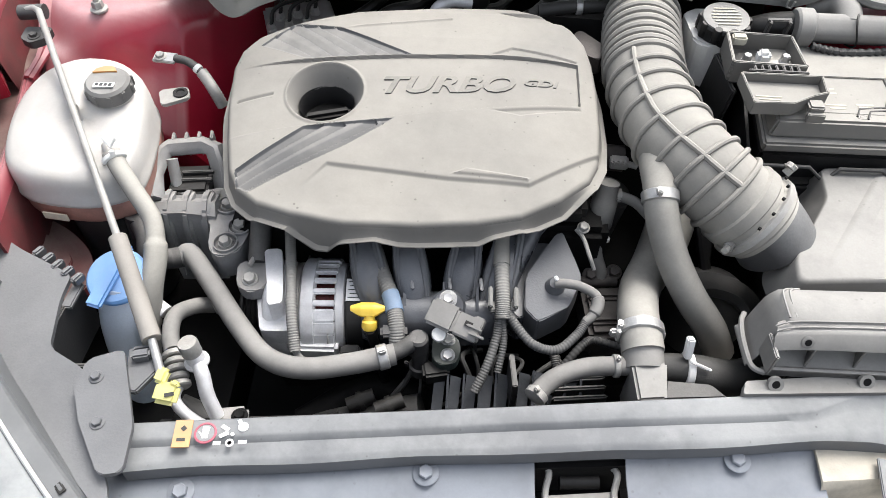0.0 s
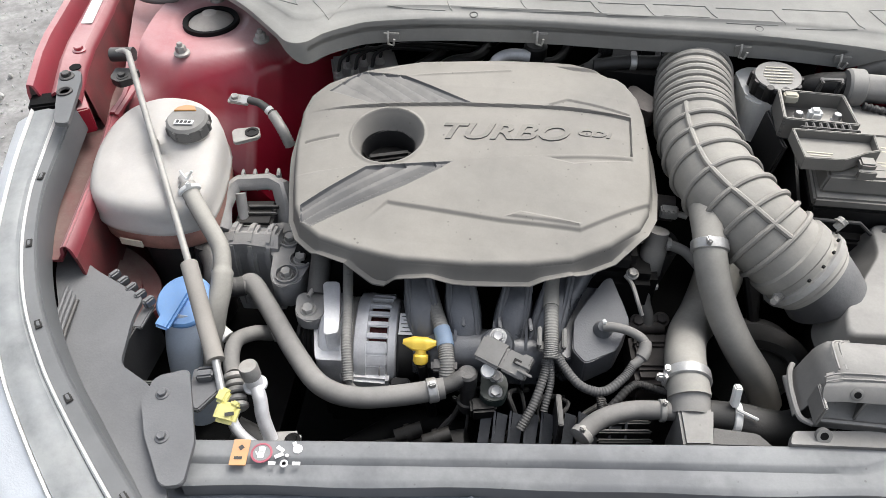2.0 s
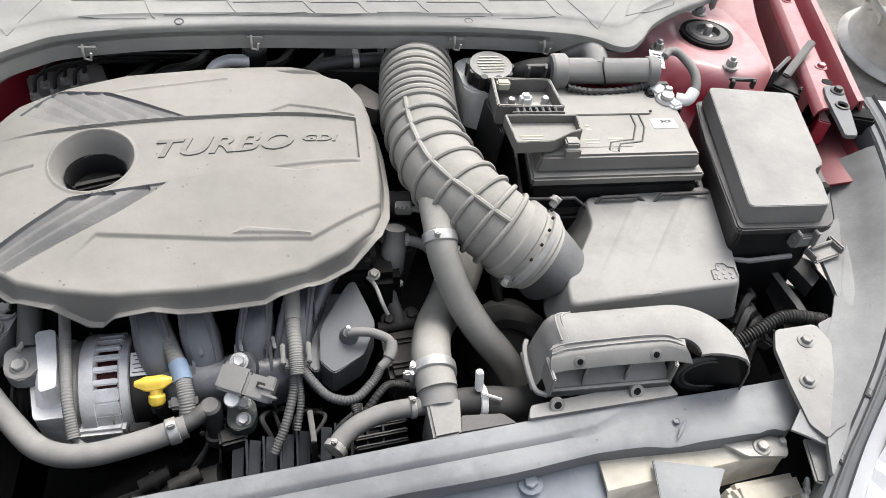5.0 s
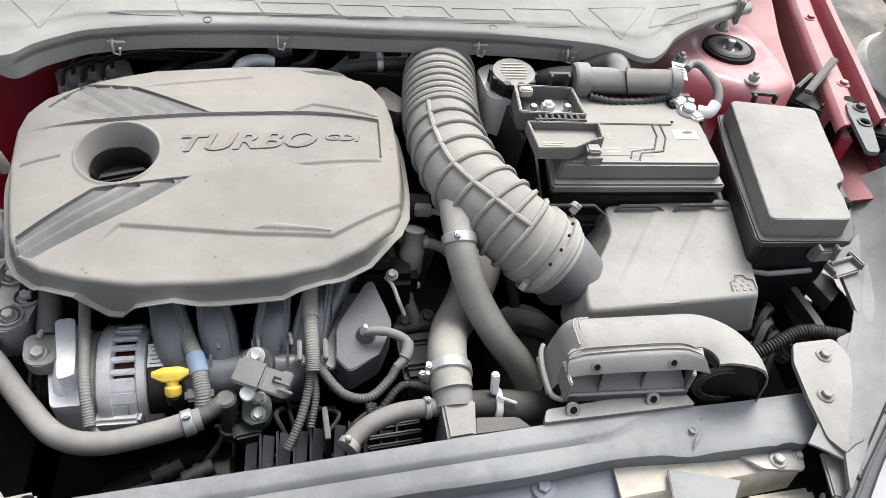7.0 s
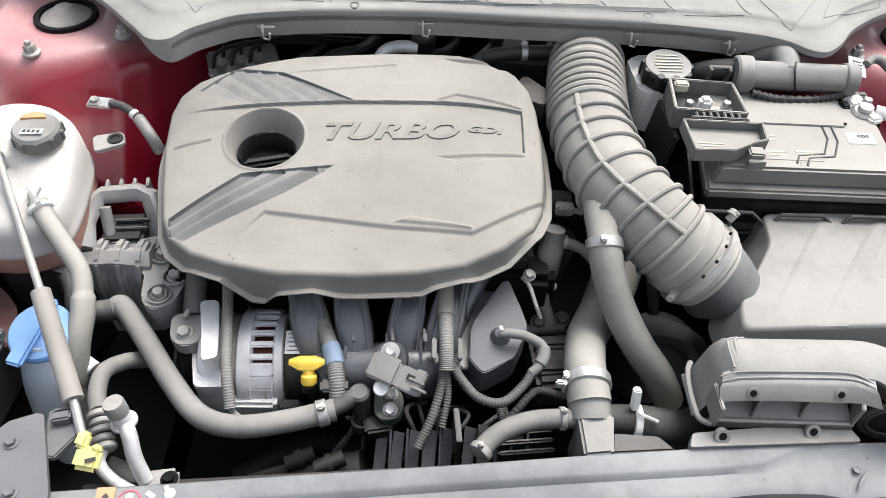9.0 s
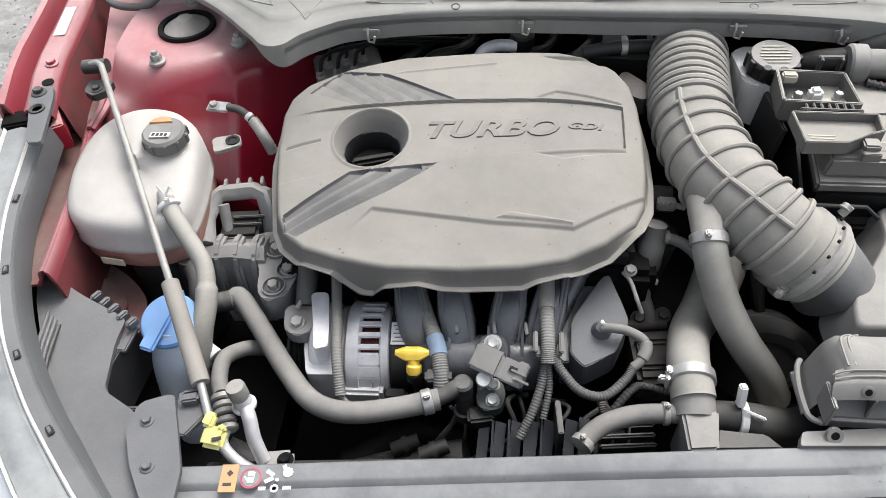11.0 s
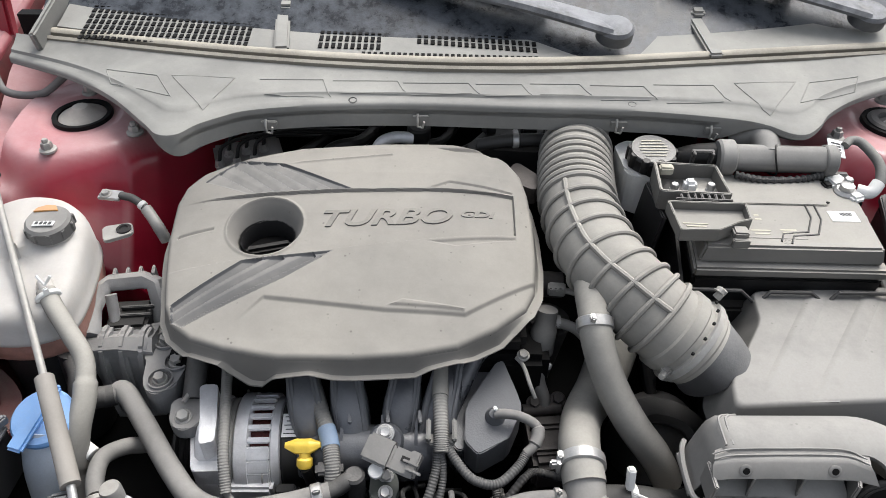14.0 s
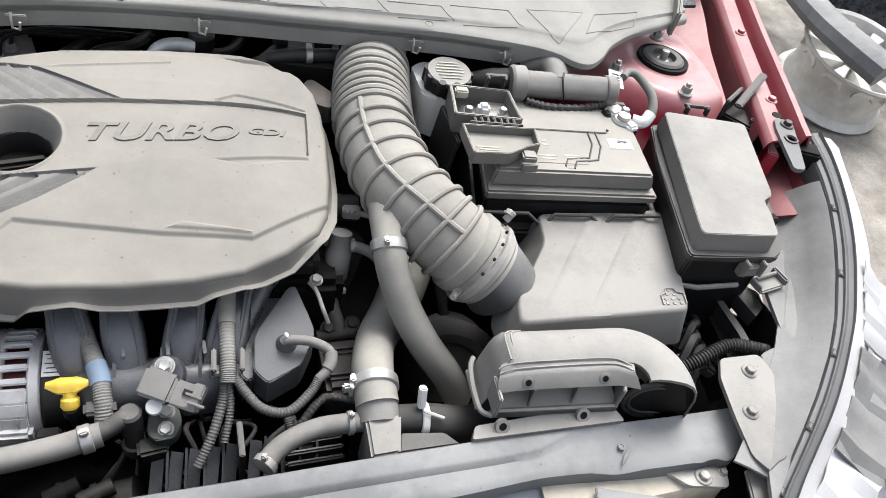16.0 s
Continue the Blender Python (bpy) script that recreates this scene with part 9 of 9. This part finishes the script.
box(bm, (0.044, 1.056, 0.914), (0.008, 0.012, 0.003), (0, 0, 0), 0.001)
part("bright_clip", bm, STEEL, tv)
bm = B()
prism(bm, rounded([(0.020, 0.985), (0.066, 0.955), (0.078, 0.985), (0.045, 1.025)], 0.008), 0.86, 0.885, 0.004)
solo("heat_shield", bm, RUSTY, "dusty dark heat shield behind the cover", "shield")
rnd = random.Random(14)
for k in range(8):
    x = -0.33 + 0.06 * k
    bm = B()
    tube(bm, curve([(x, 1.02, 0.80), (x + 0.04, 1.07, 0.86 + rnd.uniform(-0.02, 0.02)), (x + 0.09, 1.10, 0.87), (x + 0.12, 1.20, 0.85)], 8), rnd.uniform(0.004, 0.010), 10)
    solo("dark_pipe", bm, BLACK, "dark pipe at the back of the bay", "pipe", group="rear pipes")
for k in range(3):
    bm = B()
    tube(bm, curve([(0.185 + 0.012 * k, 0.97, 0.78), (0.192 + 0.012 * k, 0.90, 0.79 - 0.02 * k), (0.20 + 0.010 * k, 0.83, 0.76), (0.215, 0.76, 0.70)], 8), 0.008 - 0.001 * k, 10)
    solo("gear_cable", bm, BLACK, "black control cable between hose and battery", "cable", group="control cables")

# ---------- small things on the rails ----------
def rail_bolt(x, y, z, m=RED):
    bm = B()
    hexbolt(bm, (x, y, z), (0, 0, 1), 0.0062, 0.006, 1.5)
    solo("rail_bolt", bm, m, "painted hexagon bolt on the wing rail", "bolt", group="rail bolts")


for x, y in ((-0.731, 0.975), (-0.800, 1.25), (0.727, 0.971), (0.782, 1.172)):
    rail_bolt(x, y, 0.927)
bm = B()
box(bm, (-0.7585, 1.083, 0.9285), (0.016, 0.078, 0.0012), (0, 0, 11))
solo("rail_label", bm, PAPER, "blank white label on the red wing rail", "label")
for s, x, y in ((-1, -0.722, 0.918), (1, 0.719, 0.918)):
    lb = thing("lamp_fixing", (x, y, 0.92), "dark grey headlamp fixing tab with a bolt and clip", "fixing tab", "lamp fixings")

    def tab_at(dx, dy):
        return (x - s * dx, y + dy)

    tab_line = [tab_at(*p) for p in ((-0.007, -0.004), (0.021, 0.0), (0.032, -0.025), (0.056, -0.114), (0.038, -0.115), (0.010, -0.048))]
    bm = B()
    prism(bm, rounded(tab_line if s > 0 else tab_line[::-1], 0.005), 0.926, 0.932, 0.0018)
    part("plate", bm, STRIP, lb)
    bm = B()
    hexbolt(bm, (*tab_at(0.009, -0.016), 0.932), (0, 0, 1), 0.0062, 0.007, 1.6)
    part("bolt", bm, BLACK_DUSTY, lb)
    bm = B()
    lathe(bm, (*tab_at(0.022, -0.050), 0.931), (0, 0, 1), [(0.0100, 0), (0.0100, 0.003), (0.0075, 0.0035), (0.006, 0.001)], 22)
    part("clip_ring", bm, BLACK_DUSTY, lb)
    # black disc on the rail, painting the shade of a hole
    bm = B()
    lathe(bm, (*tab_at(0.005, 0.014), 0.9268), (0, 0, 1), [(0.0078, 0), (0.0078, 0.0014)], 20)
    solo("rail_hole", bm, SHADE_BLACK, "round hole in the wing rail, its shade painted as a black disc", "hole", "structure")
    bm = B()
    gus = [tab_at(*p) for p in ((0.016, -0.006), (0.045, -0.049), (0.030, -0.058))]
    prism(bm, gus if s > 0 else gus[::-1], 0.870, 0.908, 0.002)
    solo("red_gusset", bm, RED, "small bright red folded gusset", "gusset", group="gussets")
rc = thing("relay_holder", (0.675, 0.955, 0.90), "broken black plastic relay holder beside the rail", "relay holder")
bm = B()
box(bm, (0.692, 0.955, 0.880), (0.042, 0.080, 0.045), (0, 0, 40), 0.003)
part("base", bm, BLACK, rc)
bm = B()
box(bm, (0.700, 0.990, 0.930), (0.012, 0.085, 0.008), (18, 0, -50), 0.002)
part("flap", bm, BLACK_DUSTY, rc)
bm = B()
box(bm, (0.672, 0.985, 0.912), (0.006, 0.06, 0.03), (0, 0, -50), 0.002)
box(bm, (0.700, 0.950, 0.906), (0.034, 0.010, 0.012), (0, 0, 40), 0.002)
part("rib", bm, BLACK_DUSTY, rc)
bm = B()
tube(bm, curve([(-0.800, 1.225, 0.925), (-0.775, 1.215, 0.945), (-0.745, 1.185, 0.935), (-0.715, 1.150, 0.918), (-0.665, 1.150, 0.915), (-0.63, 1.168, 0.935)], 10), 0.0058, 12)
solo("drain_tube", bm, RUBBER, "dusty rubber washer tube along the wing", "tube")
